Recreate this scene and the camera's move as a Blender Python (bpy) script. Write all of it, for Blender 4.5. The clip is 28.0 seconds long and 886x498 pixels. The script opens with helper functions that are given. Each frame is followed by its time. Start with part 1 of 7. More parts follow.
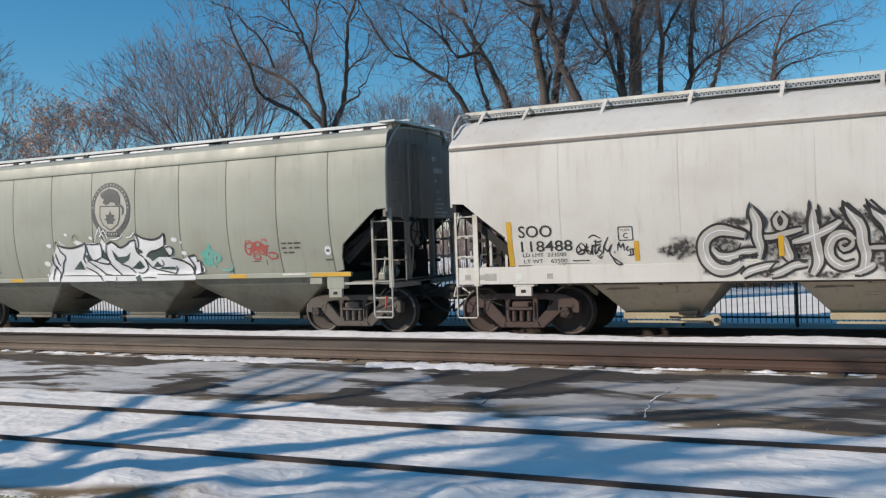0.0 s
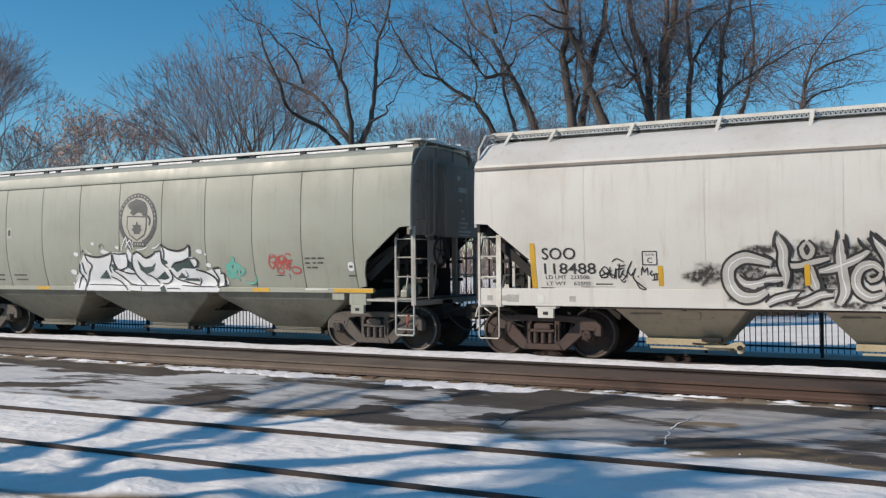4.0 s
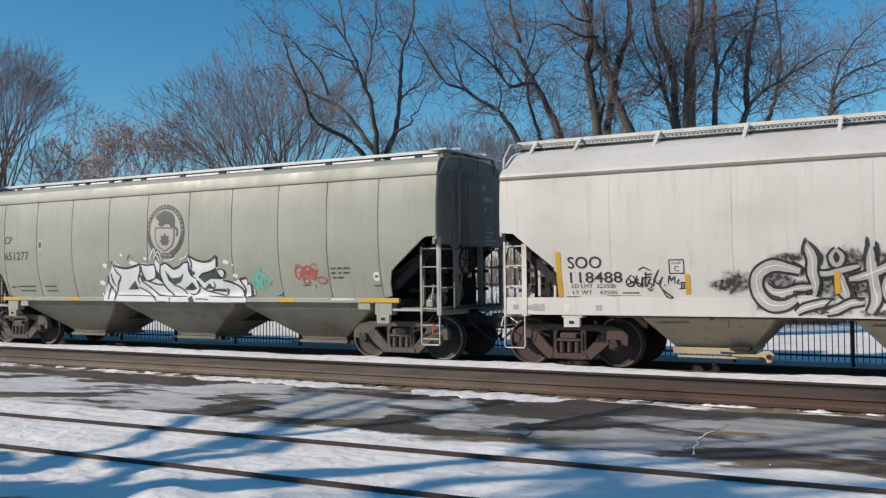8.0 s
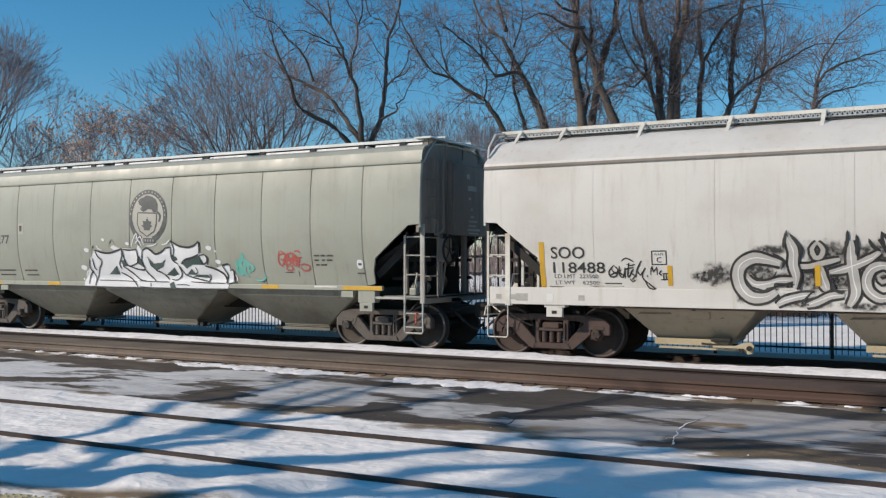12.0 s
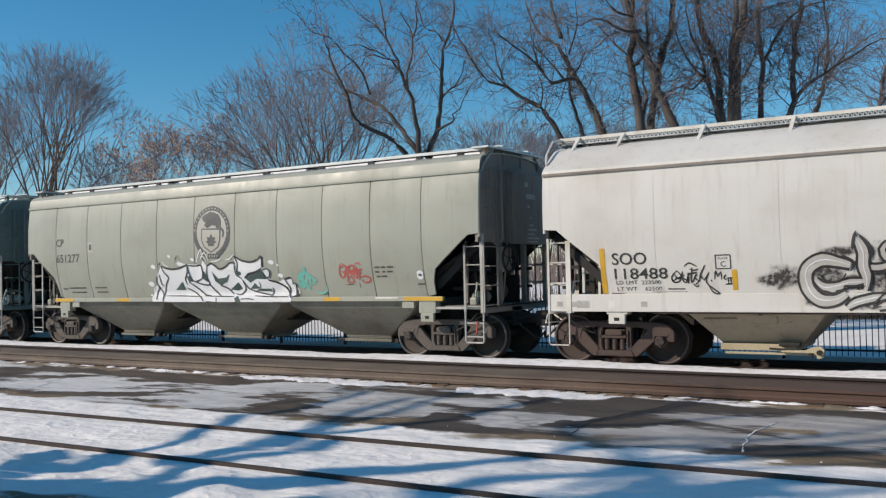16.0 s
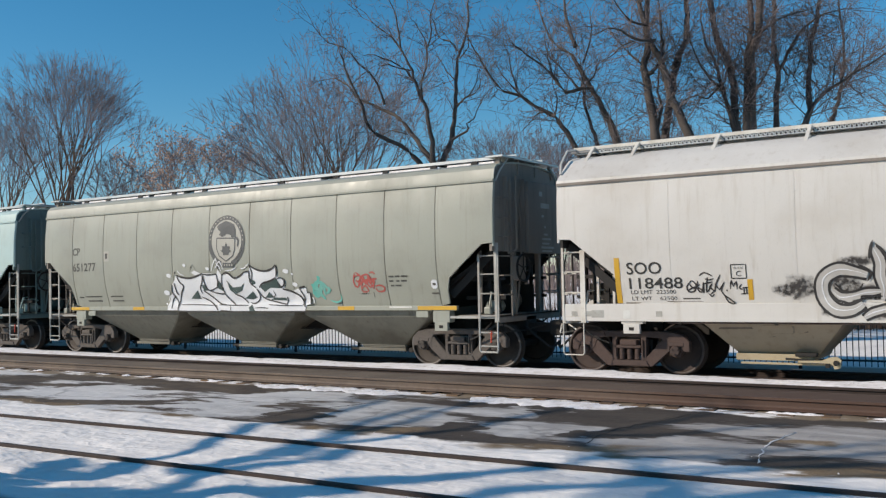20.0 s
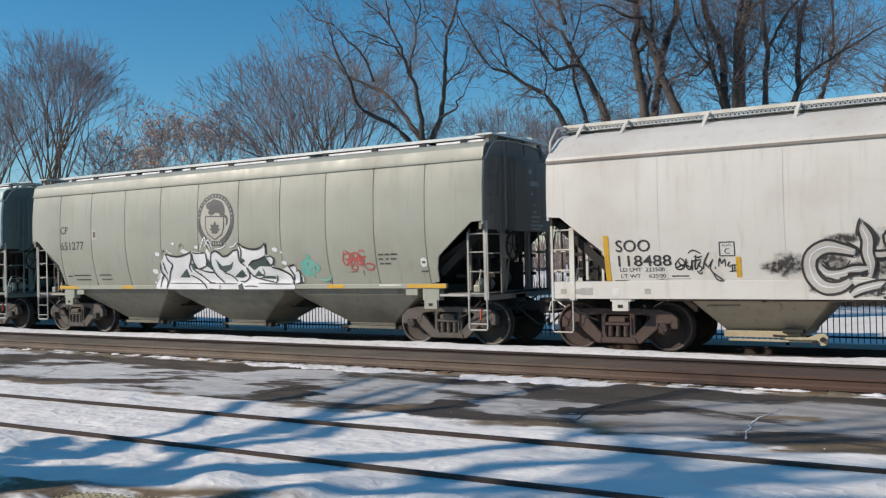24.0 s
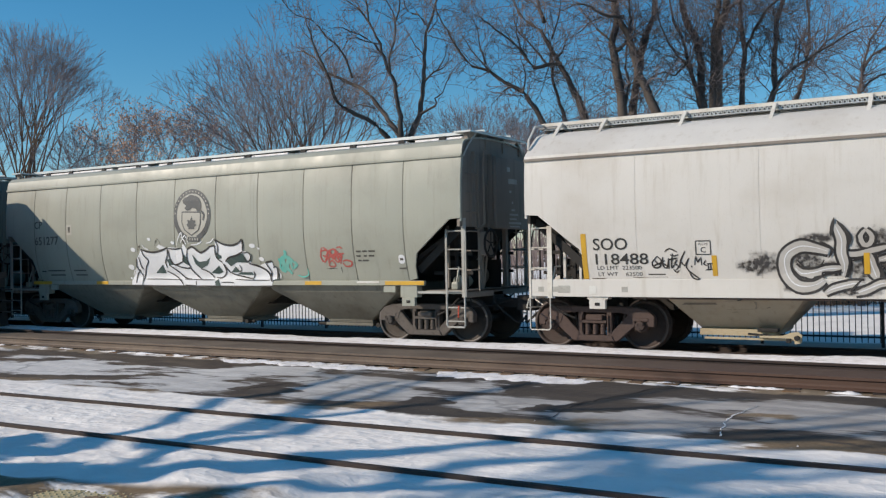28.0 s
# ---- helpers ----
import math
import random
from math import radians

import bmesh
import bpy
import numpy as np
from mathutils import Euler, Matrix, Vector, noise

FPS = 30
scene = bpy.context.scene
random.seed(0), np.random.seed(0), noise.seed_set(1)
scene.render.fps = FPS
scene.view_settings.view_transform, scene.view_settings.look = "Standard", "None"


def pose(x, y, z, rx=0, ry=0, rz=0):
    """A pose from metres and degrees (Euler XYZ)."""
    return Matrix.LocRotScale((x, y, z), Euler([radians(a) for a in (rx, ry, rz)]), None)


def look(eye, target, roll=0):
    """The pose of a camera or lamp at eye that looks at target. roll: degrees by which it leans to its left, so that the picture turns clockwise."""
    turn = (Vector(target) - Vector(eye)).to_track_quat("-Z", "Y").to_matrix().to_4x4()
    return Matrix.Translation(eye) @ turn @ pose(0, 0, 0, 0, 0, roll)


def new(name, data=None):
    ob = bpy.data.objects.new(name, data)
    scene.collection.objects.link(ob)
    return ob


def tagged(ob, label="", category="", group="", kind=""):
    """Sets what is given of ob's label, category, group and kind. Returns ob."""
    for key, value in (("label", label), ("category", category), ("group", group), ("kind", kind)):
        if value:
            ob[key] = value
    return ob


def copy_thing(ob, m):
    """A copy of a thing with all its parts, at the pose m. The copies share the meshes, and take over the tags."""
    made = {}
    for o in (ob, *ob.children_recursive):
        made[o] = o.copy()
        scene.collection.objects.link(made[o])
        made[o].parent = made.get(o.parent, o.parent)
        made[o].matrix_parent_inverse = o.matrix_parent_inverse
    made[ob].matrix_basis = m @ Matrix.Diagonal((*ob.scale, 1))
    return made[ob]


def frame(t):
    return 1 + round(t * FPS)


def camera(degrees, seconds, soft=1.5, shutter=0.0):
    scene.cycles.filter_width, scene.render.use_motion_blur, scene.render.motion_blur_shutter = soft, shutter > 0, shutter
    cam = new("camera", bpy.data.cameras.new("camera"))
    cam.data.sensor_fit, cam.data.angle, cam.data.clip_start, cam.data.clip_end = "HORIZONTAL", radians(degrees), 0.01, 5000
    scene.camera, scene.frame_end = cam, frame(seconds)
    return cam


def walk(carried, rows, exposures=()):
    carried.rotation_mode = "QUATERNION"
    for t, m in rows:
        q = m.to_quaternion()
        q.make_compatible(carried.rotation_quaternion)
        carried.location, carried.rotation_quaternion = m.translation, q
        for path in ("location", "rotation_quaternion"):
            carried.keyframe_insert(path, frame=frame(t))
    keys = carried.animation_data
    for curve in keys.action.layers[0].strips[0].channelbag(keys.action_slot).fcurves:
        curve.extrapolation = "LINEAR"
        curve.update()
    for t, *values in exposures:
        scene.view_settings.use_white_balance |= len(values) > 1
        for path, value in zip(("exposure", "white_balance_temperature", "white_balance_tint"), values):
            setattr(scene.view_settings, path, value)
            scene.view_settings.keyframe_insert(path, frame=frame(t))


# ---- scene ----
# The camera stands on the platform and only turns a little, held by hand.
EYE = 1.866
cam = camera(51.0, 28.0, soft=1.3)


def aim(yaw, pitch, roll):
    return pose(0, 0, EYE, 90 + pitch, 0, yaw) @ pose(0, 0, 0, 0, 0, roll)


LOOK = [
    (0, 26.33, -0.37, -2.05), (0.5, 26.01, 0.72, -0.95), (1, 26.70, 1.02, -0.54), (1.5, 27.29, 0.98, -0.24),
    (2, 27.19, 0.97, -0.47), (2.5, 27.42, 0.65, 0.09), (3, 27.01, 0.80, 0.14), (3.5, 27.09, 0.47, -0.07),
    (4, 27.73, 0.84, -0.41), (4.5, 28.34, 0.92, -0.71), (6.5, 28.37, 1.23, -0.26), (7, 28.82, 1.02, -0.50),
    (7.5, 28.99, 1.34, -0.45), (8, 29.29, 1.44, -0.68), (8.5, 29.97, 1.70, -0.83), (9, 29.54, 1.42, -1.05),
    (9.5, 28.55, 1.58, -0.47), (10, 27.95, 1.34, -0.11), (10.5, 28.53, 1.24, -0.32), (11, 28.43, 1.27, -0.17),
    (11.5, 28.54, 0.94, -0.18), (12, 28.29, 0.73, -0.02), (12.5, 28.94, 0.98, -0.28), (14.5, 31.22, 1.49, -0.78),
    (15, 31.68, 1.75, -0.81), (15.5, 31.98, 1.69, -1.03), (16, 31.95, 1.36, -1.27), (16.5, 32.03, 1.02, -1.39),
    (17, 32.20, 1.09, -1.44), (17.5, 32.74, 1.62, -1.27), (18, 32.95, 1.65, -1.54), (18.5, 32.78, 1.53, -1.52),
    (19, 32.91, 1.61, -1.31), (19.5, 32.75, 1.71, -1.18), (20, 32.81, 1.95, -1.19), (20.5, 32.98, 1.97, -0.93),
    (21, 32.87, 1.87, -0.96), (21.5, 32.95, 1.87, -1.19), (23.5, 32.70, 1.17, -1.09), (24, 32.19, 0.58, -1.30),
    (24.5, 32.21, 0.41, -1.11), (25, 32.22, 0.77, -1.15), (25.5, 32.41, 1.01, -1.15), (26, 31.92, 1.24, -0.91),
    (26.5, 31.79, 1.27, -0.73), (27, 30.77, 1.22, -0.62), (27.5, 30.71, 0.69, -0.75), (28, 30.84, 0.38, -0.98),
]
walk(cam, [(t, aim(*turn)) for t, *turn in LOOK])

# ---- light ----
SUN_AZ, SUN_EL = 48.0, 29.0   # light travels towards +x and +y
world = bpy.data.worlds.new("sky")
scene.world = world
world.use_nodes = True
_n = world.node_tree.nodes
_sky = _n.new("ShaderNodeTexSky")
_sky.sky_type = "NISHITA"
_sky.sun_disc = False
_sky.sun_elevation = radians(SUN_EL)
_sky.sun_rotation = radians(180 + SUN_AZ)
_sky.air_density = 1.0
_sky.dust_density = 0.15
_sky.ozone_density = 5.0
_n["Background"].inputs["Strength"].default_value = 0.112
_hue = _n.new("ShaderNodeHueSaturation")
_hue.inputs["Saturation"].default_value = 1.24
_hue.inputs["Hue"].default_value = 0.487
world.node_tree.links.new(_sky.outputs[0], _hue.inputs["Color"])
world.node_tree.links.new(_hue.outputs[0], _n["Background"].inputs["Color"])
sun = new("sun", bpy.data.lights.new("sun", "SUN"))
sun.data.energy = 4.2
sun.data.angle = radians(0.9)
sun.data.color = (1.0, 0.865, 0.72)
_d = Vector((math.sin(radians(SUN_AZ)) * math.cos(radians(SUN_EL)), math.cos(radians(SUN_AZ)) * math.cos(radians(SUN_EL)), -math.sin(radians(SUN_EL))))
sun.matrix_world = look(-_d * 60, (0, 0, 0))
scene.view_settings.exposure = 0.0

# ---- materials ----


class Mat:
    """A small builder of node materials in object or world metres."""

    def __init__(self, name, rough=0.6, metal=0.0, spec=0.5, space="Object"):
        self.m = bpy.data.materials.new(name)
        self.warped = None
        self.m.use_nodes = True
        self.t = self.m.node_tree
        self.b = self.t.nodes["Principled BSDF"]
        self.b.inputs["Roughness"].default_value = rough
        self.b.inputs["Metallic"].default_value = metal
        self.b.inputs["Specular IOR Level"].default_value = spec
        if space == "Object":
            self.co = self.node("ShaderNodeTexCoord").outputs["Object"]
        else:
            self.co = self.node("ShaderNodeNewGeometry").outputs["Position"]

    def node(self, kind):
        return self.t.nodes.new(kind)

    def link(self, a, b):
        self.t.links.new(a, b)

    def noise(self, scale, stretch=(1, 1, 1), detail=4, rough=0.55, shift=0.0):
        mp, nz = self.node("ShaderNodeMapping"), self.node("ShaderNodeTexNoise")
        mp.inputs["Scale"].default_value = stretch
        mp.inputs["Location"].default_value = (shift, shift * 0.7, shift * 0.3)
        nz.inputs["Scale"].default_value, nz.inputs["Detail"].default_value, nz.inputs["Roughness"].default_value = scale, detail, rough
        self.link(self.co, mp.inputs["Vector"])
        self.link(mp.outputs[0], nz.inputs["Vector"])
        return nz.outputs["Fac"]

    def blob(self, x, y, rx, ry):
        """One inside a ragged ellipse that lies slanting on the ground, none outside."""
        if self.warped is None:
            nz, sub, self.warped = self.node("ShaderNodeTexNoise"), self.node("ShaderNodeVectorMath"), self.node("ShaderNodeVectorMath")
            nz.inputs["Scale"].default_value, nz.inputs["Detail"].default_value = 1.6, 5
            self.link(self.co, nz.inputs["Vector"])
            sub.operation, self.warped.operation = "SUBTRACT", "MULTIPLY_ADD"
            sub.inputs[1].default_value = (0.5, 0.5, 0.5)
            self.link(nz.outputs["Color"], sub.inputs[0])
            self.link(sub.outputs[0], self.warped.inputs[0])
            self.warped.inputs[1].default_value = (1.3, 0.7, 0)
            self.link(self.co, self.warped.inputs[2])
        mp, size = self.node("ShaderNodeMapping"), self.node("ShaderNodeVectorMath")
        mp.vector_type = "TEXTURE"
        mp.inputs["Location"].default_value = (x, y, 0)
        mp.inputs["Rotation"].default_value = (0, 0, radians(24))
        mp.inputs["Scale"].default_value = (rx, ry, 1000)
        size.operation = "LENGTH"
        self.link(self.warped.outputs[0], mp.inputs["Vector"])
        self.link(mp.outputs[0], size.inputs[0])
        return self.ramp(size.outputs["Value"], 1.3, 0.6)

    def ramp(self, fac, lo, hi, a=0.0, b=1.0):
        r = self.node("ShaderNodeMapRange")
        r.interpolation_type = "SMOOTHSTEP"
        for key, v in (("From Min", lo), ("From Max", hi), ("To Min", a), ("To Max", b)):
            r.inputs[key].default_value = v
        self.link(fac, r.inputs["Value"])
        return r.outputs["Result"]

    def math(self, op, a, b=0.0):
        n = self.node("ShaderNodeMath")
        n.operation = op
        for k, v in ((0, a), (1, b)):
            if isinstance(v, (int, float)):
                n.inputs[k].default_value = v
            else:
                self.link(v, n.inputs[k])
        return n.outputs[0]

    def mix(self, fac, a, b):
        n = self.node("ShaderNodeMix")
        n.data_type = "RGBA"
        for k, v in ((0, fac), (6, a), (7, b)):
            if isinstance(v, (int, float)):
                n.inputs[k].default_value = v
            elif isinstance(v, tuple):
                n.inputs[k].default_value = (*v, 1)
            else:
                self.link(v, n.inputs[k])
        return n.outputs[2]

    def rand(self):
        return self.node("ShaderNodeObjectInfo").outputs["Random"]

    def bump(self, fac, strength=0.3, dist=0.01):
        n = self.node("ShaderNodeBump")
        n.inputs["Strength"].default_value, n.inputs["Distance"].default_value = strength, dist
        self.link(fac, n.inputs["Height"])
        self.link(n.outputs[0], self.b.inputs["Normal"])

    def colour(self, c):
        if isinstance(c, tuple):
            self.b.inputs["Base Color"].default_value = (*c, 1)
        else:
            self.link(c, self.b.inputs["Base Color"])
        return self

    def roughness(self, fac):
        self.link(fac, self.b.inputs["Roughness"])


def car_paint(name, base, dirt, streak=0.35, stain=0.4, rough=0.5):
    """Weathered car paint: broad stains, rain streaks running down, fine specks."""
    m = Mat(name, rough)
    broad = m.ramp(m.noise(0.7, (1, 1, 1.3), 5), 0.42, 0.78, 0, stain)
    runs = m.ramp(m.noise(5.0, (1.6, 1.6, 0.10), 5, 0.65, 3.1), 0.50, 0.80, 0, streak)
    fine = m.ramp(m.noise(38, (1, 1, 0.5), 3, 0.6, 7.0), 0.55, 0.85, 0, 0.16)
    tone = m.ramp(m.noise(1.6, (1, 1, 0.3), 2, 0.5, 1.3), 0.3, 0.7, 0.0, 0.22)
    c = m.mix(tone, base, tuple(v * 0.87 for v in base))
    c = m.mix(broad, c, dirt)
    c = m.mix(runs, c, dirt)
    c = m.mix(fine, c, tuple(v * 0.5 for v in dirt))
    m.colour(c)
    m.roughness(m.ramp(m.noise(2.2, (1, 1, 0.4), 4, 0.6, 5.0), 0.3, 0.7, rough - 0.04, rough + 0.12))
    m.bump(m.noise(9, (1, 1, 0.6), 4), 0.12, 0.01)
    return m.m


def plain(name, base, other=None, rough=0.6, metal=0.0, scale=6.0, amount=0.5, bump=0.15):
    """A surface with stains at two scales."""
    m = Mat(name, rough, metal)
    other = other or tuple(v * 0.6 for v in base)
    c = m.mix(m.ramp(m.noise(scale * 0.2, detail=4), 0.4, 0.7, 0, amount), base, other)
    c = m.mix(m.ramp(m.noise(scale * 3, detail=4, shift=4.0), 0.5, 0.75, 0, amount * 0.7), c, other)
    m.colour(c)
    if bump:
        m.bump(m.noise(scale * 4, detail=3), bump, 0.01)
    return m.m


def rusting_shaded(name, base, other, rust_shade, rough):
    """Stained steel or gravel, rustier along the track with tree shade in its colour."""
    m = Mat(name, rough, 0.1, 0.4, "World")
    c = m.mix(m.ramp(m.noise(0.8, detail=4), 0.4, 0.7, 0, 0.7), base, other)
    c = m.mix(m.ramp(m.noise(12, detail=4, shift=4.0), 0.5, 0.75, 0, 0.5), c, other)
    sep = m.node("ShaderNodeSeparateXYZ")
    m.link(m.co, sep.inputs[0])
    # redder and darker towards +x: rust and painted tree shade together
    c = m.mix(m.ramp(m.math("ADD", sep.outputs[0], m.math("MULTIPLY", m.noise(0.6, detail=3, shift=2.0), 4.0)), -8.0, -1.0, 0, 0.85), c, rust_shade)
    m.colour(c)
    m.bump(m.noise(20, detail=3), 0.4, 0.01)
    return m.m


GREY_PAINT = car_paint("grey_car_paint", (0.338, 0.347, 0.292), (0.17, 0.166, 0.13), 0.35, 0.32, 0.44)
WHITE_PAINT = car_paint("white_car_paint", (0.63, 0.61, 0.57), (0.38, 0.33, 0.26), 0.42, 0.32)
PALE_PAINT = car_paint("pale_green_car_paint", (0.44, 0.58, 0.56), (0.25, 0.26, 0.22), 0.3, 0.3)
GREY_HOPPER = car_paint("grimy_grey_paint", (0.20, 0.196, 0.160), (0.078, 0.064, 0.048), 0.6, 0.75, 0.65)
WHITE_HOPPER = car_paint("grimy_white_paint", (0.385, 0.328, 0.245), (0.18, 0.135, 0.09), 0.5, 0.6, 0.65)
DARK_END = car_paint("dark_end_paint", (0.26, 0.228, 0.195), (0.10, 0.084, 0.07), 0.4, 0.5, 0.8)
TEAL_END = car_paint("dull_teal_end_paint", (0.12, 0.19, 0.19), (0.06, 0.07, 0.068), 0.4, 0.5, 0.6)
GATE_TAN = plain("tan_gate_paint", (0.46, 0.39, 0.26), (0.28, 0.21, 0.13), 0.7, 0, 5, 0.5)
# grime, taken near black to put under-car shade into the colour
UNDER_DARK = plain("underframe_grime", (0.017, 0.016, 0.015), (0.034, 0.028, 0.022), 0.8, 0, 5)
TRUCK_GREY = plain("grey_truck_casting", (0.108, 0.092, 0.080), (0.03, 0.024, 0.02), 0.8, 0, 6, 0.75, 0.4)
TRUCK_BROWN = plain("rusty_truck_casting", (0.075, 0.048, 0.040), (0.026, 0.018, 0.015), 0.8, 0, 6, 0.6, 0.3)
WHEEL_GREY = plain("grey_wheel_steel", (0.028, 0.025, 0.023), (0.085, 0.065, 0.05), 0.7, 0.2, 4, 0.7)
RIM_GREY = plain("worn_wheel_rim", (0.15, 0.14, 0.13), (0.06, 0.05, 0.045), 0.55, 0.3, 4, 0.7)
RIM_BROWN = plain("brown_wheel_rim", (0.085, 0.065, 0.056), (0.04, 0.03, 0.026), 0.6, 0.2, 4, 0.7)
WHEEL_BROWN = plain("brown_wheel_steel", (0.036, 0.025, 0.021), (0.075, 0.05, 0.041), 0.8, 0.1, 4, 0.7)
LADDER_GREY = plain("light_grey_ladder_paint", (0.42, 0.42, 0.39), (0.22, 0.19, 0.15), 0.55, 0, 8, 0.5)
LADDER_WHITE = plain("white_ladder_paint", (0.66, 0.64, 0.58), (0.34, 0.27, 0.2), 0.55, 0, 8, 0.45)
GALV = plain("galvanised_walkway", (0.50, 0.52, 0.52), (0.33, 0.33, 0.32), 0.45, 0.5, 8, 0.4)
# darker than GALV: shade on the walkway's underside put into the colour
GRATE = plain("dull_walkway_mesh", (0.30, 0.30, 0.29), (0.15, 0.145, 0.14), 0.7, 0.2, 30, 0.9, 0.4)
GRIME = plain("dark_grime_line", (0.12, 0.10, 0.08), (0.26, 0.23, 0.19), 0.85, 0, 12, 0.9, 0)
BLACK_RUBBER = plain("black_rubber", (0.02, 0.02, 0.02), (0.035, 0.035, 0.035), 0.7, 0, 8)
YELLOW_STRIPE = plain("yellow_reflective_strip", (0.62, 0.36, 0.03), (0.40, 0.25, 0.05), 0.45, 0, 12, 0.4, 0.05)
WHITE_STRIPE = plain("white_reflective_strip", (0.66, 0.66, 0.62), (0.45, 0.43, 0.38), 0.45, 0, 12, 0.4, 0.05)
BLACK_LETTER = plain("black_lettering", (0.028, 0.028, 0.027), (0.07, 0.068, 0.06), 0.55, 0, 10, 0.6, 0)
FADED_LETTER = plain("faded_lettering", (0.06, 0.058, 0.052), (0.16, 0.15, 0.13), 0.6, 0, 14, 0.6, 0)
LOGO_DARK = plain("dark_grey_emblem_paint", (0.075, 0.08, 0.082), (0.14, 0.14, 0.13), 0.6, 0, 10, 0.5, 0)
LOGO_PALE = plain("pale_emblem_paint", (0.43, 0.42, 0.37), (0.34, 0.32, 0.27), 0.6, 0, 8, 0.4, 0)
SPRAY_WHITE = plain("white_spray_paint", (0.74, 0.75, 0.76), (0.58, 0.59, 0.60), 0.5, 0, 5, 0.5, 0)
SPRAY_GREY = plain("grey_spray_paint", (0.41, 0.385, 0.35), (0.52, 0.51, 0.49), 0.55, 0, 4, 0.7, 0)
SPRAY_BLACK = plain("black_spray_paint", (0.022, 0.020, 0.020), (0.07, 0.065, 0.06), 0.6, 0, 7, 0.5, 0)
SPRAY_GAP = plain("green_black_spray_paint", (0.035, 0.065, 0.06), (0.10, 0.13, 0.12), 0.6, 0, 9, 0.7, 0)
_h = Mat("thin_black_overspray", 0.7)
_g = _h.node("ShaderNodeSeparateXYZ")
_h.link(_h.node("ShaderNodeTexCoord").outputs["Generated"], _g.inputs[0])
_r = [_h.math("MULTIPLY", _h.math("SUBTRACT", _g.outputs[k], 0.5), 2.0) for k in (0, 2)]
_d = _h.math("SQRT", _h.math("ADD", _h.math("MULTIPLY", _r[0], _r[0]), _h.math("MULTIPLY", _r[1], _r[1])))
_d = _h.math("ADD", _d, _h.math("MULTIPLY", _h.math("SUBTRACT", _h.noise(6, detail=4, shift=2.0), 0.5), 1.3))
_f = _h.math("MULTIPLY", _h.ramp(_d, 1.0, 0.35), _h.ramp(_h.noise(13, detail=4), 0.36, 0.62, 0.25, 0.92))
_h.colour((0.045, 0.041, 0.040))
_h.link(_f, _h.b.inputs["Alpha"])
SPRAY_HAZE = _h.m
SPRAY_TEAL = plain("teal_spray_paint", (0.10, 0.42, 0.35), (0.25, 0.42, 0.36), 0.55, 0, 9, 0.5, 0)
SPRAY_RED = plain("red_spray_paint", (0.42, 0.085, 0.07), (0.40, 0.20, 0.16), 0.55, 0, 9, 0.5, 0)
RED_HOSE = plain("red_tag_paint", (0.6, 0.07, 0.03), None, 0.5, 0, 8, 0.3)
RAIL_TOP = rusting_shaded("worn_rail_steel", (0.165, 0.125, 0.095), (0.075, 0.056, 0.046), (0.085, 0.045, 0.032), 0.65)
RAIL_RUST = plain("rusty_rail_steel", (0.05, 0.035, 0.029), (0.028, 0.02, 0.018), 0.85, 0.1, 3, 0.6)
TIE_WOOD = plain("weathered_tie_wood", (0.19, 0.115, 0.06), (0.09, 0.06, 0.04), 0.9, 0, 4, 0.7, 0.4)
FENCE_BLACK = plain("black_fence_enamel", (0.012, 0.014, 0.018), (0.03, 0.03, 0.035), 0.4, 0.2, 8, 0.4)
BARK = plain("grey_brown_bark", (0.15, 0.105, 0.075), (0.07, 0.05, 0.038), 0.95, 0, 4, 0.8, 0.6)
BARK_DARK = plain("dark_bark", (0.115, 0.094, 0.080), (0.042, 0.034, 0.030), 0.95, 0, 4, 0.8, 0.6)
TWIG = plain("grey_brown_twigs", (0.175, 0.147, 0.146), (0.105, 0.088, 0.088), 0.95, 0, 2, 0.6, 0)
TWIG_RED = plain("reddish_twigs", (0.185, 0.150, 0.146), (0.105, 0.084, 0.082), 0.95, 0, 2, 0.6, 0)
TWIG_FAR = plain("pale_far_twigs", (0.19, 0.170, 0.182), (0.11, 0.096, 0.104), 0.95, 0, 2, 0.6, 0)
DRY_LEAF = plain("dry_orange_leaves", (0.58, 0.37, 0.25), (0.44, 0.27, 0.18), 0.8, 0, 3, 0.7, 0)
LOCO_RED = car_paint("red_locomotive_paint", (0.42, 0.035, 0.03), (0.12, 0.05, 0.04), 0.3, 0.3, 0.45)
LOCO_BLACK = plain("black_locomotive_paint", (0.02, 0.02, 0.02), (0.045, 0.04, 0.035), 0.6, 0, 4)
GLASS_DARK = plain("dark_cab_glass", (0.012, 0.014, 0.016), None, 0.08, 0, 4, 0.2, 0)
LAMP_LENS = plain("headlight_lens", (0.7, 0.68, 0.6), None, 0.1, 0, 4, 0.2, 0)


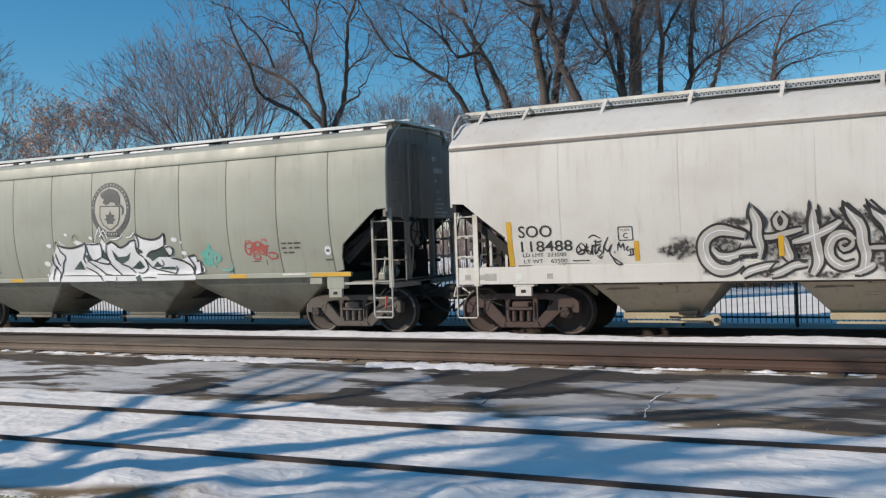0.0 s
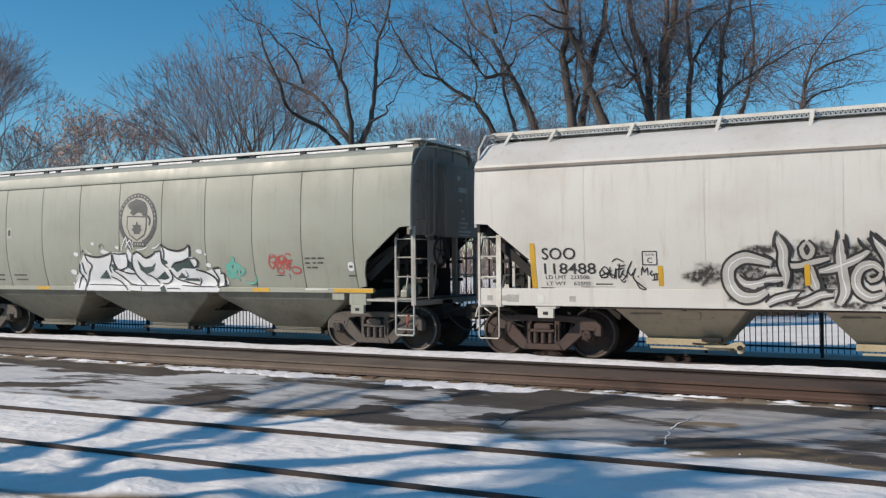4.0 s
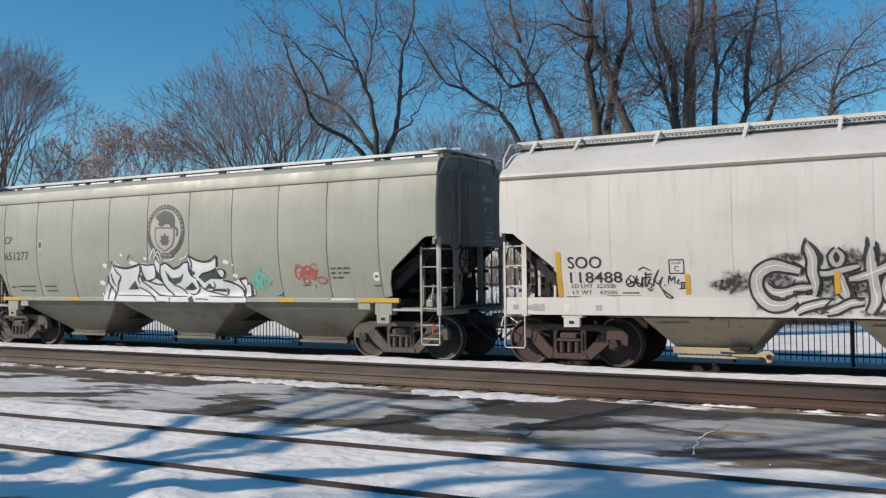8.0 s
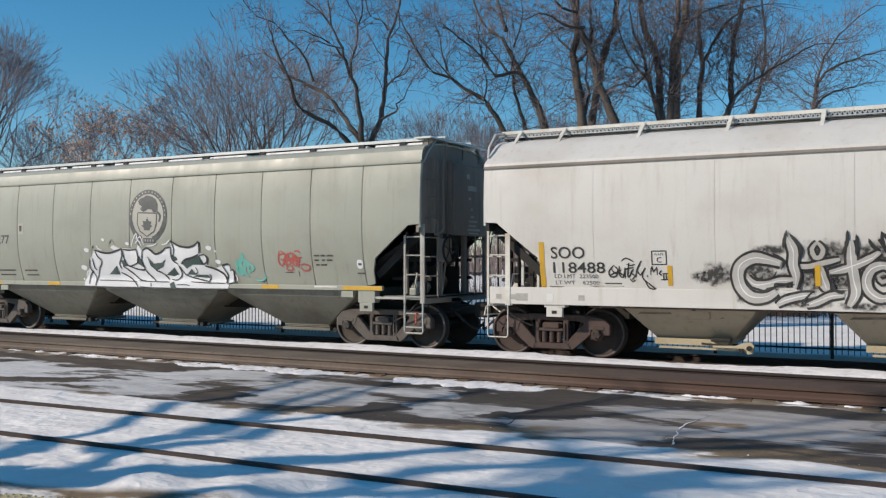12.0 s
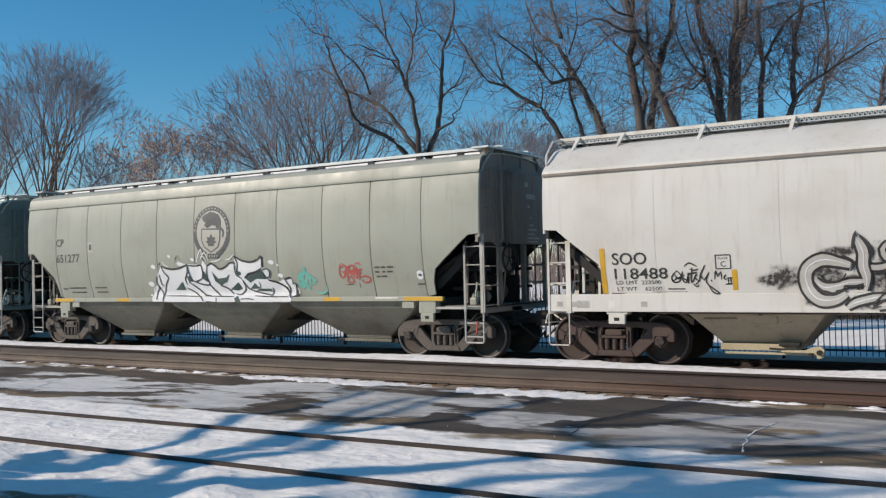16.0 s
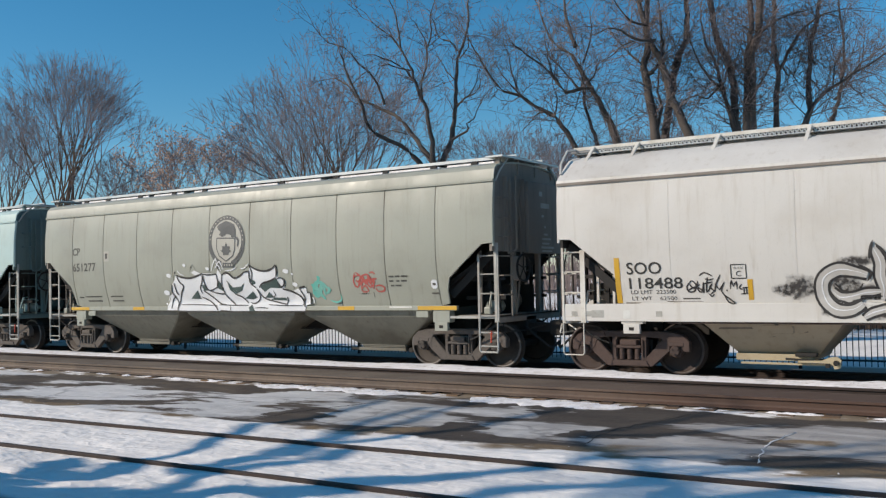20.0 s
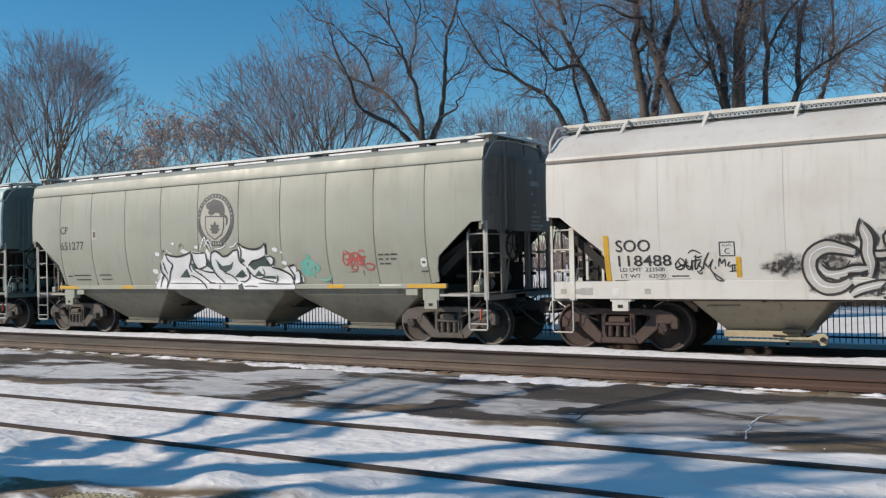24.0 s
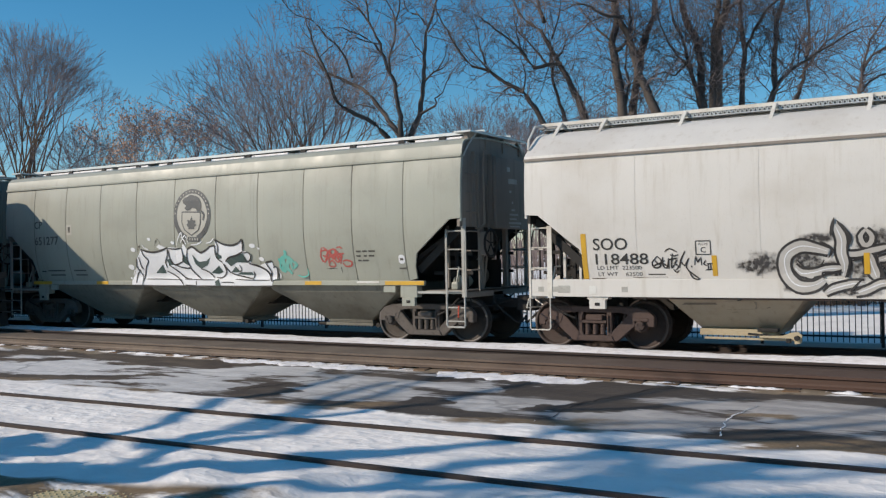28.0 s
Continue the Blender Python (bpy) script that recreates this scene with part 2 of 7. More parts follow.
# along, away, half length, half depth, more ice or more tar
ICE_AND_TAR = (
    (-14.56, 11.14, 1.5, 0.80, 0.24), (-11.46, 10.45, 1.35, 0.42, 0.24), (-10.74, 11.86, 1.0, 0.55, 0.20), (-10.34, 9.78, 0.65, 0.32, 0.22), (-7.83, 10.84, 1.25, 1.10, 0.12),
    (-6.58, 11.75, 0.5, 0.70, 0.16), (-5.48, 10.49, 0.5, 0.52, 0.22), (-3.44, 10.03, 0.95, 0.75, 0.15), (-2.36, 12.21, 0.55, 0.75, 0.04), (-1.67, 11.37, 0.7, 1.2, 0.06),
    (-12.60, 10.15, 1.75, 0.34, -0.24), (-12.36, 12.43, 2.1, 0.50, -0.24), (-9.04, 10.31, 0.6, 0.6, -0.20), (-6.48, 10.19, 0.35, 0.36, -0.22), (-4.42, 10.75, 0.6, 0.36, -0.26), (-4.55, 12.30, 0.9, 0.6, -0.18), (-1.92, 9.46, 0.6, 0.33, -0.2),
)
DEAD_GRASS = ((-6.98, 9.62, 0.5, 0.24), (-4.57, 9.49, 1.0, 0.25), (-2.25, 10.99, 0.3, 0.16), (-1.63, 9.46, 0.8, 0.28), (-13.61, 9.45, 0.5, 0.2))


def ground_material():
    m = Mat("snow_and_asphalt", 0.75, 0, 0.3, "World")
    sep = m.node("ShaderNodeSeparateXYZ")
    m.link(m.co, sep.inputs[0])
    x, y = sep.outputs[0], sep.outputs[1]
    wob = m.math("MULTIPLY", m.math("SUBTRACT", m.noise(0.7, (1, 1, 1), 5, 0.6), 0.5), 1.1)
    yy = m.math("ADD", y, wob)
    # bands across the tracks
    asphalt = m.math("MULTIPLY", m.ramp(yy, 9.34, 9.46), m.ramp(yy, 12.85, 12.75))
    verge = m.math("MULTIPLY", m.ramp(yy, 9.16, 9.30), m.ramp(yy, 9.52, 9.42))
    bed = m.math("MULTIPLY", m.ramp(yy, 12.65, 12.8), m.ramp(yy, 15.0, 14.85))
    # far ballast, widened past the track to paint in the train's shadow
    shaded_bed = m.math("MULTIPLY", m.ramp(yy, 16.75, 16.95), m.ramp(yy, 22.3, 21.6))
    # colours
    snow = m.mix(m.ramp(m.noise(1.3, detail=6), 0.35, 0.75), (0.90, 0.865, 0.825), (0.79, 0.757, 0.725))
    snow = m.mix(m.ramp(m.noise(14, detail=4, shift=2.0), 0.62, 0.8, 0, 0.35), snow, (0.52, 0.50, 0.46))
    tar = m.mix(m.ramp(m.noise(2.0, (0.5, 1, 1), 5), 0.35, 0.7), (0.060, 0.045, 0.034), (0.115, 0.088, 0.064))
    tar = m.mix(m.ramp(x, -11.0, -6.0, 0.0, 0.6), tar, (0.040, 0.036, 0.035))
    tar = m.mix(m.ramp(m.noise(60, detail=3), 0.5, 0.8, 0, 0.3), tar, (0.13, 0.115, 0.10))
    ice = m.mix(m.ramp(m.noise(3.0, (0.4, 1, 1), 5, 0.6, 9.0), 0.3, 0.7), (0.36, 0.35, 0.345), (0.66, 0.65, 0.635))
    # sun on the left painted into the ice colour
    ice = m.mix(m.ramp(x, -8.5, -13.0, 0.0, 0.75), ice, (0.78, 0.76, 0.74))
    # tree shade on the right painted into the ice colour
    ice = m.mix(m.ramp(x, -7.0, -3.0, 0.0, 0.48), ice, (0.25, 0.23, 0.22))
    bias = m.math("ADD", m.ramp(x, -10.0, -3.0, 0.0, -0.05), m.ramp(y, 11.2, 12.4, -0.05, -0.11))
    bias = m.math("ADD", bias, m.math("MULTIPLY", m.ramp(x, -7.5, -4.5), m.ramp(y, 11.0, 12.0, 0.02, 0.10)))
    field = m.math("ADD", m.noise(0.75, (0.42, 1.25, 1), 6, 0.6, 5.2), m.math("MULTIPLY", m.noise(7, (0.22, 1.3, 1), 4, 0.6), 0.20))
    # patches of ice and of bare tar, and tufts of dead grass at the edge
    for px_, py_, rx, ry, w in ICE_AND_TAR:
        field = m.math("ADD", field, m.math("MULTIPLY", m.blob(px_, py_, rx, ry), w))
    cover = m.ramp(m.math("ADD", field, bias), 0.525, 0.605)
    tufts = 0.0
    for px_, py_, rx, ry in DEAD_GRASS:
        tufts = m.math("MAXIMUM", m.blob(px_, py_, rx, ry), tufts)
    road = m.mix(m.math("MULTIPLY", cover, 0.9), tar, ice)
    # tar-filled cracks
    crack = m.node("ShaderNodeTexVoronoi")
    crack.feature = "DISTANCE_TO_EDGE"
    crack.inputs["Scale"].default_value = 0.22
    warp = m.node("ShaderNodeMapping")
    warp.inputs["Scale"].default_value = (0.8, 1.0, 1)
    add = m.node("ShaderNodeVectorMath")
    add.operation = "ADD"
    nz = m.node("ShaderNodeTexNoise")
    nz.inputs["Scale"].default_value = 1.4
    m.link(m.co, warp.inputs[0])
    m.link(m.co, nz.inputs["Vector"])
    m.link(warp.outputs[0], add.inputs[0])
    m.link(nz.outputs["Color"], add.inputs[1])
    m.link(add.outputs[0], crack.inputs["Vector"])
    road = m.mix(m.ramp(crack.outputs["Distance"], 0.012, 0.003, 0, 0.35), road, (0.05, 0.042, 0.035))
    grass = m.mix(m.noise(26, (1, 0.4, 1), 4), (0.12, 0.08, 0.048), (0.25, 0.185, 0.11))
    stone = m.mix(m.noise(22, detail=3), (0.14, 0.105, 0.07), (0.30, 0.235, 0.16))
    patchy = m.ramp(m.noise(1.1, (0.5, 1.6, 1), 5, 0.6, 3.3), 0.44, 0.54)
    # soot and grit on the snow between the tracks
    gritty = m.math("MULTIPLY", m.ramp(y, 14.6, 15.2), m.ramp(y, 18.0, 17.0))
    snow = m.mix(m.math("MULTIPLY", gritty, m.ramp(m.noise(9, (0.5, 1.3, 1), 5, 0.7, 4.4), 0.50, 0.66, 0, 0.75)), snow, (0.20, 0.17, 0.14))
    c = m.mix(asphalt, snow, road)
    c = m.mix(m.math("MULTIPLY", verge, m.ramp(m.noise(0.45, (1, 0.3, 1), 4, 0.6, 12.0), 0.42, 0.52)), c, grass)
    c = m.mix(m.math("MULTIPLY", tufts, m.ramp(m.noise(3.0, (0.5, 1.5, 1), 5, 0.6, 8.0), 0.32, 0.46)), c, grass)
    c = m.mix(m.math("MULTIPLY", bed, m.math("SUBTRACT", 1.0, patchy)), c, stone)
    # darkens the snow behind the train like its shadow, besides the real ballast
    c = m.mix(m.math("MULTIPLY", shaded_bed, 0.8), c, stone)
    near = m.math("MULTIPLY", m.ramp(m.math("ADD", y, m.math("MULTIPLY", x, -0.25)), 6.95, 6.75), m.ramp(x, -4.2, -5.2))
    c = m.mix(m.math("MULTIPLY", near, m.ramp(m.noise(2.4, (0.6, 1.2, 1), 5, 0.6, 1.7), 0.36, 0.56)), c, grass)
    m.colour(c)
    m.roughness(m.math("SUBTRACT", 0.8, m.math("MULTIPLY", asphalt, m.math("MULTIPLY", cover, 0.28))))
    relief = m.math("ADD", m.noise(5, detail=3), m.math("MULTIPLY", m.noise(30, detail=2), 0.08))
    relief = m.math("ADD", relief, m.math("MULTIPLY", m.noise(2.0, (0.4, 1.5, 1), 3, 0.45, 6.0), 2.2))
    # crusted, trodden ridges
    ridge = m.math("ABSOLUTE", m.math("SUBTRACT", m.noise(3.6, (0.8, 1.1, 1), 2, 0.5, 11.0), 0.5), 0.0)
    relief = m.math("SUBTRACT", relief, m.math("MULTIPLY", ridge, m.math("MULTIPLY", m.ramp(y, 9.4, 9.0), 1.6)))
    m.bump(relief, 0.5, 0.05)
    return m.m


GROUND = ground_material()
TAR = plain("old_tar", (0.03, 0.026, 0.022), (0.06, 0.05, 0.04), 0.8, 0, 6, 0.5)
TACTILE = plain("faded_yellow_tiles", (0.44, 0.37, 0.20), (0.50, 0.47, 0.40), 0.75, 0, 6, 0.7, 0.2)
BED_FILL = rusting_shaded("packed_gravel_fill", (0.165, 0.13, 0.098), (0.08, 0.062, 0.048), (0.075, 0.046, 0.036), 0.9)
_s = Mat("loose_snow", 0.7, 0, 0.3, "World")
_w = _s.mix(_s.ramp(_s.noise(5, detail=5), 0.4, 0.75), (0.885, 0.86, 0.855), (0.66, 0.63, 0.60))
_s.colour(_s.mix(_s.ramp(_s.noise(16, (0.4, 1, 1), 5, 0.65, 3.0), 0.60, 0.70, 0, 0.8), _w, (0.22, 0.18, 0.14)))
_s.bump(_s.noise(18, detail=5), 0.5, 0.03)
SNOW = _s.m

# ---- mesh helpers ----


def part(name, bm, material, parent=None, label="", smooth=False):
    """Links a bmesh as one mesh object under a thing or part."""
    me = bpy.data.meshes.new(name)
    bm.normal_update()
    bm.to_mesh(me)
    bm.free()
    me.materials.append(material)
    if smooth:
        me.shade_smooth()
    ob = new(name, me)
    ob.parent = parent
    if label:
        ob["label"] = label
    return ob


def raw(name, verts, faces, material, parent=None, label="", smooth=False):
    me = bpy.data.meshes.new(name)
    me.from_pydata(verts, [], faces)
    me.materials.append(material)
    if smooth:
        me.shade_smooth()
    ob = new(name, me)
    ob.parent = parent
    if label:
        ob["label"] = label
    return ob


def clone(ob, m, parent=None):
    """A further part on the same mesh."""
    o = new(ob.name.split(".")[0], ob.data)
    o.parent = parent or ob.parent
    o.matrix_basis = m
    if "label" in ob:
        o["label"] = ob["label"]
    return o


def thing(name, label, category, place=(0, 0, 0), group="", kind=""):
    ob = new(name)
    ob.location = place
    return tagged(ob, label, category, group, kind)


def box(bm, x0, x1, y0, y1, z0, z1, bevel=0.0):
    v = [bm.verts.new((x, y, z)) for x in (x0, x1) for y in (y0, y1) for z in (z0, z1)]
    fs = [bm.faces.new([v[i] for i in q]) for q in ((0, 1, 3, 2), (4, 6, 7, 5), (0, 4, 5, 1), (2, 3, 7, 6), (0, 2, 6, 4), (1, 5, 7, 3))]
    if bevel:
        bmesh.ops.bevel(bm, geom=list({e for f in fs for e in f.edges}), offset=bevel, segments=2, affect="EDGES", profile=0.6)
    return bm


def boxed(*a, bevel=0.0):
    return box(bmesh.new(), *a, bevel=bevel)


def rod(bm, p, q, r, n=8, r2=None):
    """A round bar from p to q."""
    p, q = Vector(p), Vector(q)
    d = (q - p).normalized()
    a = d.orthogonal().normalized()
    b = d.cross(a)
    rings = []
    for c, rr in ((p, r), (q, r if r2 is None else r2)):
        rings.append([bm.verts.new(c + a * math.cos(k * math.tau / n) * rr + b * math.sin(k * math.tau / n) * rr) for k in range(n)])
    for k in range(n):
        bm.faces.new((rings[0][k], rings[0][(k + 1) % n], rings[1][(k + 1) % n], rings[1][k]))
    bm.faces.new(rings[0][::-1])
    bm.faces.new(rings[1])
    return bm


def rods(path, r, n=8):
    """A bent round bar through the points, in one piece."""
    bm = bmesh.new()
    path = [Vector(p) for p in path]
    rings, side = [], None
    for k, p in enumerate(path):
        d = (path[min(k + 1, len(path) - 1)] - path[max(k - 1, 0)]).normalized()
        side = d.orthogonal().normalized() if side is None else (side - d * side.dot(d)).normalized()
        up = d.cross(side)
        rings.append([bm.verts.new(p + side * math.cos(j * math.tau / n) * r + up * math.sin(j * math.tau / n) * r) for j in range(n)])
    for a, b in zip(rings, rings[1:]):
        for j in range(n):
            bm.faces.new((a[j], a[(j + 1) % n], b[(j + 1) % n], b[j]))
    bm.faces.new(rings[0][::-1])
    bm.faces.new(rings[-1])
    return bm


def flat(bm, p, q, w, h):
    """A flat bar from p to q in any direction, w across (sideways), h deep."""
    p, q = Vector(p), Vector(q)
    d = (q - p).normalized()
    s = d.cross(Vector((0, 0, 1)))
    s = s.normalized() if s.length > 0.01 else Vector((1, 0, 0))
    u = s.cross(d).normalized()
    v = [bm.verts.new(c + s * i * w / 2 + u * j * h / 2) for c in (p, q) for i in (-1, 1) for j in (-1, 1)]
    for f in ((0, 1, 3, 2), (4, 6, 7, 5), (0, 4, 5, 1), (2, 3, 7, 6), (0, 2, 6, 4), (1, 5, 7, 3)):
        bm.faces.new([v[i] for i in f])
    return bm


def prism(bm, outline, y0, y1):
    """An outline in x, z drawn out from y0 to y1."""
    a = [bm.verts.new((x, y0, z)) for x, z in outline]
    b = [bm.verts.new((x, y1, z)) for x, z in outline]
    n = len(a)
    for i in range(n):
        bm.faces.new((a[i], a[(i + 1) % n], b[(i + 1) % n], b[i]))
    bm.faces.new(a[::-1])
    bm.faces.new(b)
    return bm


def lathe(profile, n=28, axis="y"):
    """A turned shape; profile of (radius, along)."""
    bm = bmesh.new()
    rings = []
    for r, a in profile:
        if r < 1e-4:
            rings.append([bm.verts.new((0, a, 0) if axis == "y" else (0, 0, a))])
            continue
        ring = []
        for k in range(n):
            c, s = math.cos(k * math.tau / n) * r, math.sin(k * math.tau / n) * r
            ring.append(bm.verts.new((c, a, s) if axis == "y" else (c, s, a)))
        rings.append(ring)
    for p, q in zip(rings, rings[1:]):
        for k in range(n):
            k2 = (k + 1) % n
            if len(p) == 1:
                bm.faces.new((p[0], q[k2], q[k]))
            elif len(q) == 1:
                bm.faces.new((p[k], p[k2], q[0]))
            else:
                bm.faces.new((p[k], p[k2], q[k2], q[k]))
    bmesh.ops.recalc_face_normals(bm, faces=bm.faces)
    return bm


def slab(outer, inner):
    """A closed sheet between two grids of points of the same size."""
    bm = bmesh.new()
    m, n = len(outer), len(outer[0])
    o = [[bm.verts.new(p) for p in row] for row in outer]
    i = [[bm.verts.new(p) for p in row] for row in inner]
    for a in range(m - 1):
        for b in range(n - 1):
            bm.faces.new((o[a][b], o[a + 1][b], o[a + 1][b + 1], o[a][b + 1]))
            bm.faces.new((i[a][b], i[a][b + 1], i[a + 1][b + 1], i[a + 1][b]))
    for a in range(m - 1):
        bm.faces.new((o[a][0], i[a][0], i[a + 1][0], o[a + 1][0]))
        bm.faces.new((o[a][-1], o[a + 1][-1], i[a + 1][-1], i[a][-1]))
    for b in range(n - 1):
        bm.faces.new((o[0][b], o[0][b + 1], i[0][b + 1], i[0][b]))
        bm.faces.new((o[-1][b], i[-1][b], i[-1][b + 1], o[-1][b + 1]))
    bmesh.ops.recalc_face_normals(bm, faces=bm.faces)
    return bm


def smoothed(pts, step=0.04):
    """A smooth line through the points."""
    out = []
    p = [Vector(pts[0])] + [Vector(q) for q in pts] + [Vector(pts[-1])]
    for k in range(1, len(p) - 2):
        n = max(2, int((p[k + 1] - p[k]).length / step))
        for j in range(n):
            t = j / n
            a, b, c, d = p[k - 1], p[k], p[k + 1], p[k + 2]
            out.append(0.5 * (2 * b + (c - a) * t + (2 * a - 5 * b + 4 * c - d) * t * t + (3 * b - a - 3 * c + d) * t ** 3))
    out.append(p[-2])
    return out


def interp(table, v):
    return float(np.interp(v, [a for a, _ in table], [b for _, b in table]))

# ---- ground ----
YC = 17.99          # centre of the standing train's track
YM = 13.93          # centre of the near main track
GROUND_FAR = -0.17  # level of the far track's bed


def ground_height(x, y):
    z = interp(((9.0, 0.0), (9.5, -0.03), (12.6, -0.03), (13.0, -0.02), (15.0, -0.03), (15.5, 0.02), (16.2, 0.03), (16.8, -0.08), (17.1, GROUND_FAR), (19.2, GROUND_FAR), (21, GROUND_FAR), (60, -0.1)), y)
    far = max(0.0, min(1.0, (y - 19) / 4))
    b = noise.noise(Vector((x * 0.5, y * 0.9, 0.3)))
    f = noise.noise(Vector((x * 2.1, y * 3.1, 4.3)))
    if y < 9.3:
        lump = max(0.0, noise.noise(Vector((x * 1.5, y * 1.9, 7.7))))
        rough_ = (0.035 * b + 0.016 * f + (0.13 * lump if y < 6.4 else 0.03 * lump))
        if y < 6.75 + 0.028 * x:   # trodden snow
            rough_ += 0.07 * max(0.0, noise.noise(Vector((x * 3.4, y * 3.8, 2.7))) - 0.1)
        near_rail = min(abs(y - 8.54 - 0.037 * x), abs(y - 6.86 - 0.028 * x))
        z += rough_ * min(1.0, 0.08 + near_rail / 0.5) - 0.012
    elif y < 12.7:
        z += 0.006 * f
    elif y < 15.0:
        z += 0.03 * max(0.0, b) + 0.015 * f
    elif y < 17.0:
        z += 0.05 * b + 0.03 * f
    else:
        z += 0.02 * b + far * 0.10 * noise.noise(Vector((x * 0.12, y * 0.12, 9)))
    return z


def spaced(lo, fine_lo, fine_hi, hi, step, growth=1.25):
    a = list(np.arange(fine_lo, fine_hi, step))
    s, v = step, fine_hi
    while v < hi:
        a.append(v)
        s *= growth
        v += s
    a.append(hi)
    s, v = step, fine_lo
    while v > lo:
        s *= growth
        v -= s
        a.insert(0, max(v, lo))
    return a


def build_ground():
    xs, ys = spaced(-900, -30, 6, 900, 0.13), spaced(-900, 4.0, 20, 900, 0.09)
    nx, ny = len(xs), len(ys)
    verts = [(x, y, ground_height(x, y)) for y in ys for x in xs]
    faces = [(j * nx + i, j * nx + i + 1, (j + 1) * nx + i + 1, (j + 1) * nx + i) for j in range(ny - 1) for i in range(nx - 1)]
    ob = raw("ground", verts, faces, GROUND, None, "", True)
    tagged(ob, "snow-covered ground with a worn asphalt strip between tracks", "ground", kind="structure")


RAIL_SHAPE = ((-0.070, 0.0), (0.070, 0.0), (0.070, 0.012), (0.016, 0.035), (0.010, 0.06), (0.010, 0.125), (0.036, 0.138), (0.036, 0.165), (0.028, 0.172), (-0.028, 0.172), (-0.036, 0.165), (-0.036, 0.138), (-0.010, 0.125), (-0.010, 0.06), (-0.016, 0.035), (-0.070, 0.012))


def rail(name, line, top, material, parent, label=""):
    """A rail whose head lies at height top, along y = line(x)."""
    xs = [-420, -120, -60] + list(np.arange(-40, 12.1, 4)) + [40, 120, 420]
    n = len(RAIL_SHAPE)
    verts = [(x, line(x) + a, top - 0.172 + b) for x in xs for a, b in RAIL_SHAPE]
    faces = [(j * n + i, j * n + (i + 1) % n, (j + 1) * n + (i + 1) % n, (j + 1) * n + i) for j in range(len(xs) - 1) for i in range(n)]
    faces += [tuple(range(n))[::-1], tuple((len(xs) - 1) * n + i for i in range(n))]
    return raw(name, verts, faces, material, parent, label)


def build_tracks():
    far = thing("track_far", "rusty track under the standing hopper cars", "railway track", kind="structure")
    near = thing("track_main", "main track with raised brown rails and snowy ties", "railway track", kind="structure")
    front = thing("track_front", "disused track sunk in snow, only railheads showing", "railway track", kind="structure")
    for s in (-1, 1):
        rail("rail", lambda x, s=s: YC + s * 0.755, 0.0, RAIL_RUST, far)
        rail("rail", lambda x, s=s: YM + s * 0.755, 0.175, RAIL_TOP if s < 0 else RAIL_RUST, near, "worn brown rail standing proud of the snow")
    rail("rail", lambda x: 8.54 + 0.037 * x, 0.026, RAIL_RUST, front)
    rail("rail", lambda x: 6.86 + 0.028 * x, 0.022, RAIL_RUST, front)
    rng = random.Random(5)
    tie = part("tie", boxed(-0.115, 0.115, -1.05, 1.05, -0.13, -0.012, bevel=0.012), TIE_WOOD, near, "weathered brown wooden tie")
    plate = part("tie_plate", boxed(-0.09, 0.09, -0.13, 0.13, -0.012, 0.004), RAIL_RUST, tie)
    plate.location = (0, -0.755, 0)
    x = -31.0
    tie.location = (x, YM, 0)
    while x < 6:
        x += 0.53
        t = clone(tie, pose(x + rng.uniform(-0.03, 0.03), YM + rng.uniform(-0.05, 0.05), rng.uniform(-0.012, 0.012), 0, 0, rng.uniform(-1.5, 1.5)))
        clone(plate, pose(0, -0.755, 0), t)
    # packed gravel between the rails of the main track
    xs = list(np.arange(-48, 12, 0.25))
    verts = [(x, YM - 0.70 + 1.40 * k / 8, (0.02 if k in (0, 8) else 0.125) + 0.012 * noise.noise(Vector((x * 1.3, k * 0.8, 1)))) for x in xs for k in range(9)]
    faces = [(q * 9 + k, (q + 1) * 9 + k, (q + 1) * 9 + k + 1, q * 9 + k + 1) for q in range(len(xs) - 1) for k in range(8)]
    tagged(raw("gravel_fill", verts, faces, BED_FILL, None, "", True), "packed brown gravel between the raised rails", "gravel", kind="structure")
    # ragged loose snow lying along the near rail
    verts, faces = [], []
    k = 0
    x = -34.0
    while x < 5.0:
        deep = -13.2 < x < -5.6
        length = rng.uniform(2.5, 5.5) if deep else rng.uniform(0.2, 1.1)
        wide = (0.78 if deep else 0.17) * rng.uniform(0.7, 1.2)
        n, m = max(5, int(length / 0.05)), 6
        for i in range(n + 1):
            u = i / n
            px_ = x + u * length
            rag = 0.95 + 0.55 * noise.noise(Vector((px_ * 1.1, 1, 1))) + 0.28 * noise.noise(Vector((px_ * 4.3, 2, 1))) + 0.12 * noise.noise(Vector((px_ * 15, 2, 1)))
            ends = min(1.0, 4 * u, 4 * (1 - u)) ** 0.6
            for j in range(m + 1):
                v = j / m
                py_ = YM - 0.84 - (1 - v) * max(0.05, wide * rag * ends)
                h = (1 - (2 * v - 1) ** 2) ** 0.6 * ends
                verts.append((px_, py_, -0.035 + h * (0.030 + 0.035 * noise.noise(Vector((px_ * 5, py_ * 7, 2))) + 0.015 * noise.noise(Vector((px_ * 17, py_ * 19, 2))))))
        for i in range(n):
            for j in range(m):
                a = k + i * (m + 1) + j
                faces.append((a, a + m + 1, a + m + 2, a + 1))
        k += (n + 1) * (m + 1)
        x += length + (rng.uniform(0.1, 0.4) if deep else rng.uniform(0.05, 0.5))
    raw("snow_clumps", verts, faces, SNOW, None, "", True)
    tagged(bpy.data.objects["snow_clumps"], "loose white snow clumps lying against the rail", "snow", kind="stuff")
    # a low snow bank between the two tracks
    verts, faces = [], []
    xs = list(np.arange(-48, 12, 0.12))
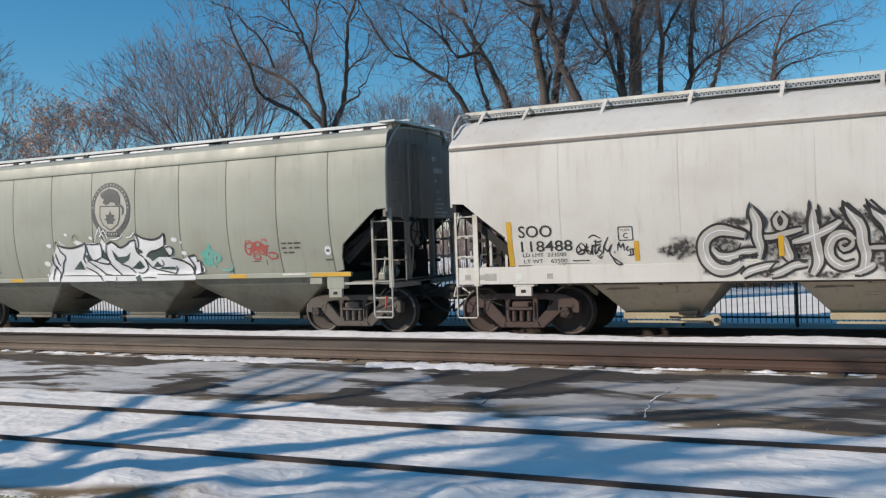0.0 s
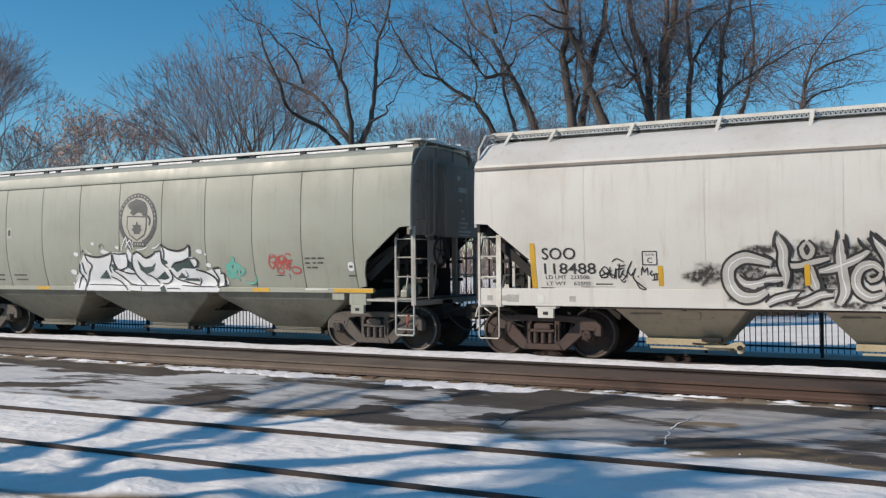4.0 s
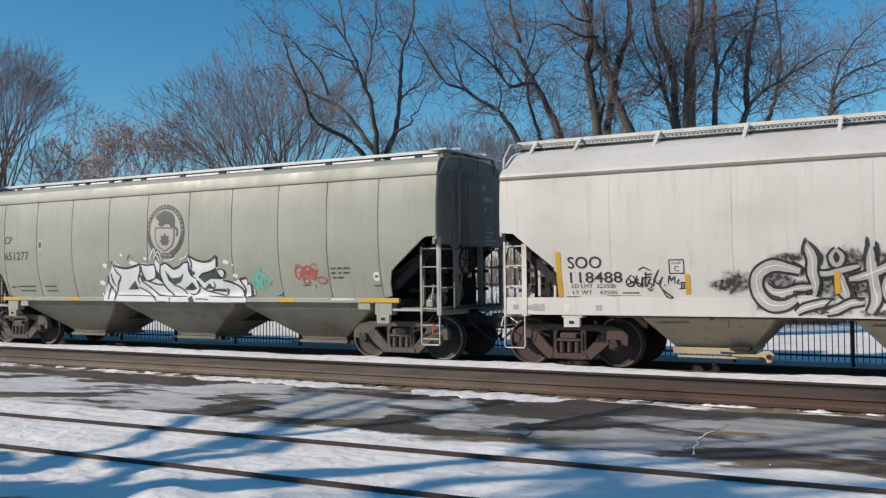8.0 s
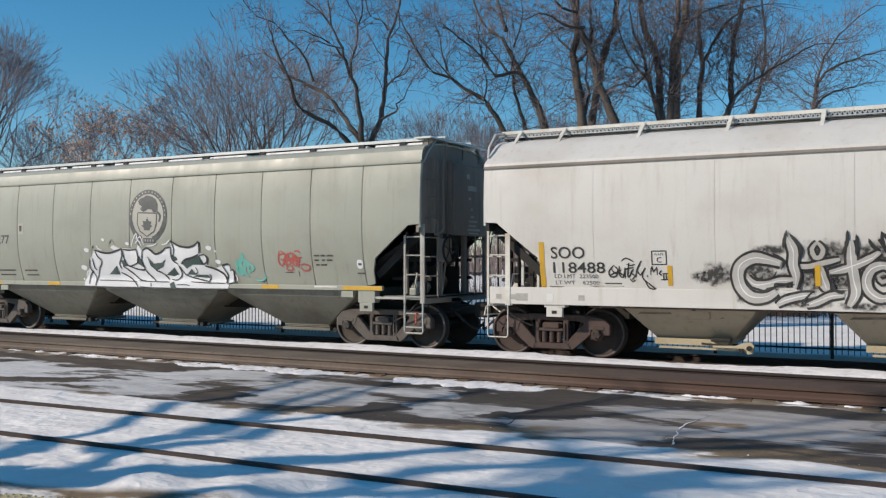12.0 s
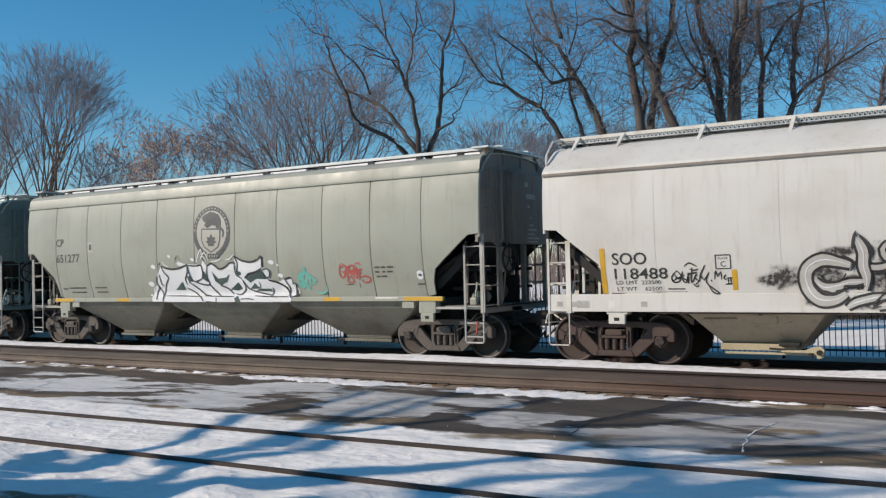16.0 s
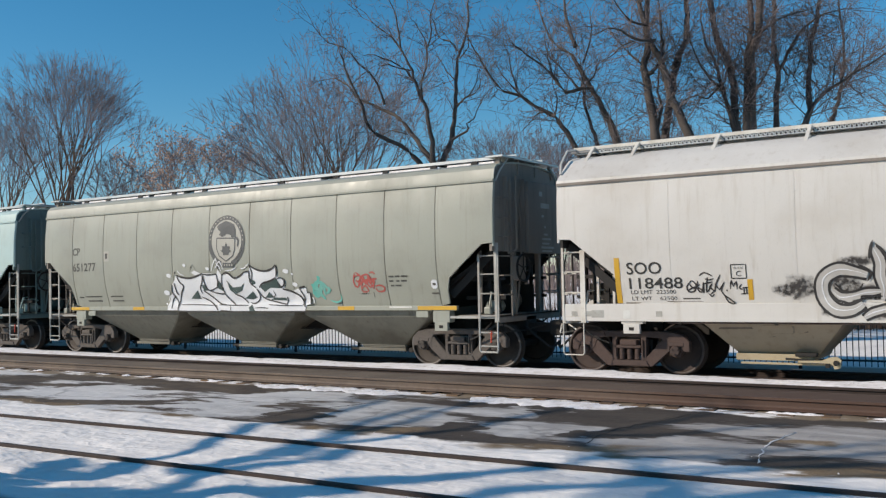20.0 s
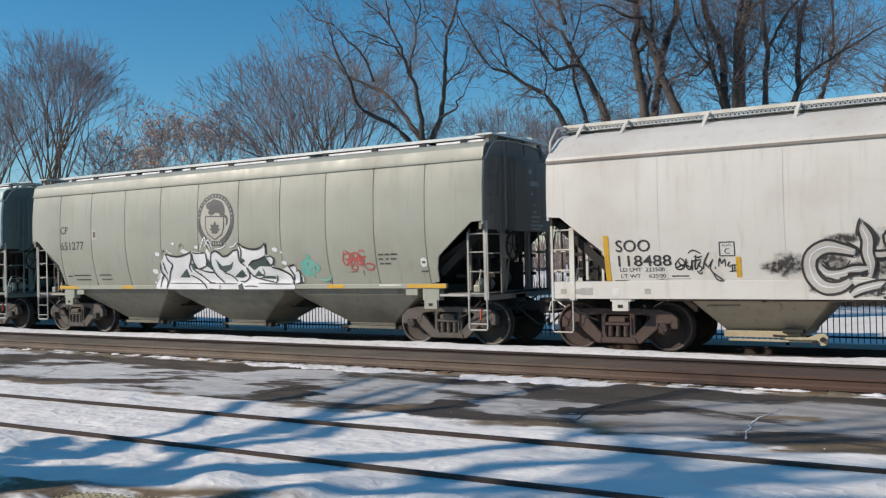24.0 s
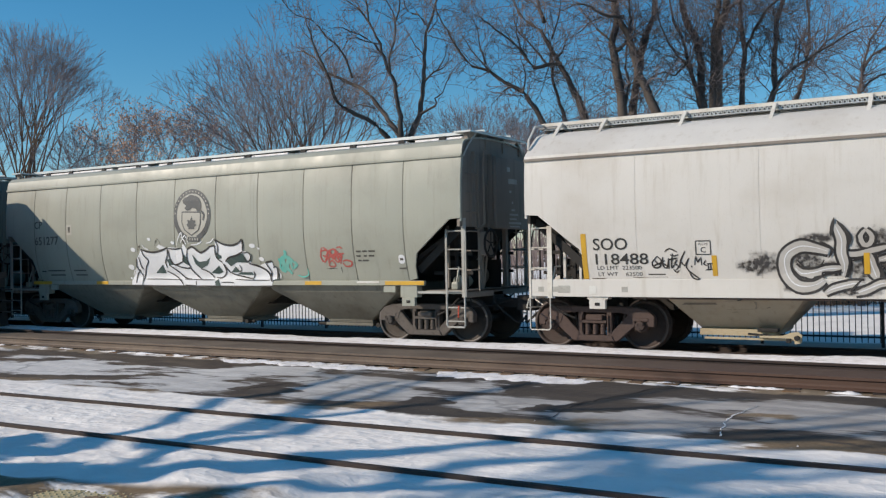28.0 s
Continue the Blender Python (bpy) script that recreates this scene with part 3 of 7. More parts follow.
    m = 9
    for x in xs:
        w = 0.14 * noise.noise(Vector((x * 0.35, 0, 7))) + 0.10 * noise.noise(Vector((x * 1.7, 0, 3))) + 0.07 * noise.noise(Vector((x * 5.5, 0, 4)))
        for j in range(m + 1):
            v = j / m
            y = 14.95 + w + v * (1.95 + 0.3 * noise.noise(Vector((x * 0.5, 5, 1))))
            crest = (1 - (2 * v - 1) ** 2) ** 0.7
            verts.append((x, y, -0.10 + crest * (0.235 + 0.06 * noise.noise(Vector((x * 0.4, y * 0.6, 3))) + 0.022 * noise.noise(Vector((x * 3, y * 4, 5))))))
    for i in range(len(xs) - 1):
        for j in range(m):
            a = i * (m + 1) + j
            faces.append((a, a + m + 1, a + m + 2, a + 1))
    ob = raw("snow_bank", verts, faces, SNOW, None, "", True)
    tagged(ob, "low bright snow bank between the two tracks", "snow", kind="structure")


def ribbon_on_ground(name, pts, width, material, label, kind="structure"):
    """A thin filled crack or joint in the asphalt."""
    line = smoothed([(x, y, 0) for x, y in pts], 0.06)
    verts, faces = [], []
    for k, p in enumerate(line):
        d = (line[min(k + 1, len(line) - 1)] - line[max(k - 1, 0)]).normalized()
        s = Vector((-d.y, d.x, 0)) * width * (0.45 + 0.75 * noise.noise(p * 7))
        q = p + Vector((0.05 * noise.noise(p * 5), 0.03 * noise.noise(p * 4 + Vector((3, 0, 0))), 0))
        z = ground_height(q.x, q.y) + 0.006
        verts += [(q.x - s.x, q.y - s.y, z), (q.x, q.y, z + 0.004), (q.x + s.x, q.y + s.y, z)]
    for k in range(len(line) - 1):
        for j in (0, 1):
            a = k * 3 + j
            faces.append((a, a + 3, a + 4, a + 1))
    tagged(raw(name, verts, faces, material), label, "crack", kind=kind)


def build_cracks():
    ribbon_on_ground("crack_snow", [(-2.48, 9.55), (-2.56, 10.15), (-2.62, 10.45), (-2.63, 10.85), (-2.54, 11.6)], 0.018, SNOW, "snow-filled crack across the asphalt")
    ribbon_on_ground("joint_tar", [(-4.47, 9.8), (-4.52, 10.9), (-4.26, 11.8), (-4.1, 12.5)], 0.016, TAR, "dark tar-filled joint in the asphalt")
    ribbon_on_ground("joint_tar", [(-9.4, 9.9), (-9.2, 10.8), (-8.9, 11.7), (-8.8, 12.5)], 0.013, TAR, "dark tar-filled joint in the asphalt")


def build_tactile():
    """Faded yellow warning tiles with domes at the platform's edge, half buried in snow."""
    strip = thing("tactile_paving", "faded yellow domed warning tiles half buried in snow", "paving", (-6.35, 4.74, -0.012), kind="structure")
    strip.rotation_euler.z = radians(16)
    tile = None
    for k in range(5):
        if tile is None:
            bm = boxed(-0.298, 0.298, -0.30, 0.30, -0.05, 0.0, bevel=0.006)
            for i in range(9):
                for j in range(9):
                    x, y = -0.264 + i * 0.066, -0.264 + j * 0.066
                    ring_ = [bm.verts.new((x + 0.016 * math.cos(a * math.tau / 6), y + 0.016 * math.sin(a * math.tau / 6), -0.001)) for a in range(6)]
                    top = [bm.verts.new((x + 0.010 * math.cos(a * math.tau / 6), y + 0.010 * math.sin(a * math.tau / 6), 0.007)) for a in range(6)]
                    for a in range(6):
                        bm.faces.new((ring_[a], ring_[(a + 1) % 6], top[(a + 1) % 6], top[a]))
                    bm.faces.new(top)
            tile = part("tile", bm, TACTILE, strip)
            tile.location = (-1.5, 0, 0)
        else:
            clone(tile, pose(-1.5 + k * 0.6, 0, 0.002 * (k % 3)))


def build_fence():
    y, z0, z1 = 21.0, -0.2, 1.15
    f = thing("fence", "black metal picket fence standing in snow", "fence", (0, y, 0), kind="structure")
    for z in (0.02, 1.02):
        part("fence_rail", boxed(-70, 45, -0.018, 0.018, z - 0.02, z + 0.02), FENCE_BLACK, f)
    post = None
    x = -66.85
    while x < 44:
        if post is None:
            bm = boxed(-0.032, 0.032, -0.032, 0.032, z0, z1 + 0.06)
            prism(bm, ((-0.042, z1 + 0.06), (0.042, z1 + 0.06), (0.0, z1 + 0.11)), -0.04, 0.04)
            post = part("post", bm, FENCE_BLACK, f)
            post.location = (x, 0, 0)
        else:
            clone(post, pose(x, 0, 0))
        x += 2.40
    picket = None
    for k in range(285):
        x = -29.0 + k * 0.118
        if picket is None:
            bm = boxed(-0.009, 0.009, -0.009, 0.009, z0 + 0.1, z1 - 0.03)
            picket = part("picket", bm, FENCE_BLACK, f)
            picket.location = (x, 0, 0)
        else:
            clone(picket, pose(x, 0, 0))
    bm = bmesh.new()
    for lo, hi in ((-69, -29.1), (4.7, 44)):
        for x in np.arange(lo, hi, 0.118):
            box(bm, x - 0.009, x + 0.009, -0.009, 0.009, z0 + 0.1, z1 - 0.03)
    tagged(part("far_pickets", bm, FENCE_BLACK, f), kind="stuff")


# ---- hopper cars ----
HALF = 7.49
TRUCK_X = 6.28
AXLE = 0.915
WHEEL_R = 0.47

ROUND_SIDE = ((1.30, 1.36), (1.45, 1.41), (1.7, 1.485), (2.0, 1.55), (2.4, 1.595), (2.8, 1.60), (3.3, 1.59), (3.7, 1.555), (3.92, 1.525))
ROUND_ROOF = ((1.535, 3.93), (1.525, 4.02), (1.49, 4.14), (1.40, 4.23), (1.10, 4.305), (0.7, 4.345), (0.35, 4.36), (0.0, 4.365))
FLAT_SIDE = ((1.30, 1.40), (1.45, 1.44), (1.7, 1.50), (2.1, 1.565), (2.5, 1.60), (3.0, 1.605), (3.4, 1.59), (3.70, 1.56))
FLAT_ROOF = ((1.575, 3.71), (1.56, 3.76), (1.15, 4.10), (0.98, 4.21), (0.7, 4.29), (0.35, 4.33), (0.0, 4.34))
CUT = ((0.0, 2.62), (0.28, 2.60), (0.50, 2.42), (1.12, 1.92), (1.19, 1.66), (1.20, 1.38), (1.6, 1.30))


class Hopper:
    def __init__(self, name, label, x, side, roof, body, hopper, end, ladder, casting, wheel, seams, sill, pillow, hoppers, gate, posts, round_board):
        self.side, self.roof, self.seams, self.sill, self.pillow = side, roof, sorted(seams), sill, pillow
        self.top = side[-1][0]
        self.bounds = [-HALF] + self.seams + [HALF]
        self.body, self.hopper_paint, self.end, self.ladder_paint, self.casting, self.wheel_paint = body, hopper, end, ladder, casting, wheel
        self.car = thing(name, label, "railway car", (x, YC, 0), "standing freight train")
        self.x0 = x
        self.hoppers, self.gate, self.posts, self.round_board = hoppers, gate, posts, round_board
        self.shell()
        self.roof_parts()
        self.ends()
        self.bins()
        self.trucks()

    def low(self, x):
        """The lower edge of the side sheet: cut away at both ends."""
        return interp(CUT, HALF - abs(x))

    def half(self, x, z):
        """Half the body's width at a place on the side, or on the sill below it."""
        if z < self.sill[1]:
            return self.sill[2]
        w = interp(self.side, z)
        for a, b in zip(self.bounds, self.bounds[1:]):
            if a <= x <= b:
                u = (x - a) / (b - a)
                w += self.pillow * (1 - (2 * u - 1) ** 4) * min(1.0, (self.top - z) * 2 + 0.2)
        return w

    def shell(self):
        gap = 0.014 if self.pillow >= 0.006 else 0.003
        for s in (-1, 1):
            for a, b in zip(self.bounds, self.bounds[1:]):
                cols = sorted({*np.linspace(a + gap, b - gap, 9)} | {x * k for x in (HALF - 0.28, HALF - 0.5, HALF - 1.12, HALF - 1.19, HALF - 1.202) for k in (-1, 1) if a + gap < x * k < b - gap})
                outer, inner = [], []
                for x in cols:
                    zs = np.linspace(self.low(x), self.top, 15)
                    outer.append([(x, s * self.half(x, max(z, self.sill[1] + 0.001)), z) for z in zs])
                    inner.append([(x, s * (interp(self.side, z) - 0.03), z) for z in zs])
                part("side_panel", slab(outer, inner), self.body, self.car, "", True).data.set_sharp_from_angle(angle=radians(40))
            for x in self.seams:
                zs = np.linspace(max(self.low(x), 1.33), self.top, 12)
                outer = [[(x + d, s * (interp(self.side, z) - 0.004), z) for z in zs] for d in (-0.018, 0.018)]
                inner = [[(x + d, s * (interp(self.side, z) - 0.028), z) for z in zs] for d in (-0.018, 0.018)]
                part("weld_seam", slab(outer, inner), self.hopper_paint if self.pillow >= 0.006 else self.body, self.car)
            # sill along the foot of the side
            z0, z1, w = self.sill
            bm = boxed(-HALF + self.sill_in(), HALF - self.sill_in(), min(s * w, s * (w - 0.10)), max(s * w, s * (w - 0.10)), z0, z1, bevel=0.008)
            part("side_sill", bm, self.body, self.car)
            # eave strip
            zt = self.top
            bm = boxed(-HALF, HALF, min(s * (interp(self.side, zt) - 0.04), s * (interp(self.side, zt) + 0.040)), max(s * (interp(self.side, zt) - 0.04), s * (interp(self.side, zt) + 0.040)), zt - 0.045, zt + 0.005, bevel=0.006)
            part("eave_strip", bm, DARK_END if self.pillow < 0.006 else self.body, self.car, "dark drip strip under the roof edge" if self.pillow < 0.006 else "")

    def sill_in(self):
        return 0.0 if self.pillow < 0.006 else 1.02

    def roof_parts(self):
        prof = [(w, z) for w, z in self.roof] + [(-w, z) for w, z in self.roof[-2::-1]]
        xs = (-HALF, -HALF + 0.03, HALF - 0.03, HALF)
        outer = [[(x, w, z) for w, z in prof] for x in xs]
        inner = [[(x, w * 0.985, z - 0.03) for w, z in prof] for x in xs]
        part("roof", slab(outer, inner), self.body, self.car, "", True).data.set_sharp_from_angle(angle=radians(25))
        # running boards down both sides of the hatches
        for s in (-1, 1):
            board_y, z = s * 0.62, 4.47
            bm = boxed(-HALF - 0.05, HALF + 0.05, min(board_y, board_y - s * 0.02), max(board_y, board_y - s * 0.02), z - 0.02, z + 0.045)
            board = part("running_board", bm, LADDER_WHITE if self.round_board else GALV, self.car, "pale metal edge rail of the roof walkway")
            bm = boxed(-HALF - 0.05, HALF + 0.05, min(s * 0.10, s * 0.59), max(s * 0.10, s * 0.59), z - 0.012, z + 0.0)
            part("grating", bm, GRATE if self.round_board else GALV, board)
            if self.round_board:
                bars = bmesh.new()
                for k in range(190):
                    x = -HALF + k * 0.079
                    flat(bars, (x, s * 0.60, z - 0.005), (x + 0.05, s * 0.60, z - 0.085), 0.012, 0.02)
                    flat(bars, (x + 0.05, s * 0.60, z - 0.085), (x + 0.079, s * 0.60, z - 0.005), 0.012, 0.02)
                box(bars, -HALF, HALF, min(s * 0.59, s * 0.61), max(s * 0.59, s * 0.61), z - 0.10, z - 0.08)
                tagged(part("lattice", bars, GALV, board, "grey zigzag lattice under the walkway edge"), kind="stuff")
            for x in self.posts:
                bm = bmesh.new()
                foot = 4.20 if self.round_board else 4.26
                w = 0.055 if self.round_board else 0.16
                if self.round_board:
                    flat(bm, (x, s * 0.625, z + 0.02), (x, s * 1.04, 4.155), 0.065, 0.03)
                    flat(bm, (x, s * 0.62, z - 0.03), (x, s * 0.2, 4.36), 0.05, 0.04)
                else:
                    flat(bm, (x, s * 0.62, z - 0.05), (x, s * 0.1, z - 0.05), w, 0.07)
                    flat(bm, (x, s * 0.60, z - 0.03), (x, s * 0.66, 4.28), w, 0.03)
                part("bracket", bm, LADDER_WHITE if self.round_board else UNDER_DARK, board)
        if not self.round_board:
            for k in range(9):
                x = -HALF + 0.3 + k * 1.62
                part("snow_patch", boxed(x, x + 1.62 - 0.2 * (k % 3), -0.60, -0.34, 4.33, 4.425, bevel=0.03), SNOW, self.car, "white snow left on the roof")
        # hatch trough down the middle
        part("hatch_coaming", boxed(-HALF + 0.5, HALF - 0.5, -0.30, 0.30, 4.28, 4.385, bevel=0.02), self.body, self.car)
        for k in range(10):
            x = -HALF + 0.55 + k * (2 * HALF - 1.1) / 10
            part("hatch_cover", boxed(x + 0.02, x + (2 * HALF - 1.1) / 10 - 0.02, -0.32, 0.32, 4.388, 4.41, bevel=0.01), self.body, self.car)

    def ends(self):
        for e in (-1, 1):
            X = lambda d: e * (HALF - d)
            span = lambda a, b: (min(a, b), max(a, b))
            # upper end wall, ribbed
            prof = [(-1.0 * interp(self.side, z), z) for z in np.linspace(2.45, self.top, 8)] + [(-w, z) for w, z in self.roof[1:]] + [(w, z) for w, z in self.roof[-2:0:-1]] + [(interp(self.side, z), z) for z in np.linspace(self.top, 2.45, 8)]
            bm = bmesh.new()
            a = [bm.verts.new((X(0.05), y * 0.985, z)) for y, z in prof]
            b = [bm.verts.new((X(0.11), y * 0.985, z)) for y, z in prof]
            for i in range(len(a)):
                j = (i + 1) % len(a)
                bm.faces.new((a[i], a[j], b[j], b[i]))
            bm.faces.new(a)
            bm.faces.new(b)
            bmesh.ops.recalc_face_normals(bm, faces=bm.faces)
            wall = part("end_wall", bm, self.end, self.car, "grimy dark end wall")
            if self.pillow >= 0.006:
                # raised centre panel, pipe and rungs on the end sheet
                panel = part("end_panel", boxed(*span(X(0.05), X(-0.10)), -0.22, 1.42, 2.42, 3.98, bevel=0.03), self.end, wall, "raised grey-black end panel")
                for y in (-1.02, -0.26):
                    part("rib", boxed(*span(X(0.06), X(-0.04)), y - 0.03, y + 0.03, 2.45, 4.02, bevel=0.008), self.end, wall)
                part("stand_pipe", rods([(X(-0.07), -0.72, 4.05), (X(-0.07), -0.72, 2.52), (X(-0.02), -0.78, 2.44), (X(-0.02), -1.0, 2.42)], 0.028, 8), self.end, wall)
                if e > 0:
                    for z, y, w, h in ((3.68, 0.30, 0.14, 0.10), (3.42, 0.36, 0.42, 0.11), (3.22, 0.40, 0.10, 0.05), (2.98, 0.52, 0.06, 0.05), (2.82, 0.50, 0.16, 0.04), (2.72, 0.40, 0.42, 0.04), (2.62, 0.40, 0.34, 0.04), (2.53, 0.36, 0.60, 0.045), (2.46, 0.40, 0.48, 0.03)):
                        part("small_marking", boxed(*span(X(-0.098), X(-0.106)), y, y + w, z, z + h), LADDER_GREY, panel)
            else:
                for y in (-0.95, -0.35, 0.35, 0.95):
                    part("rib", boxed(*span(X(0.06), X(-0.03)), y - 0.035, y + 0.035, 2.5, 4.05, bevel=0.008), self.end, wall)
            for s in (-1, 1):
                # corner post down to the platform
                bm = rods([(X(0.02), s * (interp(self.side, p) - 0.035), p) for p in np.linspace(2.55, self.top, 8)], 0.03, 8)
                part("corner_post", bm, self.body, self.car)
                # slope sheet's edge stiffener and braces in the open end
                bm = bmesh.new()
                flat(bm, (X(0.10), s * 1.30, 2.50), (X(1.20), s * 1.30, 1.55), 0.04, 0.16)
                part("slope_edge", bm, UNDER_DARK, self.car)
                for d in ((0.30, 0.62, 0.95) if self.pillow < 0.006 else (0.55,)):
                    top = interp(CUT, d) + 0.1
                    part("end_post", boxed(*span(X(d), X(d + 0.05)), min(s * 1.12, s * 1.18), max(s * 1.12, s * 1.18), 1.18, top), self.body if self.pillow < 0.006 and e < 0 else self.end, self.car)
                part("end_post", boxed(*span(X(0.06), X(0.16)), min(s * 0.52, s * 0.62), max(s * 0.52, s * 0.62), 1.1, 2.5), self.end, self.car)
                self.ladder(X, e, s)
            # crossover board at the top of the end
            part("crossover_board", boxed(*span(X(0.30), X(-0.10)), -0.64 if self.round_board else -1.32, 1.32, 4.40, 4.435), GRATE if self.round_board else GALV, self.car)
            for y in ((0.4, 1.2) if self.round_board else (-1.2, -0.4, 0.4, 1.2)):
                part("board_bracket", boxed(*span(X(0.12), X(0.02)), y - 0.03, y + 0.03, 4.10, 4.40), self.body if self.round_board else self.end, self.car)
            for s in (-1, 1):
                part("platform_edge", boxed(*span(X(0.0), X(1.22)), min(s * 1.385, s * 1.405), max(s * 1.385, s * 1.405), 1.065, 1.115), self.ladder_paint, self.car)
                part("brake_rod", rods([(X(0.25), s * 1.30, 0.98), (X(0.55), s * 1.22, 0.72), (X(0.85), s * 1.18, 0.60)], 0.018, 6), UNDER_DARK, self.car)
                for d in (0.22, 0.45, 0.72):
                    part("lattice_bar", boxed(*span(X(d), X(d + 0.07)), min(s * 0.92, s * 0.97), max(s * 0.92, s * 0.97), 1.13, interp(CUT, d) - 0.05), UNDER_DARK, self.car)
                for z in (1.45, 1.85):
                    part("lattice_bar", boxed(*span(X(0.1), X(1.05)), min(s * 0.93, s * 0.96), max(s * 0.93, s * 0.96), z, z + 0.07), UNDER_DARK, self.car)
                part("brace_plate", boxed(*span(X(0.12), X(1.15)), min(s * 0.36, s * 0.38), max(s * 0.36, s * 0.38), 1.13, 1.75), UNDER_DARK, self.car)
            # sloping floor of the bin, shade under it painted in as near-black
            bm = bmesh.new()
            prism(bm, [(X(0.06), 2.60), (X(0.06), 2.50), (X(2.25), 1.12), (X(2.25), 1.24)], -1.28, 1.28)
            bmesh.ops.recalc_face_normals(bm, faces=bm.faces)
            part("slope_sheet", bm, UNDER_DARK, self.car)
            # platform, end sill, centre sill, coupler
            part("end_platform", boxed(*span(X(0.0), X(1.0)), -1.38, 1.38, 1.09, 1.135, bevel=0.006), self.body if self.pillow < 0.006 else self.end, self.car)
            part("end_sill", boxed(*span(X(0.0), X(0.12)), -1.40, 1.40, 0.98, 1.14, bevel=0.01), self.body if self.pillow < 0.006 else self.end, self.car)
            bm = boxed(*span(X(-0.62), X(0.1)), -0.10, 0.10, 0.72, 0.92, bevel=0.02)
            box(bm, *span(X(-0.74), X(-0.52)), -0.17, 0.17, 0.66, 0.98, bevel=0.03)
            part("coupler", bm, UNDER_DARK, self.car, "dark cast-steel knuckle coupler")
            part("draft_box", boxed(*span(X(0.0), X(1.6)), -0.24, 0.24, 0.66, 1.08, bevel=0.015), UNDER_DARK, self.car)
            pts = smoothed([(X(-0.05), -0.35, 0.85), (X(-0.35), -0.38, 0.62), (X(-0.62), -0.30, 0.42), (X(-0.72), -0.12, 0.55)], 0.08)
            part("air_hose", rods(pts, 0.024, 6), BLACK_RUBBER, self.car)
            part("uncoupling_lever", rods([(X(-0.05), -1.36, 0.98), (X(-0.10), -1.36, 0.80), (X(-0.10), -0.5, 0.78), (X(-0.45), -0.2, 0.90)], 0.014, 6), self.ladder_paint if self.round_board else UNDER_DARK, self.car)
            # air gear on the platform
            part("reservoir", lathe([(0.0, -0.45), (0.18, -0.45), (0.21, -0.40), (0.21, 0.40), (0.18, 0.45), (0.0, 0.45)], 20), self.end, self.car).matrix_basis = pose(X(0.62), 0.35, 1.40)
            part("brake_cylinder", lathe([(0.0, -0.22), (0.13, -0.22), (0.13, 0.18), (0.05, 0.22), (0.05, 0.34), (0.0, 0.34)], 16), self.body, self.car, "pale brake cylinder on the end platform").matrix_basis = pose(X(0.45), -0.75, 1.30)
            part("valve_block", boxed(*span(X(0.32), X(0.48)), -1.22, -1.08, 1.14, 1.30, bevel=0.03), self.body, self.car)
            part("brake_pipe", rods([(X(0.38), -1.15, 1.30), (X(0.38), -1.05, 1.60), (X(0.60), -0.8, 1.62), (X(0.62), -0.2, 1.45)], 0.02, 6), self.body, self.car)
            part("brake_pipe", rods([(X(0.05), -0.4, 4.0), (X(0.0), -0.4, 2.3), (X(0.08), -0.5, 1.2)], 0.022, 6), self.end, self.car)
            if e > 0:
                self.brake_wheel(X)
                part("red_tag", rods([(X(0.16), -1.47, 0.82), (X(0.17), -1.475, 0.58)], 0.016, 6), RED_HOSE, self.car, "small red tag hanging by the ladder")
            # walkway step bracket and roof corner
            for s in (-1, 1):
                part("roof_grab", rods([(X(0.0), s * 0.62, 4.47), (X(-0.04), s * 0.95, 4.42), (X(-0.02), s * 1.30, 4.12), (X(0.02), s * 1.42, 3.90)], 0.022, 6), self.body if self.pillow < 0.006 else LADDER_GREY, self.car)
            # jacking pad by the truck
            for s in (-1, 1):
                part("jacking_pad", boxed(*span(X(1.20), X(1.62)), min(s * 1.22, s * 1.42), max(s * 1.22, s * 1.42), 0.98, 1.24, bevel=0.01), self.body, self.car)
                pad = part("jacking_bracket", boxed(*span(X(1.25), X(1.57)), min(s * 1.36, s * 1.44), max(s * 1.36, s * 1.44), 0.80, 0.98, bevel=0.008), self.body, self.car)
                part("hole", boxed(*span(X(1.36), X(1.46)), min(s * 1.425, s * 1.446), max(s * 1.425, s * 1.446), 0.86, 0.92), UNDER_DARK, pad)
                part("consolidated_plate", boxed(*span(X(1.75), X(2.05)), min(s * 1.40, s * 1.425), max(s * 1.40, s * 1.425), 1.09, 1.22), self.body, self.car)

    def ladder(self, X, e, s):
        y = s * 1.45
        lad = part("ladder", rods([(X(0.02), y, 2.62), (X(0.02), y, 0.42), (X(0.04), y, 0.38), (X(0.42), y, 0.38), (X(0.45), y, 0.42), (X(0.45), y, 1.06)], 0.013 if self.round_board else 0.02, 6), self.ladder_paint, self.car, "painted steel side ladder")
        stile = bmesh.new()
        for d in (0.03, 0.45):
            w = 0.05 if (d > 0.1) == self.round_board else 0.022
            box(stile, min(X(d - w), X(d + w)), max(X(d - w), X(d + w)), y - 0.012, y + 0.012, 1.0, 2.62 if d < 0.1 else 2.40)
        part("stile", stile, self.ladder_paint, lad)
        for z in ((0.50, 0.78, 1.12, 1.58, 1.98, 2.36) if not self.round_board else (1.12, 1.58, 1.98, 2.36)):
            part("rung", rod(bmesh.new(), (X(0.03), y - 0.01 * s, z), (X(0.45), y - 0.01 * s, z), 0.015, 6), self.ladder_paint, lad)
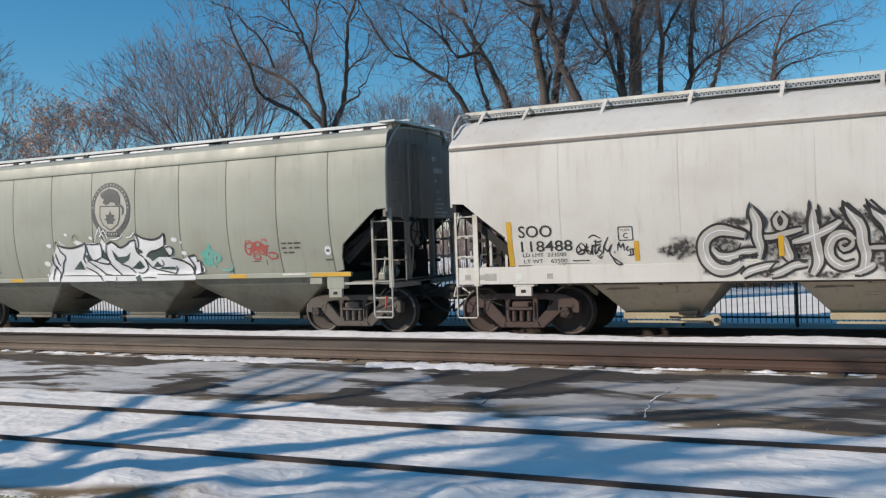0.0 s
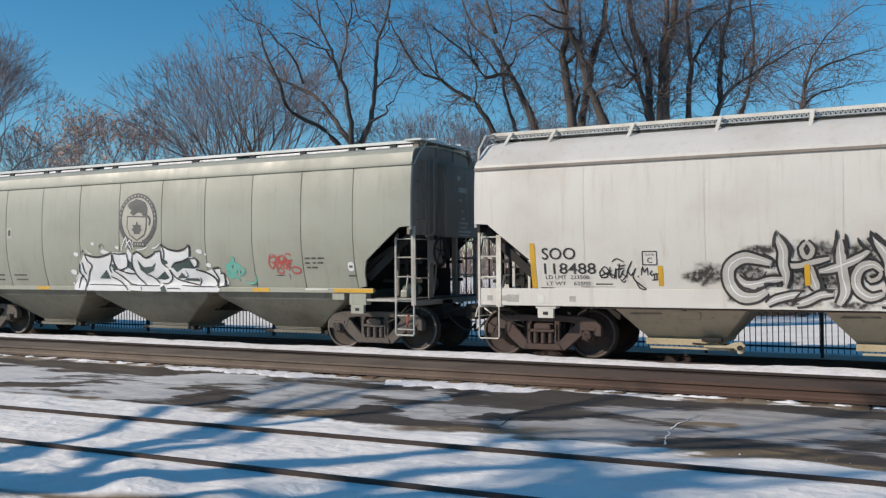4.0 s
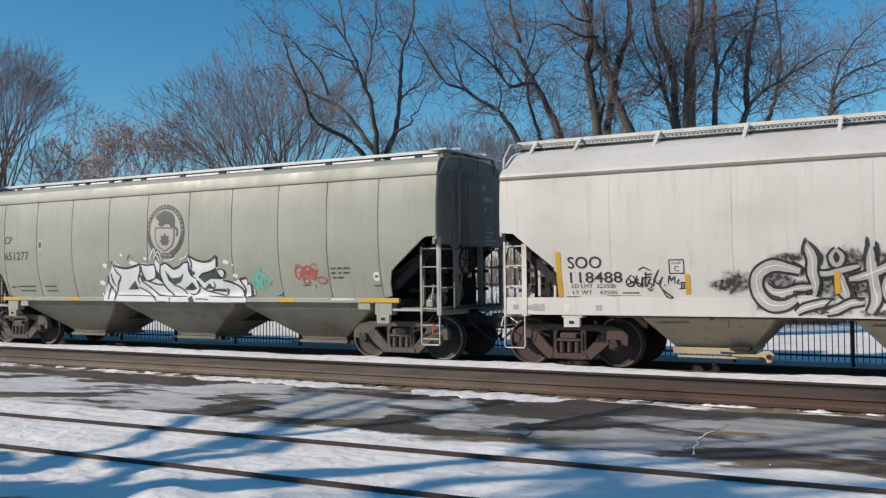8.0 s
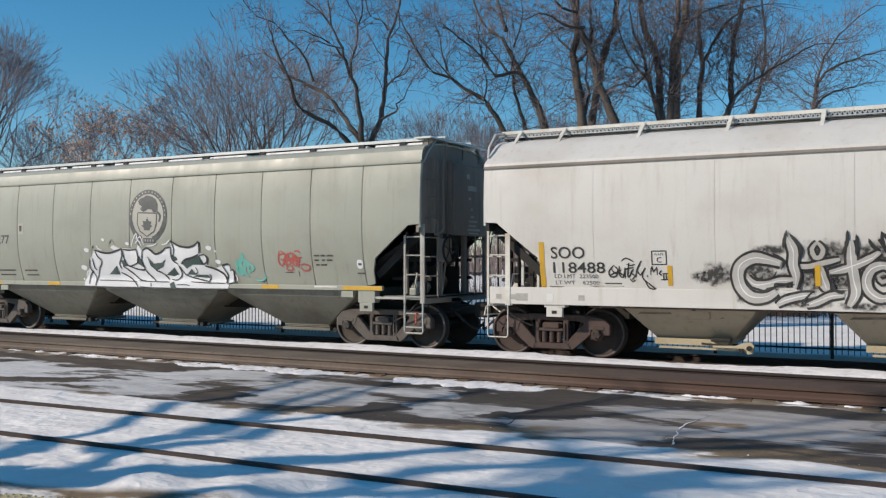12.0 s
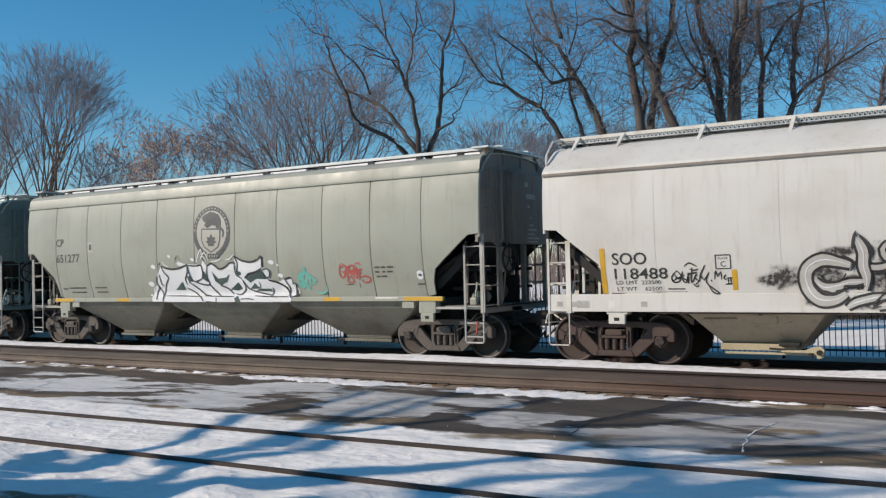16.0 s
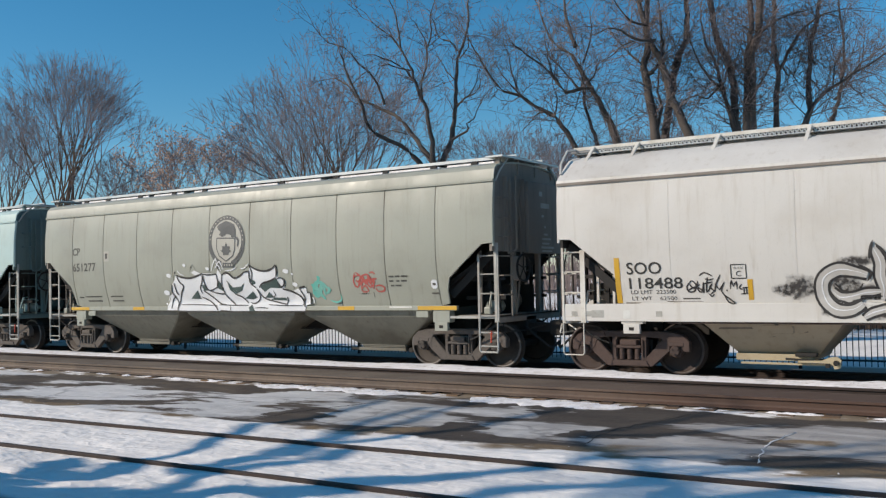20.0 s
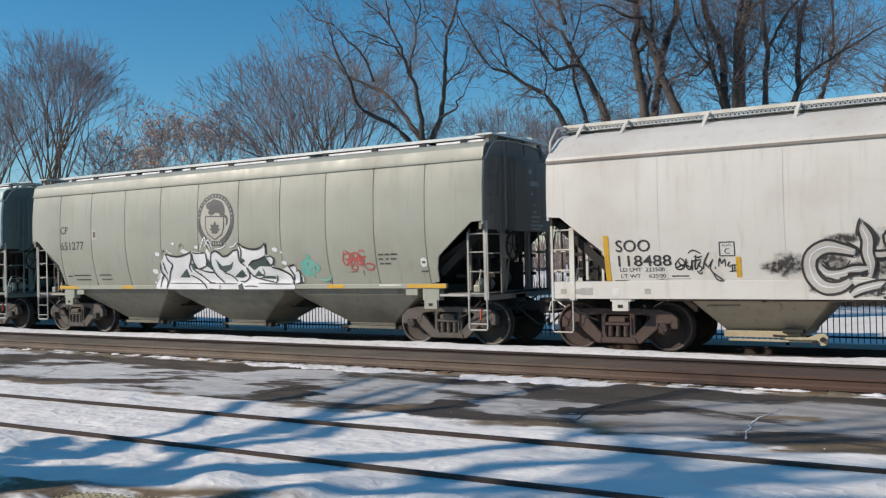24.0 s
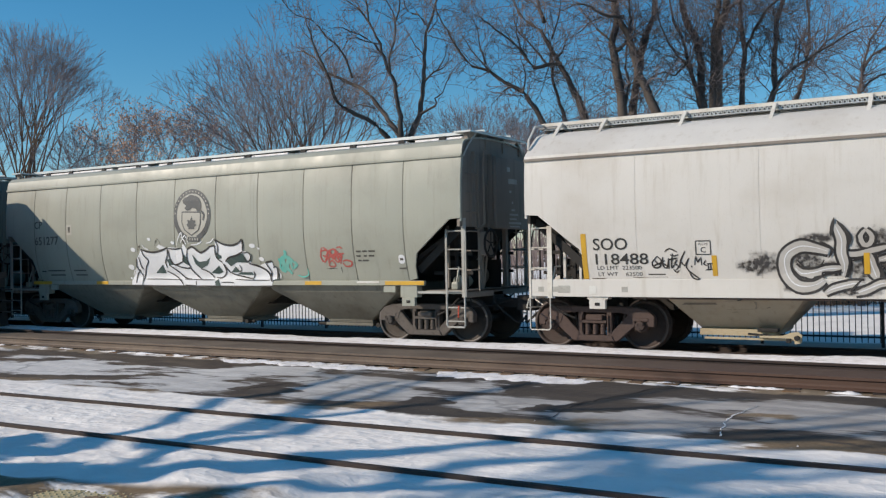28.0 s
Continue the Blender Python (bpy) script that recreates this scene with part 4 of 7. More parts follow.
        # ladder on the end of the car
        for z in (1.55, 1.95, 2.35, 2.75, 3.15, 3.55):
            part("rung", rods([(X(0.06), s * 1.30, z), (X(-0.05), s * 1.30, z), (X(-0.05), s * 0.90, z), (X(0.06), s * 0.90, z)], 0.014, 6), self.end if self.pillow >= 0.006 else self.ladder_paint, lad)
        part("stile", rods([(X(-0.02), s * 0.88, 4.0), (X(-0.02), s * 0.88, 1.1)], 0.02, 6), self.end, lad)

    def brake_wheel(self, X):
        bm = bmesh.new()
        for k in range(20):
            a, b = k * math.tau / 20, (k + 1) * math.tau / 20
            rod(bm, (X(-0.16), -0.62 + 0.28 * math.cos(a), 2.1 + 0.28 * math.sin(a)), (X(-0.16), -0.62 + 0.28 * math.cos(b), 2.1 + 0.28 * math.sin(b)), 0.026, 6)
        wheel = part("brake_wheel", bm, UNDER_DARK, self.car, "black hand brake wheel")
        for k in range(5):
            a = k * math.tau / 5 + 0.3
            part("spoke", rod(bmesh.new(), (X(-0.16), -0.62, 2.1), (X(-0.16), -0.62 + 0.27 * math.cos(a), 2.1 + 0.27 * math.sin(a)), 0.012, 6), UNDER_DARK, wheel)
        part("gear_box", boxed(X(0.05), X(-0.13), -0.80, -0.44, 1.85, 2.35, bevel=0.03), self.end, wheel)

    def bins(self):
        for c, top, bot in self.hoppers:
            bm = bmesh.new()
            a = [bm.verts.new((c + i * top, j * 1.345, 1.27)) for i, j in ((-1, -1), (1, -1), (1, 1), (-1, 1))]
            m = [bm.verts.new((c + i * (top - 0.12), j * 1.28, 1.10)) for i, j in ((-1, -1), (1, -1), (1, 1), (-1, 1))]
            b = [bm.verts.new((c + i * bot, j * 0.62, 0.40)) for i, j in ((-1, -1), (1, -1), (1, 1), (-1, 1))]
            d = [bm.verts.new((c + i * bot, j * 0.62, 0.34)) for i, j in ((-1, -1), (1, -1), (1, 1), (-1, 1))]
            for p, q in ((a, m), (m, b), (b, d)):
                for k in range(4):
                    bm.faces.new((p[k], p[(k + 1) % 4], q[(k + 1) % 4], q[k]))
            bm.faces.new(a)
            bm.faces.new(d[::-1])
            bmesh.ops.recalc_face_normals(bm, faces=bm.faces)
            bmesh.ops.bevel(bm, geom=[e for e in bm.edges if e.calc_length() > 0.3], offset=0.02, segments=2, affect="EDGES")
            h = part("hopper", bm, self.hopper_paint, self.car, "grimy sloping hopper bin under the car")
            if self.gate:
                bm = bmesh.new()
                for x0, x1, z0, z1 in ((-0.95, -0.30, 0.88, 0.93), (-0.18, 0.38, 0.80, 0.815), (-0.20, 0.36, 0.955, 0.97), (0.34, 0.38, 0.815, 0.955), (0.52, 0.62, 0.83, 0.86), (-0.1, 0.05, 0.74, 0.76)):
                    bm.faces.new([bm.verts.new((c + x, -(0.628 + (z - 0.40) * 0.66 / 0.70), z)) for x, z in ((x0, z0), (x1, z0 + 0.01), (x1 - 0.03, z1), (x0 + 0.06, z1 - 0.01))])
                part("grime_smear", bm, GRIME, h, "dark grime smears on the bin's slope")
                bm = boxed(c - bot - 0.04, c + bot - 0.06, -0.76, 0.76, 0.31, 0.43, bevel=0.01)
                gate = part("outlet_gate", bm, GATE_TAN, h, "tan sliding outlet gate under the bin")
                part("gate_track", boxed(c - bot + 0.06, c + bot + 0.34, -0.82, -0.77, 0.245, 0.285, bevel=0.006), GATE_TAN, gate)
                bm = bmesh.new()
                prism(bm, [(c + bot + px_, pz_) for px_, pz_ in ((-0.30, 0.335), (0.10, 0.345), (0.22, 0.40), (0.36, 0.42), (0.42, 0.36), (0.40, 0.22), (0.30, 0.20), (0.27, 0.28), (0.14, 0.30), (-0.30, 0.30))], -0.90, -0.86)
                bmesh.ops.recalc_face_normals(bm, faces=bm.faces)
                part("gate_bracket", bm, GATE_TAN, gate, "tan hooked bracket of the gate")
                part("gate_pinion", rod(bmesh.new(), (c + bot + 0.34, -0.96, 0.31), (c + bot + 0.34, -0.70, 0.31), 0.045, 12), UNDER_DARK, gate)
                part("gate_latch", boxed(c + bot - 0.34, c + bot + 0.02, -0.90, -0.72, 0.40, 0.47, bevel=0.02), UNDER_DARK, gate, "dark latch on the gate")
                part("gate_shaft", rods([(c + bot - 0.5, -0.88, 0.36), (c + bot + 0.36, -0.88, 0.31)], 0.02), UNDER_DARK, gate)
                part("gate_lug", boxed(c + bot + 0.16, c + bot + 0.24, -0.95, -0.90, 0.22, 0.30, bevel=0.01), UNDER_DARK, gate)
            else:
                bm = boxed(c - bot - 0.05, c + bot + 0.05, -0.68, 0.68, 0.28, 0.345, bevel=0.01)
                part("outlet_gate", bm, self.hopper_paint, h)
                part("gate_shaft", rods([(c - bot - 0.35, -0.55, 0.30), (c + bot + 0.35, -0.55, 0.30)], 0.035), UNDER_DARK, h)
                bm = lathe([(0.0, -0.1), (0.055, -0.1), (0.055, 0.1), (0.0, 0.1)], 12)
                part("gate_wheel", bm, UNDER_DARK, h).matrix_basis = pose(c + bot + 0.2, -0.60, 0.31)
        # centre sill and train pipe
        if self.round_board:   # no sill runs between the bins of this kind
            for x0, x1 in ((-HALF + 0.2, -HALF + 2.5), (HALF - 2.5, HALF - 0.2)):
                part("stub_sill", boxed(x0, x1, -0.20, 0.20, 0.72, 1.05, bevel=0.01), UNDER_DARK, self.car)
        else:
            part("centre_sill", boxed(-HALF + 0.2, HALF - 0.2, -0.20, 0.20, 0.72, 1.05, bevel=0.01), UNDER_DARK, self.car)
            part("train_pipe", rods([(-HALF, -0.32, 0.75), (HALF, -0.32, 0.75)], 0.022, 6), UNDER_DARK, self.car)
        if self.round_board:
            pipe = part("side_pipe", rods([(-HALF + 2.1, -1.40, self.sill[0] - 0.02), (HALF - 2.1, -1.40, self.sill[0] - 0.02)], 0.017, 6), TRUCK_BROWN, self.car, "thin dark pipe under the sill")
            for k in range(7):
                part("clamp", boxed(-HALF + 2.3 + k * 1.7, -HALF + 2.36 + k * 1.7, -1.43, -1.37, self.sill[0] - 0.05, self.sill[0] + 0.01, bevel=0.006), UNDER_DARK, pipe)
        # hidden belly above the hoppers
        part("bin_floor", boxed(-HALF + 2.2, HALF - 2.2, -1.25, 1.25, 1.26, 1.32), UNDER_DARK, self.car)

    def trucks(self):
        r = WHEEL_R
        wheel = [(0.0, -0.075), (0.085, -0.075), (0.10, -0.055), (0.12, -0.02), (0.30, 0.01), (r - 0.075, -0.02), (r - 0.055, -0.065), (r - 0.006, -0.068), (r, -0.055), (r + 0.002, 0.03), (r + 0.026, 0.045), (r + 0.024, 0.065), (r - 0.06, 0.068), (r - 0.075, 0.04), (0.28, 0.05), (0.12, 0.05), (0.09, 0.08), (0.0, 0.08)]
        W = F = None
        for e in (-1, 1):
            c = e * TRUCK_X
            for ax in (-AXLE, AXLE):
                for s in (-1, 1):
                    m = pose(c + ax, s * 0.755, r, 0, 0, 0 if s < 0 else 180)
                    if W is None:
                        W = part("wheel", lathe(wheel, 40), self.wheel_paint, self.car, "", True)
                        W.data.set_sharp_from_angle(angle=radians(35))
                        W.matrix_basis = m
                        rim = part("rim", lathe([(r - 0.052, -0.066), (r - 0.050, -0.073), (r - 0.010, -0.074), (r - 0.004, -0.066)], 40), RIM_GREY if self.wheel_paint is WHEEL_GREY else RIM_BROWN, W, "worn paler steel rim", True)
                    else:
                        clone(rim, rim.matrix_basis, clone(W, m))
                part("axle", rod(bmesh.new(), (c + ax, -0.95, r), (c + ax, 0.95, r), 0.085, 14), self.wheel_paint, self.car)
            part("bolster", boxed(c - 0.20, c + 0.20, -1.02, 1.02, 0.48, 0.68, bevel=0.03), self.casting, self.car)
            part("brake_beam", boxed(c - 0.52, c - 0.46, -0.72, 0.72, 0.30, 0.42), UNDER_DARK, self.car)
            part("brake_beam", boxed(c + 0.46, c + 0.52, -0.72, 0.72, 0.30, 0.42), UNDER_DARK, self.car)
            for s in (-1, 1):
                f = self.side_frame() if F is None else clone(F, pose(c, s * 1.0, 0, 0, 0, 0 if s < 0 else 180))
                if F is None:
                    F = f
                    f.matrix_basis = pose(c, s * 1.0, 0)
                else:
                    for k in F.children:
                        clone(k, k.matrix_basis, f)

    def side_frame(self):
        bm = bmesh.new()
        y0, y1 = -0.075, 0.075
        for k in (-1, 1):
            prism(bm, [(k * a, b) for a, b in ((1.18, 0.45), (1.18, 0.64), (1.06, 0.76), (0.86, 0.81), (0.50, 0.83), (0.46, 0.71), (0.64, 0.69), (0.71, 0.50), (0.80, 0.45), (0.81, 0.57), (1.03, 0.57), (1.05, 0.45))], y0, y1)
            prism(bm, [(k * a, b) for a, b in ((0.80, 0.46), (0.73, 0.64), (0.65, 0.66), (0.25, 0.245), (0.32, 0.15), (0.45, 0.16))], y0 + 0.01, y1 - 0.01)
            prism(bm, [(k * a, b) for a, b in ((0.235, 0.25), (0.345, 0.30), (0.345, 0.74), (0.235, 0.74))], y0 + 0.005, y1 - 0.005)
        prism(bm, ((-0.52, 0.83), (-0.48, 0.71), (0.48, 0.71), (0.52, 0.83)), y0, y1)
        prism(bm, ((-0.40, 0.16), (0.40, 0.16), (0.34, 0.275), (-0.34, 0.275)), y0 - 0.01, y1)
        bmesh.ops.recalc_face_normals(bm, faces=bm.faces)
        bmesh.ops.bevel(bm, geom=[e for e in bm.edges if e.calc_length() > 0.03], offset=0.012, segments=2, affect="EDGES")
        f = part("side_frame", bm, self.casting, self.car, "cast truck side frame with spring window")
        for x in (-0.155, 0.0, 0.155):
            prof = [(0.0, 0.28)]
            for k in range(7):
                z = 0.285 + k * 0.032
                prof += [(0.050, z), (0.064, z + 0.010), (0.050, z + 0.022)]
            prof.append((0.0, 0.51))
            part("spring", lathe(prof, 12, "z"), self.casting, f, "", True).matrix_basis = pose(x, -0.03, 0)
        part("spring_seat", boxed(-0.25, 0.25, -0.11, 0.06, 0.505, 0.56, bevel=0.01), self.casting, f)
        part("bolster_end", boxed(-0.17, 0.17, -0.13, 0.05, 0.56, 0.66, bevel=0.02), self.casting, f)
        for k in (-1, 1):
            x = k * AXLE
            cap = lathe([(0.0, -0.15), (0.085, -0.15), (0.095, -0.13), (0.095, -0.05), (0.13, -0.04), (0.13, 0.06), (0.0, 0.06)], 18)
            for j in range(3):
                a = j * math.tau / 3 + 0.5
                rod(cap, (0.055 * math.cos(a), -0.165, 0.055 * math.sin(a)), (0.055 * math.cos(a), -0.14, 0.055 * math.sin(a)), 0.018, 6)
            part("bearing_cap", cap, self.casting, f).matrix_basis = pose(x, 0, WHEEL_R)
            part("brake_shoe", boxed(k * 0.36 - 0.04, k * 0.36 + 0.04, 0.14, 0.26, 0.30, 0.66, bevel=0.015), UNDER_DARK, f)
            part("wear_plate", boxed(k * 0.27 - 0.012, k * 0.27 + 0.012, -0.10, -0.06, 0.34, 0.66), self.casting, f)
            part("bearing_adapter", boxed(x - 0.15, x + 0.15, -0.085, 0.085, 0.55, 0.62, bevel=0.01), self.casting, f)
        return f

    # -- paint on the near side --
    def skin(self, x, z):
        """Where paint lies: it bridges the step at the top of the sill."""
        w = self.half(x, max(z, self.sill[1] + 0.001))
        near = max(0.0, min(1.0, (self.sill[1] + 0.20 - z) / 0.17))
        return w + max(0.0, self.sill[2] - w) * near

    def fill(self, bm, outline, off):
        """A painted area inside an outline, in narrow upright strips."""
        edge = [(x - self.x0, z) for x, z in outline]
        step = 0.02
        x = min(p[0] for p in edge)
        while x < max(p[0] for p in edge):
            cuts = sorted(p[1] + (x + step / 2 - p[0]) / (q[0] - p[0]) * (q[1] - p[1]) for p, q in zip(edge, edge[1:] + edge[:1]) if (p[0] > x + step / 2) != (q[0] > x + step / 2))
            for z0, z1 in zip(cuts[::2], cuts[1::2]):
                n = max(1, int((z1 - z0) / 0.05))
                row = [[bm.verts.new((u, -(self.skin(u, z0 + (z1 - z0) * k / n) + off), z0 + (z1 - z0) * k / n)) for u in (x, x + step)] for k in range(n + 1)]
                for p, q in zip(row, row[1:]):
                    bm.faces.new((p[0], p[1], q[1], q[0]))
            x += step
        return bm

    def ribbon(self, bm, pts, width, off, taper=0.35):
        """A painted stroke that follows the curved side; places in metres along and up."""
        line = smoothed([(x - self.x0, z, 0) for x, z in pts], 0.05)
        n = len(line)
        rows = []
        for k, p in enumerate(line):
            d = line[min(k + 1, n - 1)] - line[max(k - 1, 0)]
            d = d.normalized() if d.length > 1e-6 else Vector((1, 0, 0))
            s = Vector((-d.y, d.x, 0))
            u = k / max(1, n - 1)
            w = width * (1 - taper + taper * min(1.0, 4 * u + 0.05, 4 * (1 - u) + 0.05))
            row = []
            for j in (-1, -0.5, 0, 0.5, 1):
                q = p + s * (j * w / 2)
                row.append(bm.verts.new((q.x, -(self.skin(q.x, q.y) + off), q.y)))
            rows.append(row)
        for a, b in zip(rows, rows[1:]):
            for j in range(4):
                bm.faces.new((a[j], b[j], b[j + 1], a[j + 1]))
        return bm

    def patch(self, bm, x0, x1, z0, z1, off, lean=0.0):
        """A painted or stuck-on upright rectangle, with a little depth."""
        nz = max(2, int((z1 - z0) / 0.06))
        nx = max(2, int((x1 - x0) / 0.2))
        rows = []
        for j in range(nz + 1):
            z = z0 + (z1 - z0) * j / nz
            rows.append([bm.verts.new((x0 + (x1 - x0) * i / nx - self.x0, -(self.half(x0 + (x1 - x0) * i / nx - self.x0, z) + off), z)) for i in range(nx + 1)])
        for a, b in zip(rows, rows[1:]):
            for i in range(nx):
                bm.faces.new((a[i], a[i + 1], b[i + 1], b[i]))
        return bm

    def glyphs(self, text, bold):
        """The outline mesh of some letters, flat at the origin."""
        cu = bpy.data.curves.new("letters", "FONT")
        cu.body = text
        cu.offset = bold
        cu.resolution_u = 3
        tmp = new("letters", cu)
        me = bpy.data.meshes.new_from_object(tmp.evaluated_get(bpy.context.evaluated_depsgraph_get()))
        bpy.data.objects.remove(tmp)
        co = np.array([v.co for v in me.vertices])
        return me, co.min(0), co.max(0)

    def words(self, text, x0, z0, height, width, material, off=0.006, bold=0.0, joined=False):
        """Letters on the side, fitted to a width; each letter a part of its own unless tiny."""
        _, lo, hi = self.glyphs(text, bold)
        sx, sz = width / (hi[0] - lo[0]), height / (hi[1] - lo[1])
        for k, ch in enumerate(text):
            if ch == " " and not joined:
                continue
            me, a, b = self.glyphs(text if joined else ch, bold)
            right = hi[0] if joined else self.glyphs(text[:k + 1], bold)[2][0]
            for v in me.vertices:
                x = x0 + (v.co.x - b[0] + right - lo[0]) * sx - self.x0
                z = z0 + (v.co.y - lo[1]) * sz
                v.co = (x, -(self.half(x, z) + off), z)
            me.materials.append(material)
            ob = new("small_lettering" if joined else "letter", me)
            ob.parent = self.car
            if joined:
                ob["kind"] = "stuff"
                return


def build_cars():
    seams = [-6.20, -4.85, -3.46, -2.08, -0.71, 0.68, 2.02, 3.39, 4.74, 6.08]
    cp_posts = [-6.9, -5.9, -4.5, -3.1, -1.9, -0.5, 0.87, 2.62, 4.09, 5.43, 6.5]
    bins3 = [(-3.95, 1.86, 0.62), (0.0, 1.92, 0.60), (3.95, 1.86, 0.62)]
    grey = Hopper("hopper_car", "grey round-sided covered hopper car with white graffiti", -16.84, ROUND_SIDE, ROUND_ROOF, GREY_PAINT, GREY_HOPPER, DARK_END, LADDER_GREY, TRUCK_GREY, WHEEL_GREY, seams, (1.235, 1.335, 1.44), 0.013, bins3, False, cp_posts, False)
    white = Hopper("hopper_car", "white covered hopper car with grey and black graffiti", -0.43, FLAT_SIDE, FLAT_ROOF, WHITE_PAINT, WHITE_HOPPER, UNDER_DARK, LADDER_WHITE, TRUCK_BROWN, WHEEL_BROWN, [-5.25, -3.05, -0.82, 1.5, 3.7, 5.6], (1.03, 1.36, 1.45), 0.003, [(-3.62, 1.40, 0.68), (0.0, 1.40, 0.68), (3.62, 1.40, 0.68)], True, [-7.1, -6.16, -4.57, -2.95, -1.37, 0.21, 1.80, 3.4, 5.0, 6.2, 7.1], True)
    pale = Hopper("hopper_car", "pale green-white covered hopper car coupled to a grey one", -33.35, ROUND_SIDE, ROUND_ROOF, PALE_PAINT, GREY_HOPPER, TEAL_END, LADDER_GREY, TRUCK_GREY, WHEEL_GREY, seams, (1.235, 1.335, 1.44), 0.013, bins3, False, cp_posts, False)
    paint_grey(grey)
    paint_white(white)
    return grey, white, pale


def marks(car, strokes, width, material, off, name, label="", taper=0.35):
    bm = bmesh.new()
    for s in strokes:
        car.ribbon(bm, s, width, off, taper)
    return part(name, bm, material, car.car, label)


def paint_grey(c):
    # reporting marks
    c.words("CP", -23.02, 2.78, 0.21, 0.34, FADED_LETTER, 0.006, 0.014)
    c.words("651277", -23.02, 2.33, 0.23, 1.02, FADED_LETTER, 0.006, 0.014)
    for x, z, w in ((-22.90, 1.60, 0.20), (-22.62, 1.62, 0.72), (-22.55, 1.50, 0.62), (-21.53, 1.62, 0.50), (-21.48, 1.50, 0.46), (-12.03, 1.98, 0.14), (-11.85, 1.98, 0.12), (-11.69, 1.98, 0.17), (-12.03, 1.88, 0.12), (-11.83, 1.88, 0.08), (-11.70, 1.88, 0.15), (-12.0, 1.78, 0.10), (-11.87, 1.78, 0.16), (-10.95, 1.60, 0.18)):
        part("small_lettering", c.patch(bmesh.new(), x, x + w, z - 0.018, z + 0.018, 0.006), FADED_LETTER, c.car)
    part("stencil_box", c.patch(bmesh.new(), -21.66, -21.44, 2.58, 2.86, 0.005), LOGO_PALE, c.car)
    part("stencil_mark", c.patch(bmesh.new(), -21.60, -21.50, 2.65, 2.80, 0.008), FADED_LETTER, c.car)
    # round white sticker by the end
    marks(c, [[(-10.86, 1.70), (-10.86, 1.80), (-10.86, 1.89)]], 0.15, SPRAY_WHITE, 0.006, "sticker", "small white oval sticker", 0.5)
    part("sticker_mark", c.patch(bmesh.new(), -10.90, -10.82, 1.77, 1.82, 0.009), FADED_LETTER, c.car)
    # reflective strips along the sill
    for x0, x1 in ((-23.32, -22.52), (-20.66, -20.20), (-13.56, -13.08), (-11.35, -10.36)):
        part("reflector", c.patch(bmesh.new(), x0, x1, 1.245, 1.328, 0.004), YELLOW_STRIPE, c.car, "yellow reflective strip")
    part("reflector", c.patch(bmesh.new(), -12.1, -11.5, 1.29, 1.325, 0.004), WHITE_STRIPE, c.car, "pale reflective strip")
    # sketch sheet of the lettering: hundredths across and down, laid on the side
    def P(*pts):
        out = []
        for u, v in pts:
            u, v = u / 100, v / 100
            out.append((-19.675 + 0.7328 * u - 0.0139 * v - 0.01111 * u * u + 0.000116 * u ** 3, 4.016 - 0.0417 * u - 0.4906 * v + 0.000335 * u * u + 0.0062 * u * v))
        return out

    def ink(strokes, width, material, off, name, label="", taper=0.3):
        for k, pts in enumerate(strokes):
            part(name, c.ribbon(bmesh.new(), P(*pts), width, off + 0.0003 * (k % 6), taper), material, c.car, label)

    def area(outline, material, off, name, label=""):
        return part(name, c.fill(bmesh.new(), P(*outline), off), material, c.car, label)

    def ring(cu, cv, ru, rv, lo=0.0, hi=math.tau, n=36):
        return [(cu + ru * math.cos(a), cv - rv * math.sin(a)) for a in np.linspace(lo, hi, n)]

    # oval emblem with a shield and a leaf
    cu, cv = 403, 194
    emblem = area(ring(cu, cv, 92, 130), LOGO_PALE, 0.004, "emblem", "pale oval emblem field")
    for name, width, lo, hi in (("emblem_ring", 0.11, -0.9, math.pi + 0.9), ("emblem_ring", 0.13, math.pi + 0.25, math.pi + 1.25), ("emblem_ring", 0.13, -1.25, -0.25)):
        part(name, c.ribbon(bmesh.new(), P(*ring(cu, cv, 88, 126, lo, hi)), width, 0.008, 0), LOGO_DARK, emblem, "dark ring of the oval emblem")
    bm = bmesh.new()
    for k in range(17):
        (x, z), = P((cu + 88 * math.cos(math.radians(4 + k * 172 / 16)), cv - 126 * math.sin(math.radians(4 + k * 172 / 16))))
        c.patch(bm, x - 0.016, x + 0.016, z - 0.016, z + 0.016, 0.012)
    tagged(part("emblem_bars", bm, LOGO_PALE, emblem), kind="stuff")
    field = [(352, 178), (352, 235), (366, 272), (402, 300), (438, 272), (448, 235), (448, 178)]
    part("shield", c.fill(bmesh.new(), P(*field), 0.009), LOGO_PALE, emblem, "pale shield")
    for p, q in zip(field, field[1:] + field[:1]):
        part("shield_edge", c.ribbon(bmesh.new(), P(p, q), 0.03, 0.011, 0), LOGO_DARK, emblem)
    crest = [(352, 118), (362, 104), (380, 96), (392, 86), (420, 92), (440, 104), (450, 130), (450, 172), (430, 174), (424, 160), (404, 156), (392, 166), (380, 172), (364, 160), (372, 144), (358, 134)]
    tagged(part("emblem_crest", c.fill(bmesh.new(), P(*crest), 0.011), LOGO_DARK, emblem, "dark rounded crest over the shield"), kind="stuff")
    part("emblem_crest", c.ribbon(bmesh.new(), P((450, 170), (466, 190), (462, 222)), 0.06, 0.010), LOGO_DARK, emblem)
    leaf = [(402, 200), (410, 222), (424, 220), (420, 240), (430, 244), (416, 258), (416, 268), (388, 268), (388, 258), (374, 244), (384, 240), (380, 220), (394, 222)]
    part("emblem_leaf", c.fill(bmesh.new(), P(*leaf), 0.013), LOGO_DARK, emblem, "dark leaf")
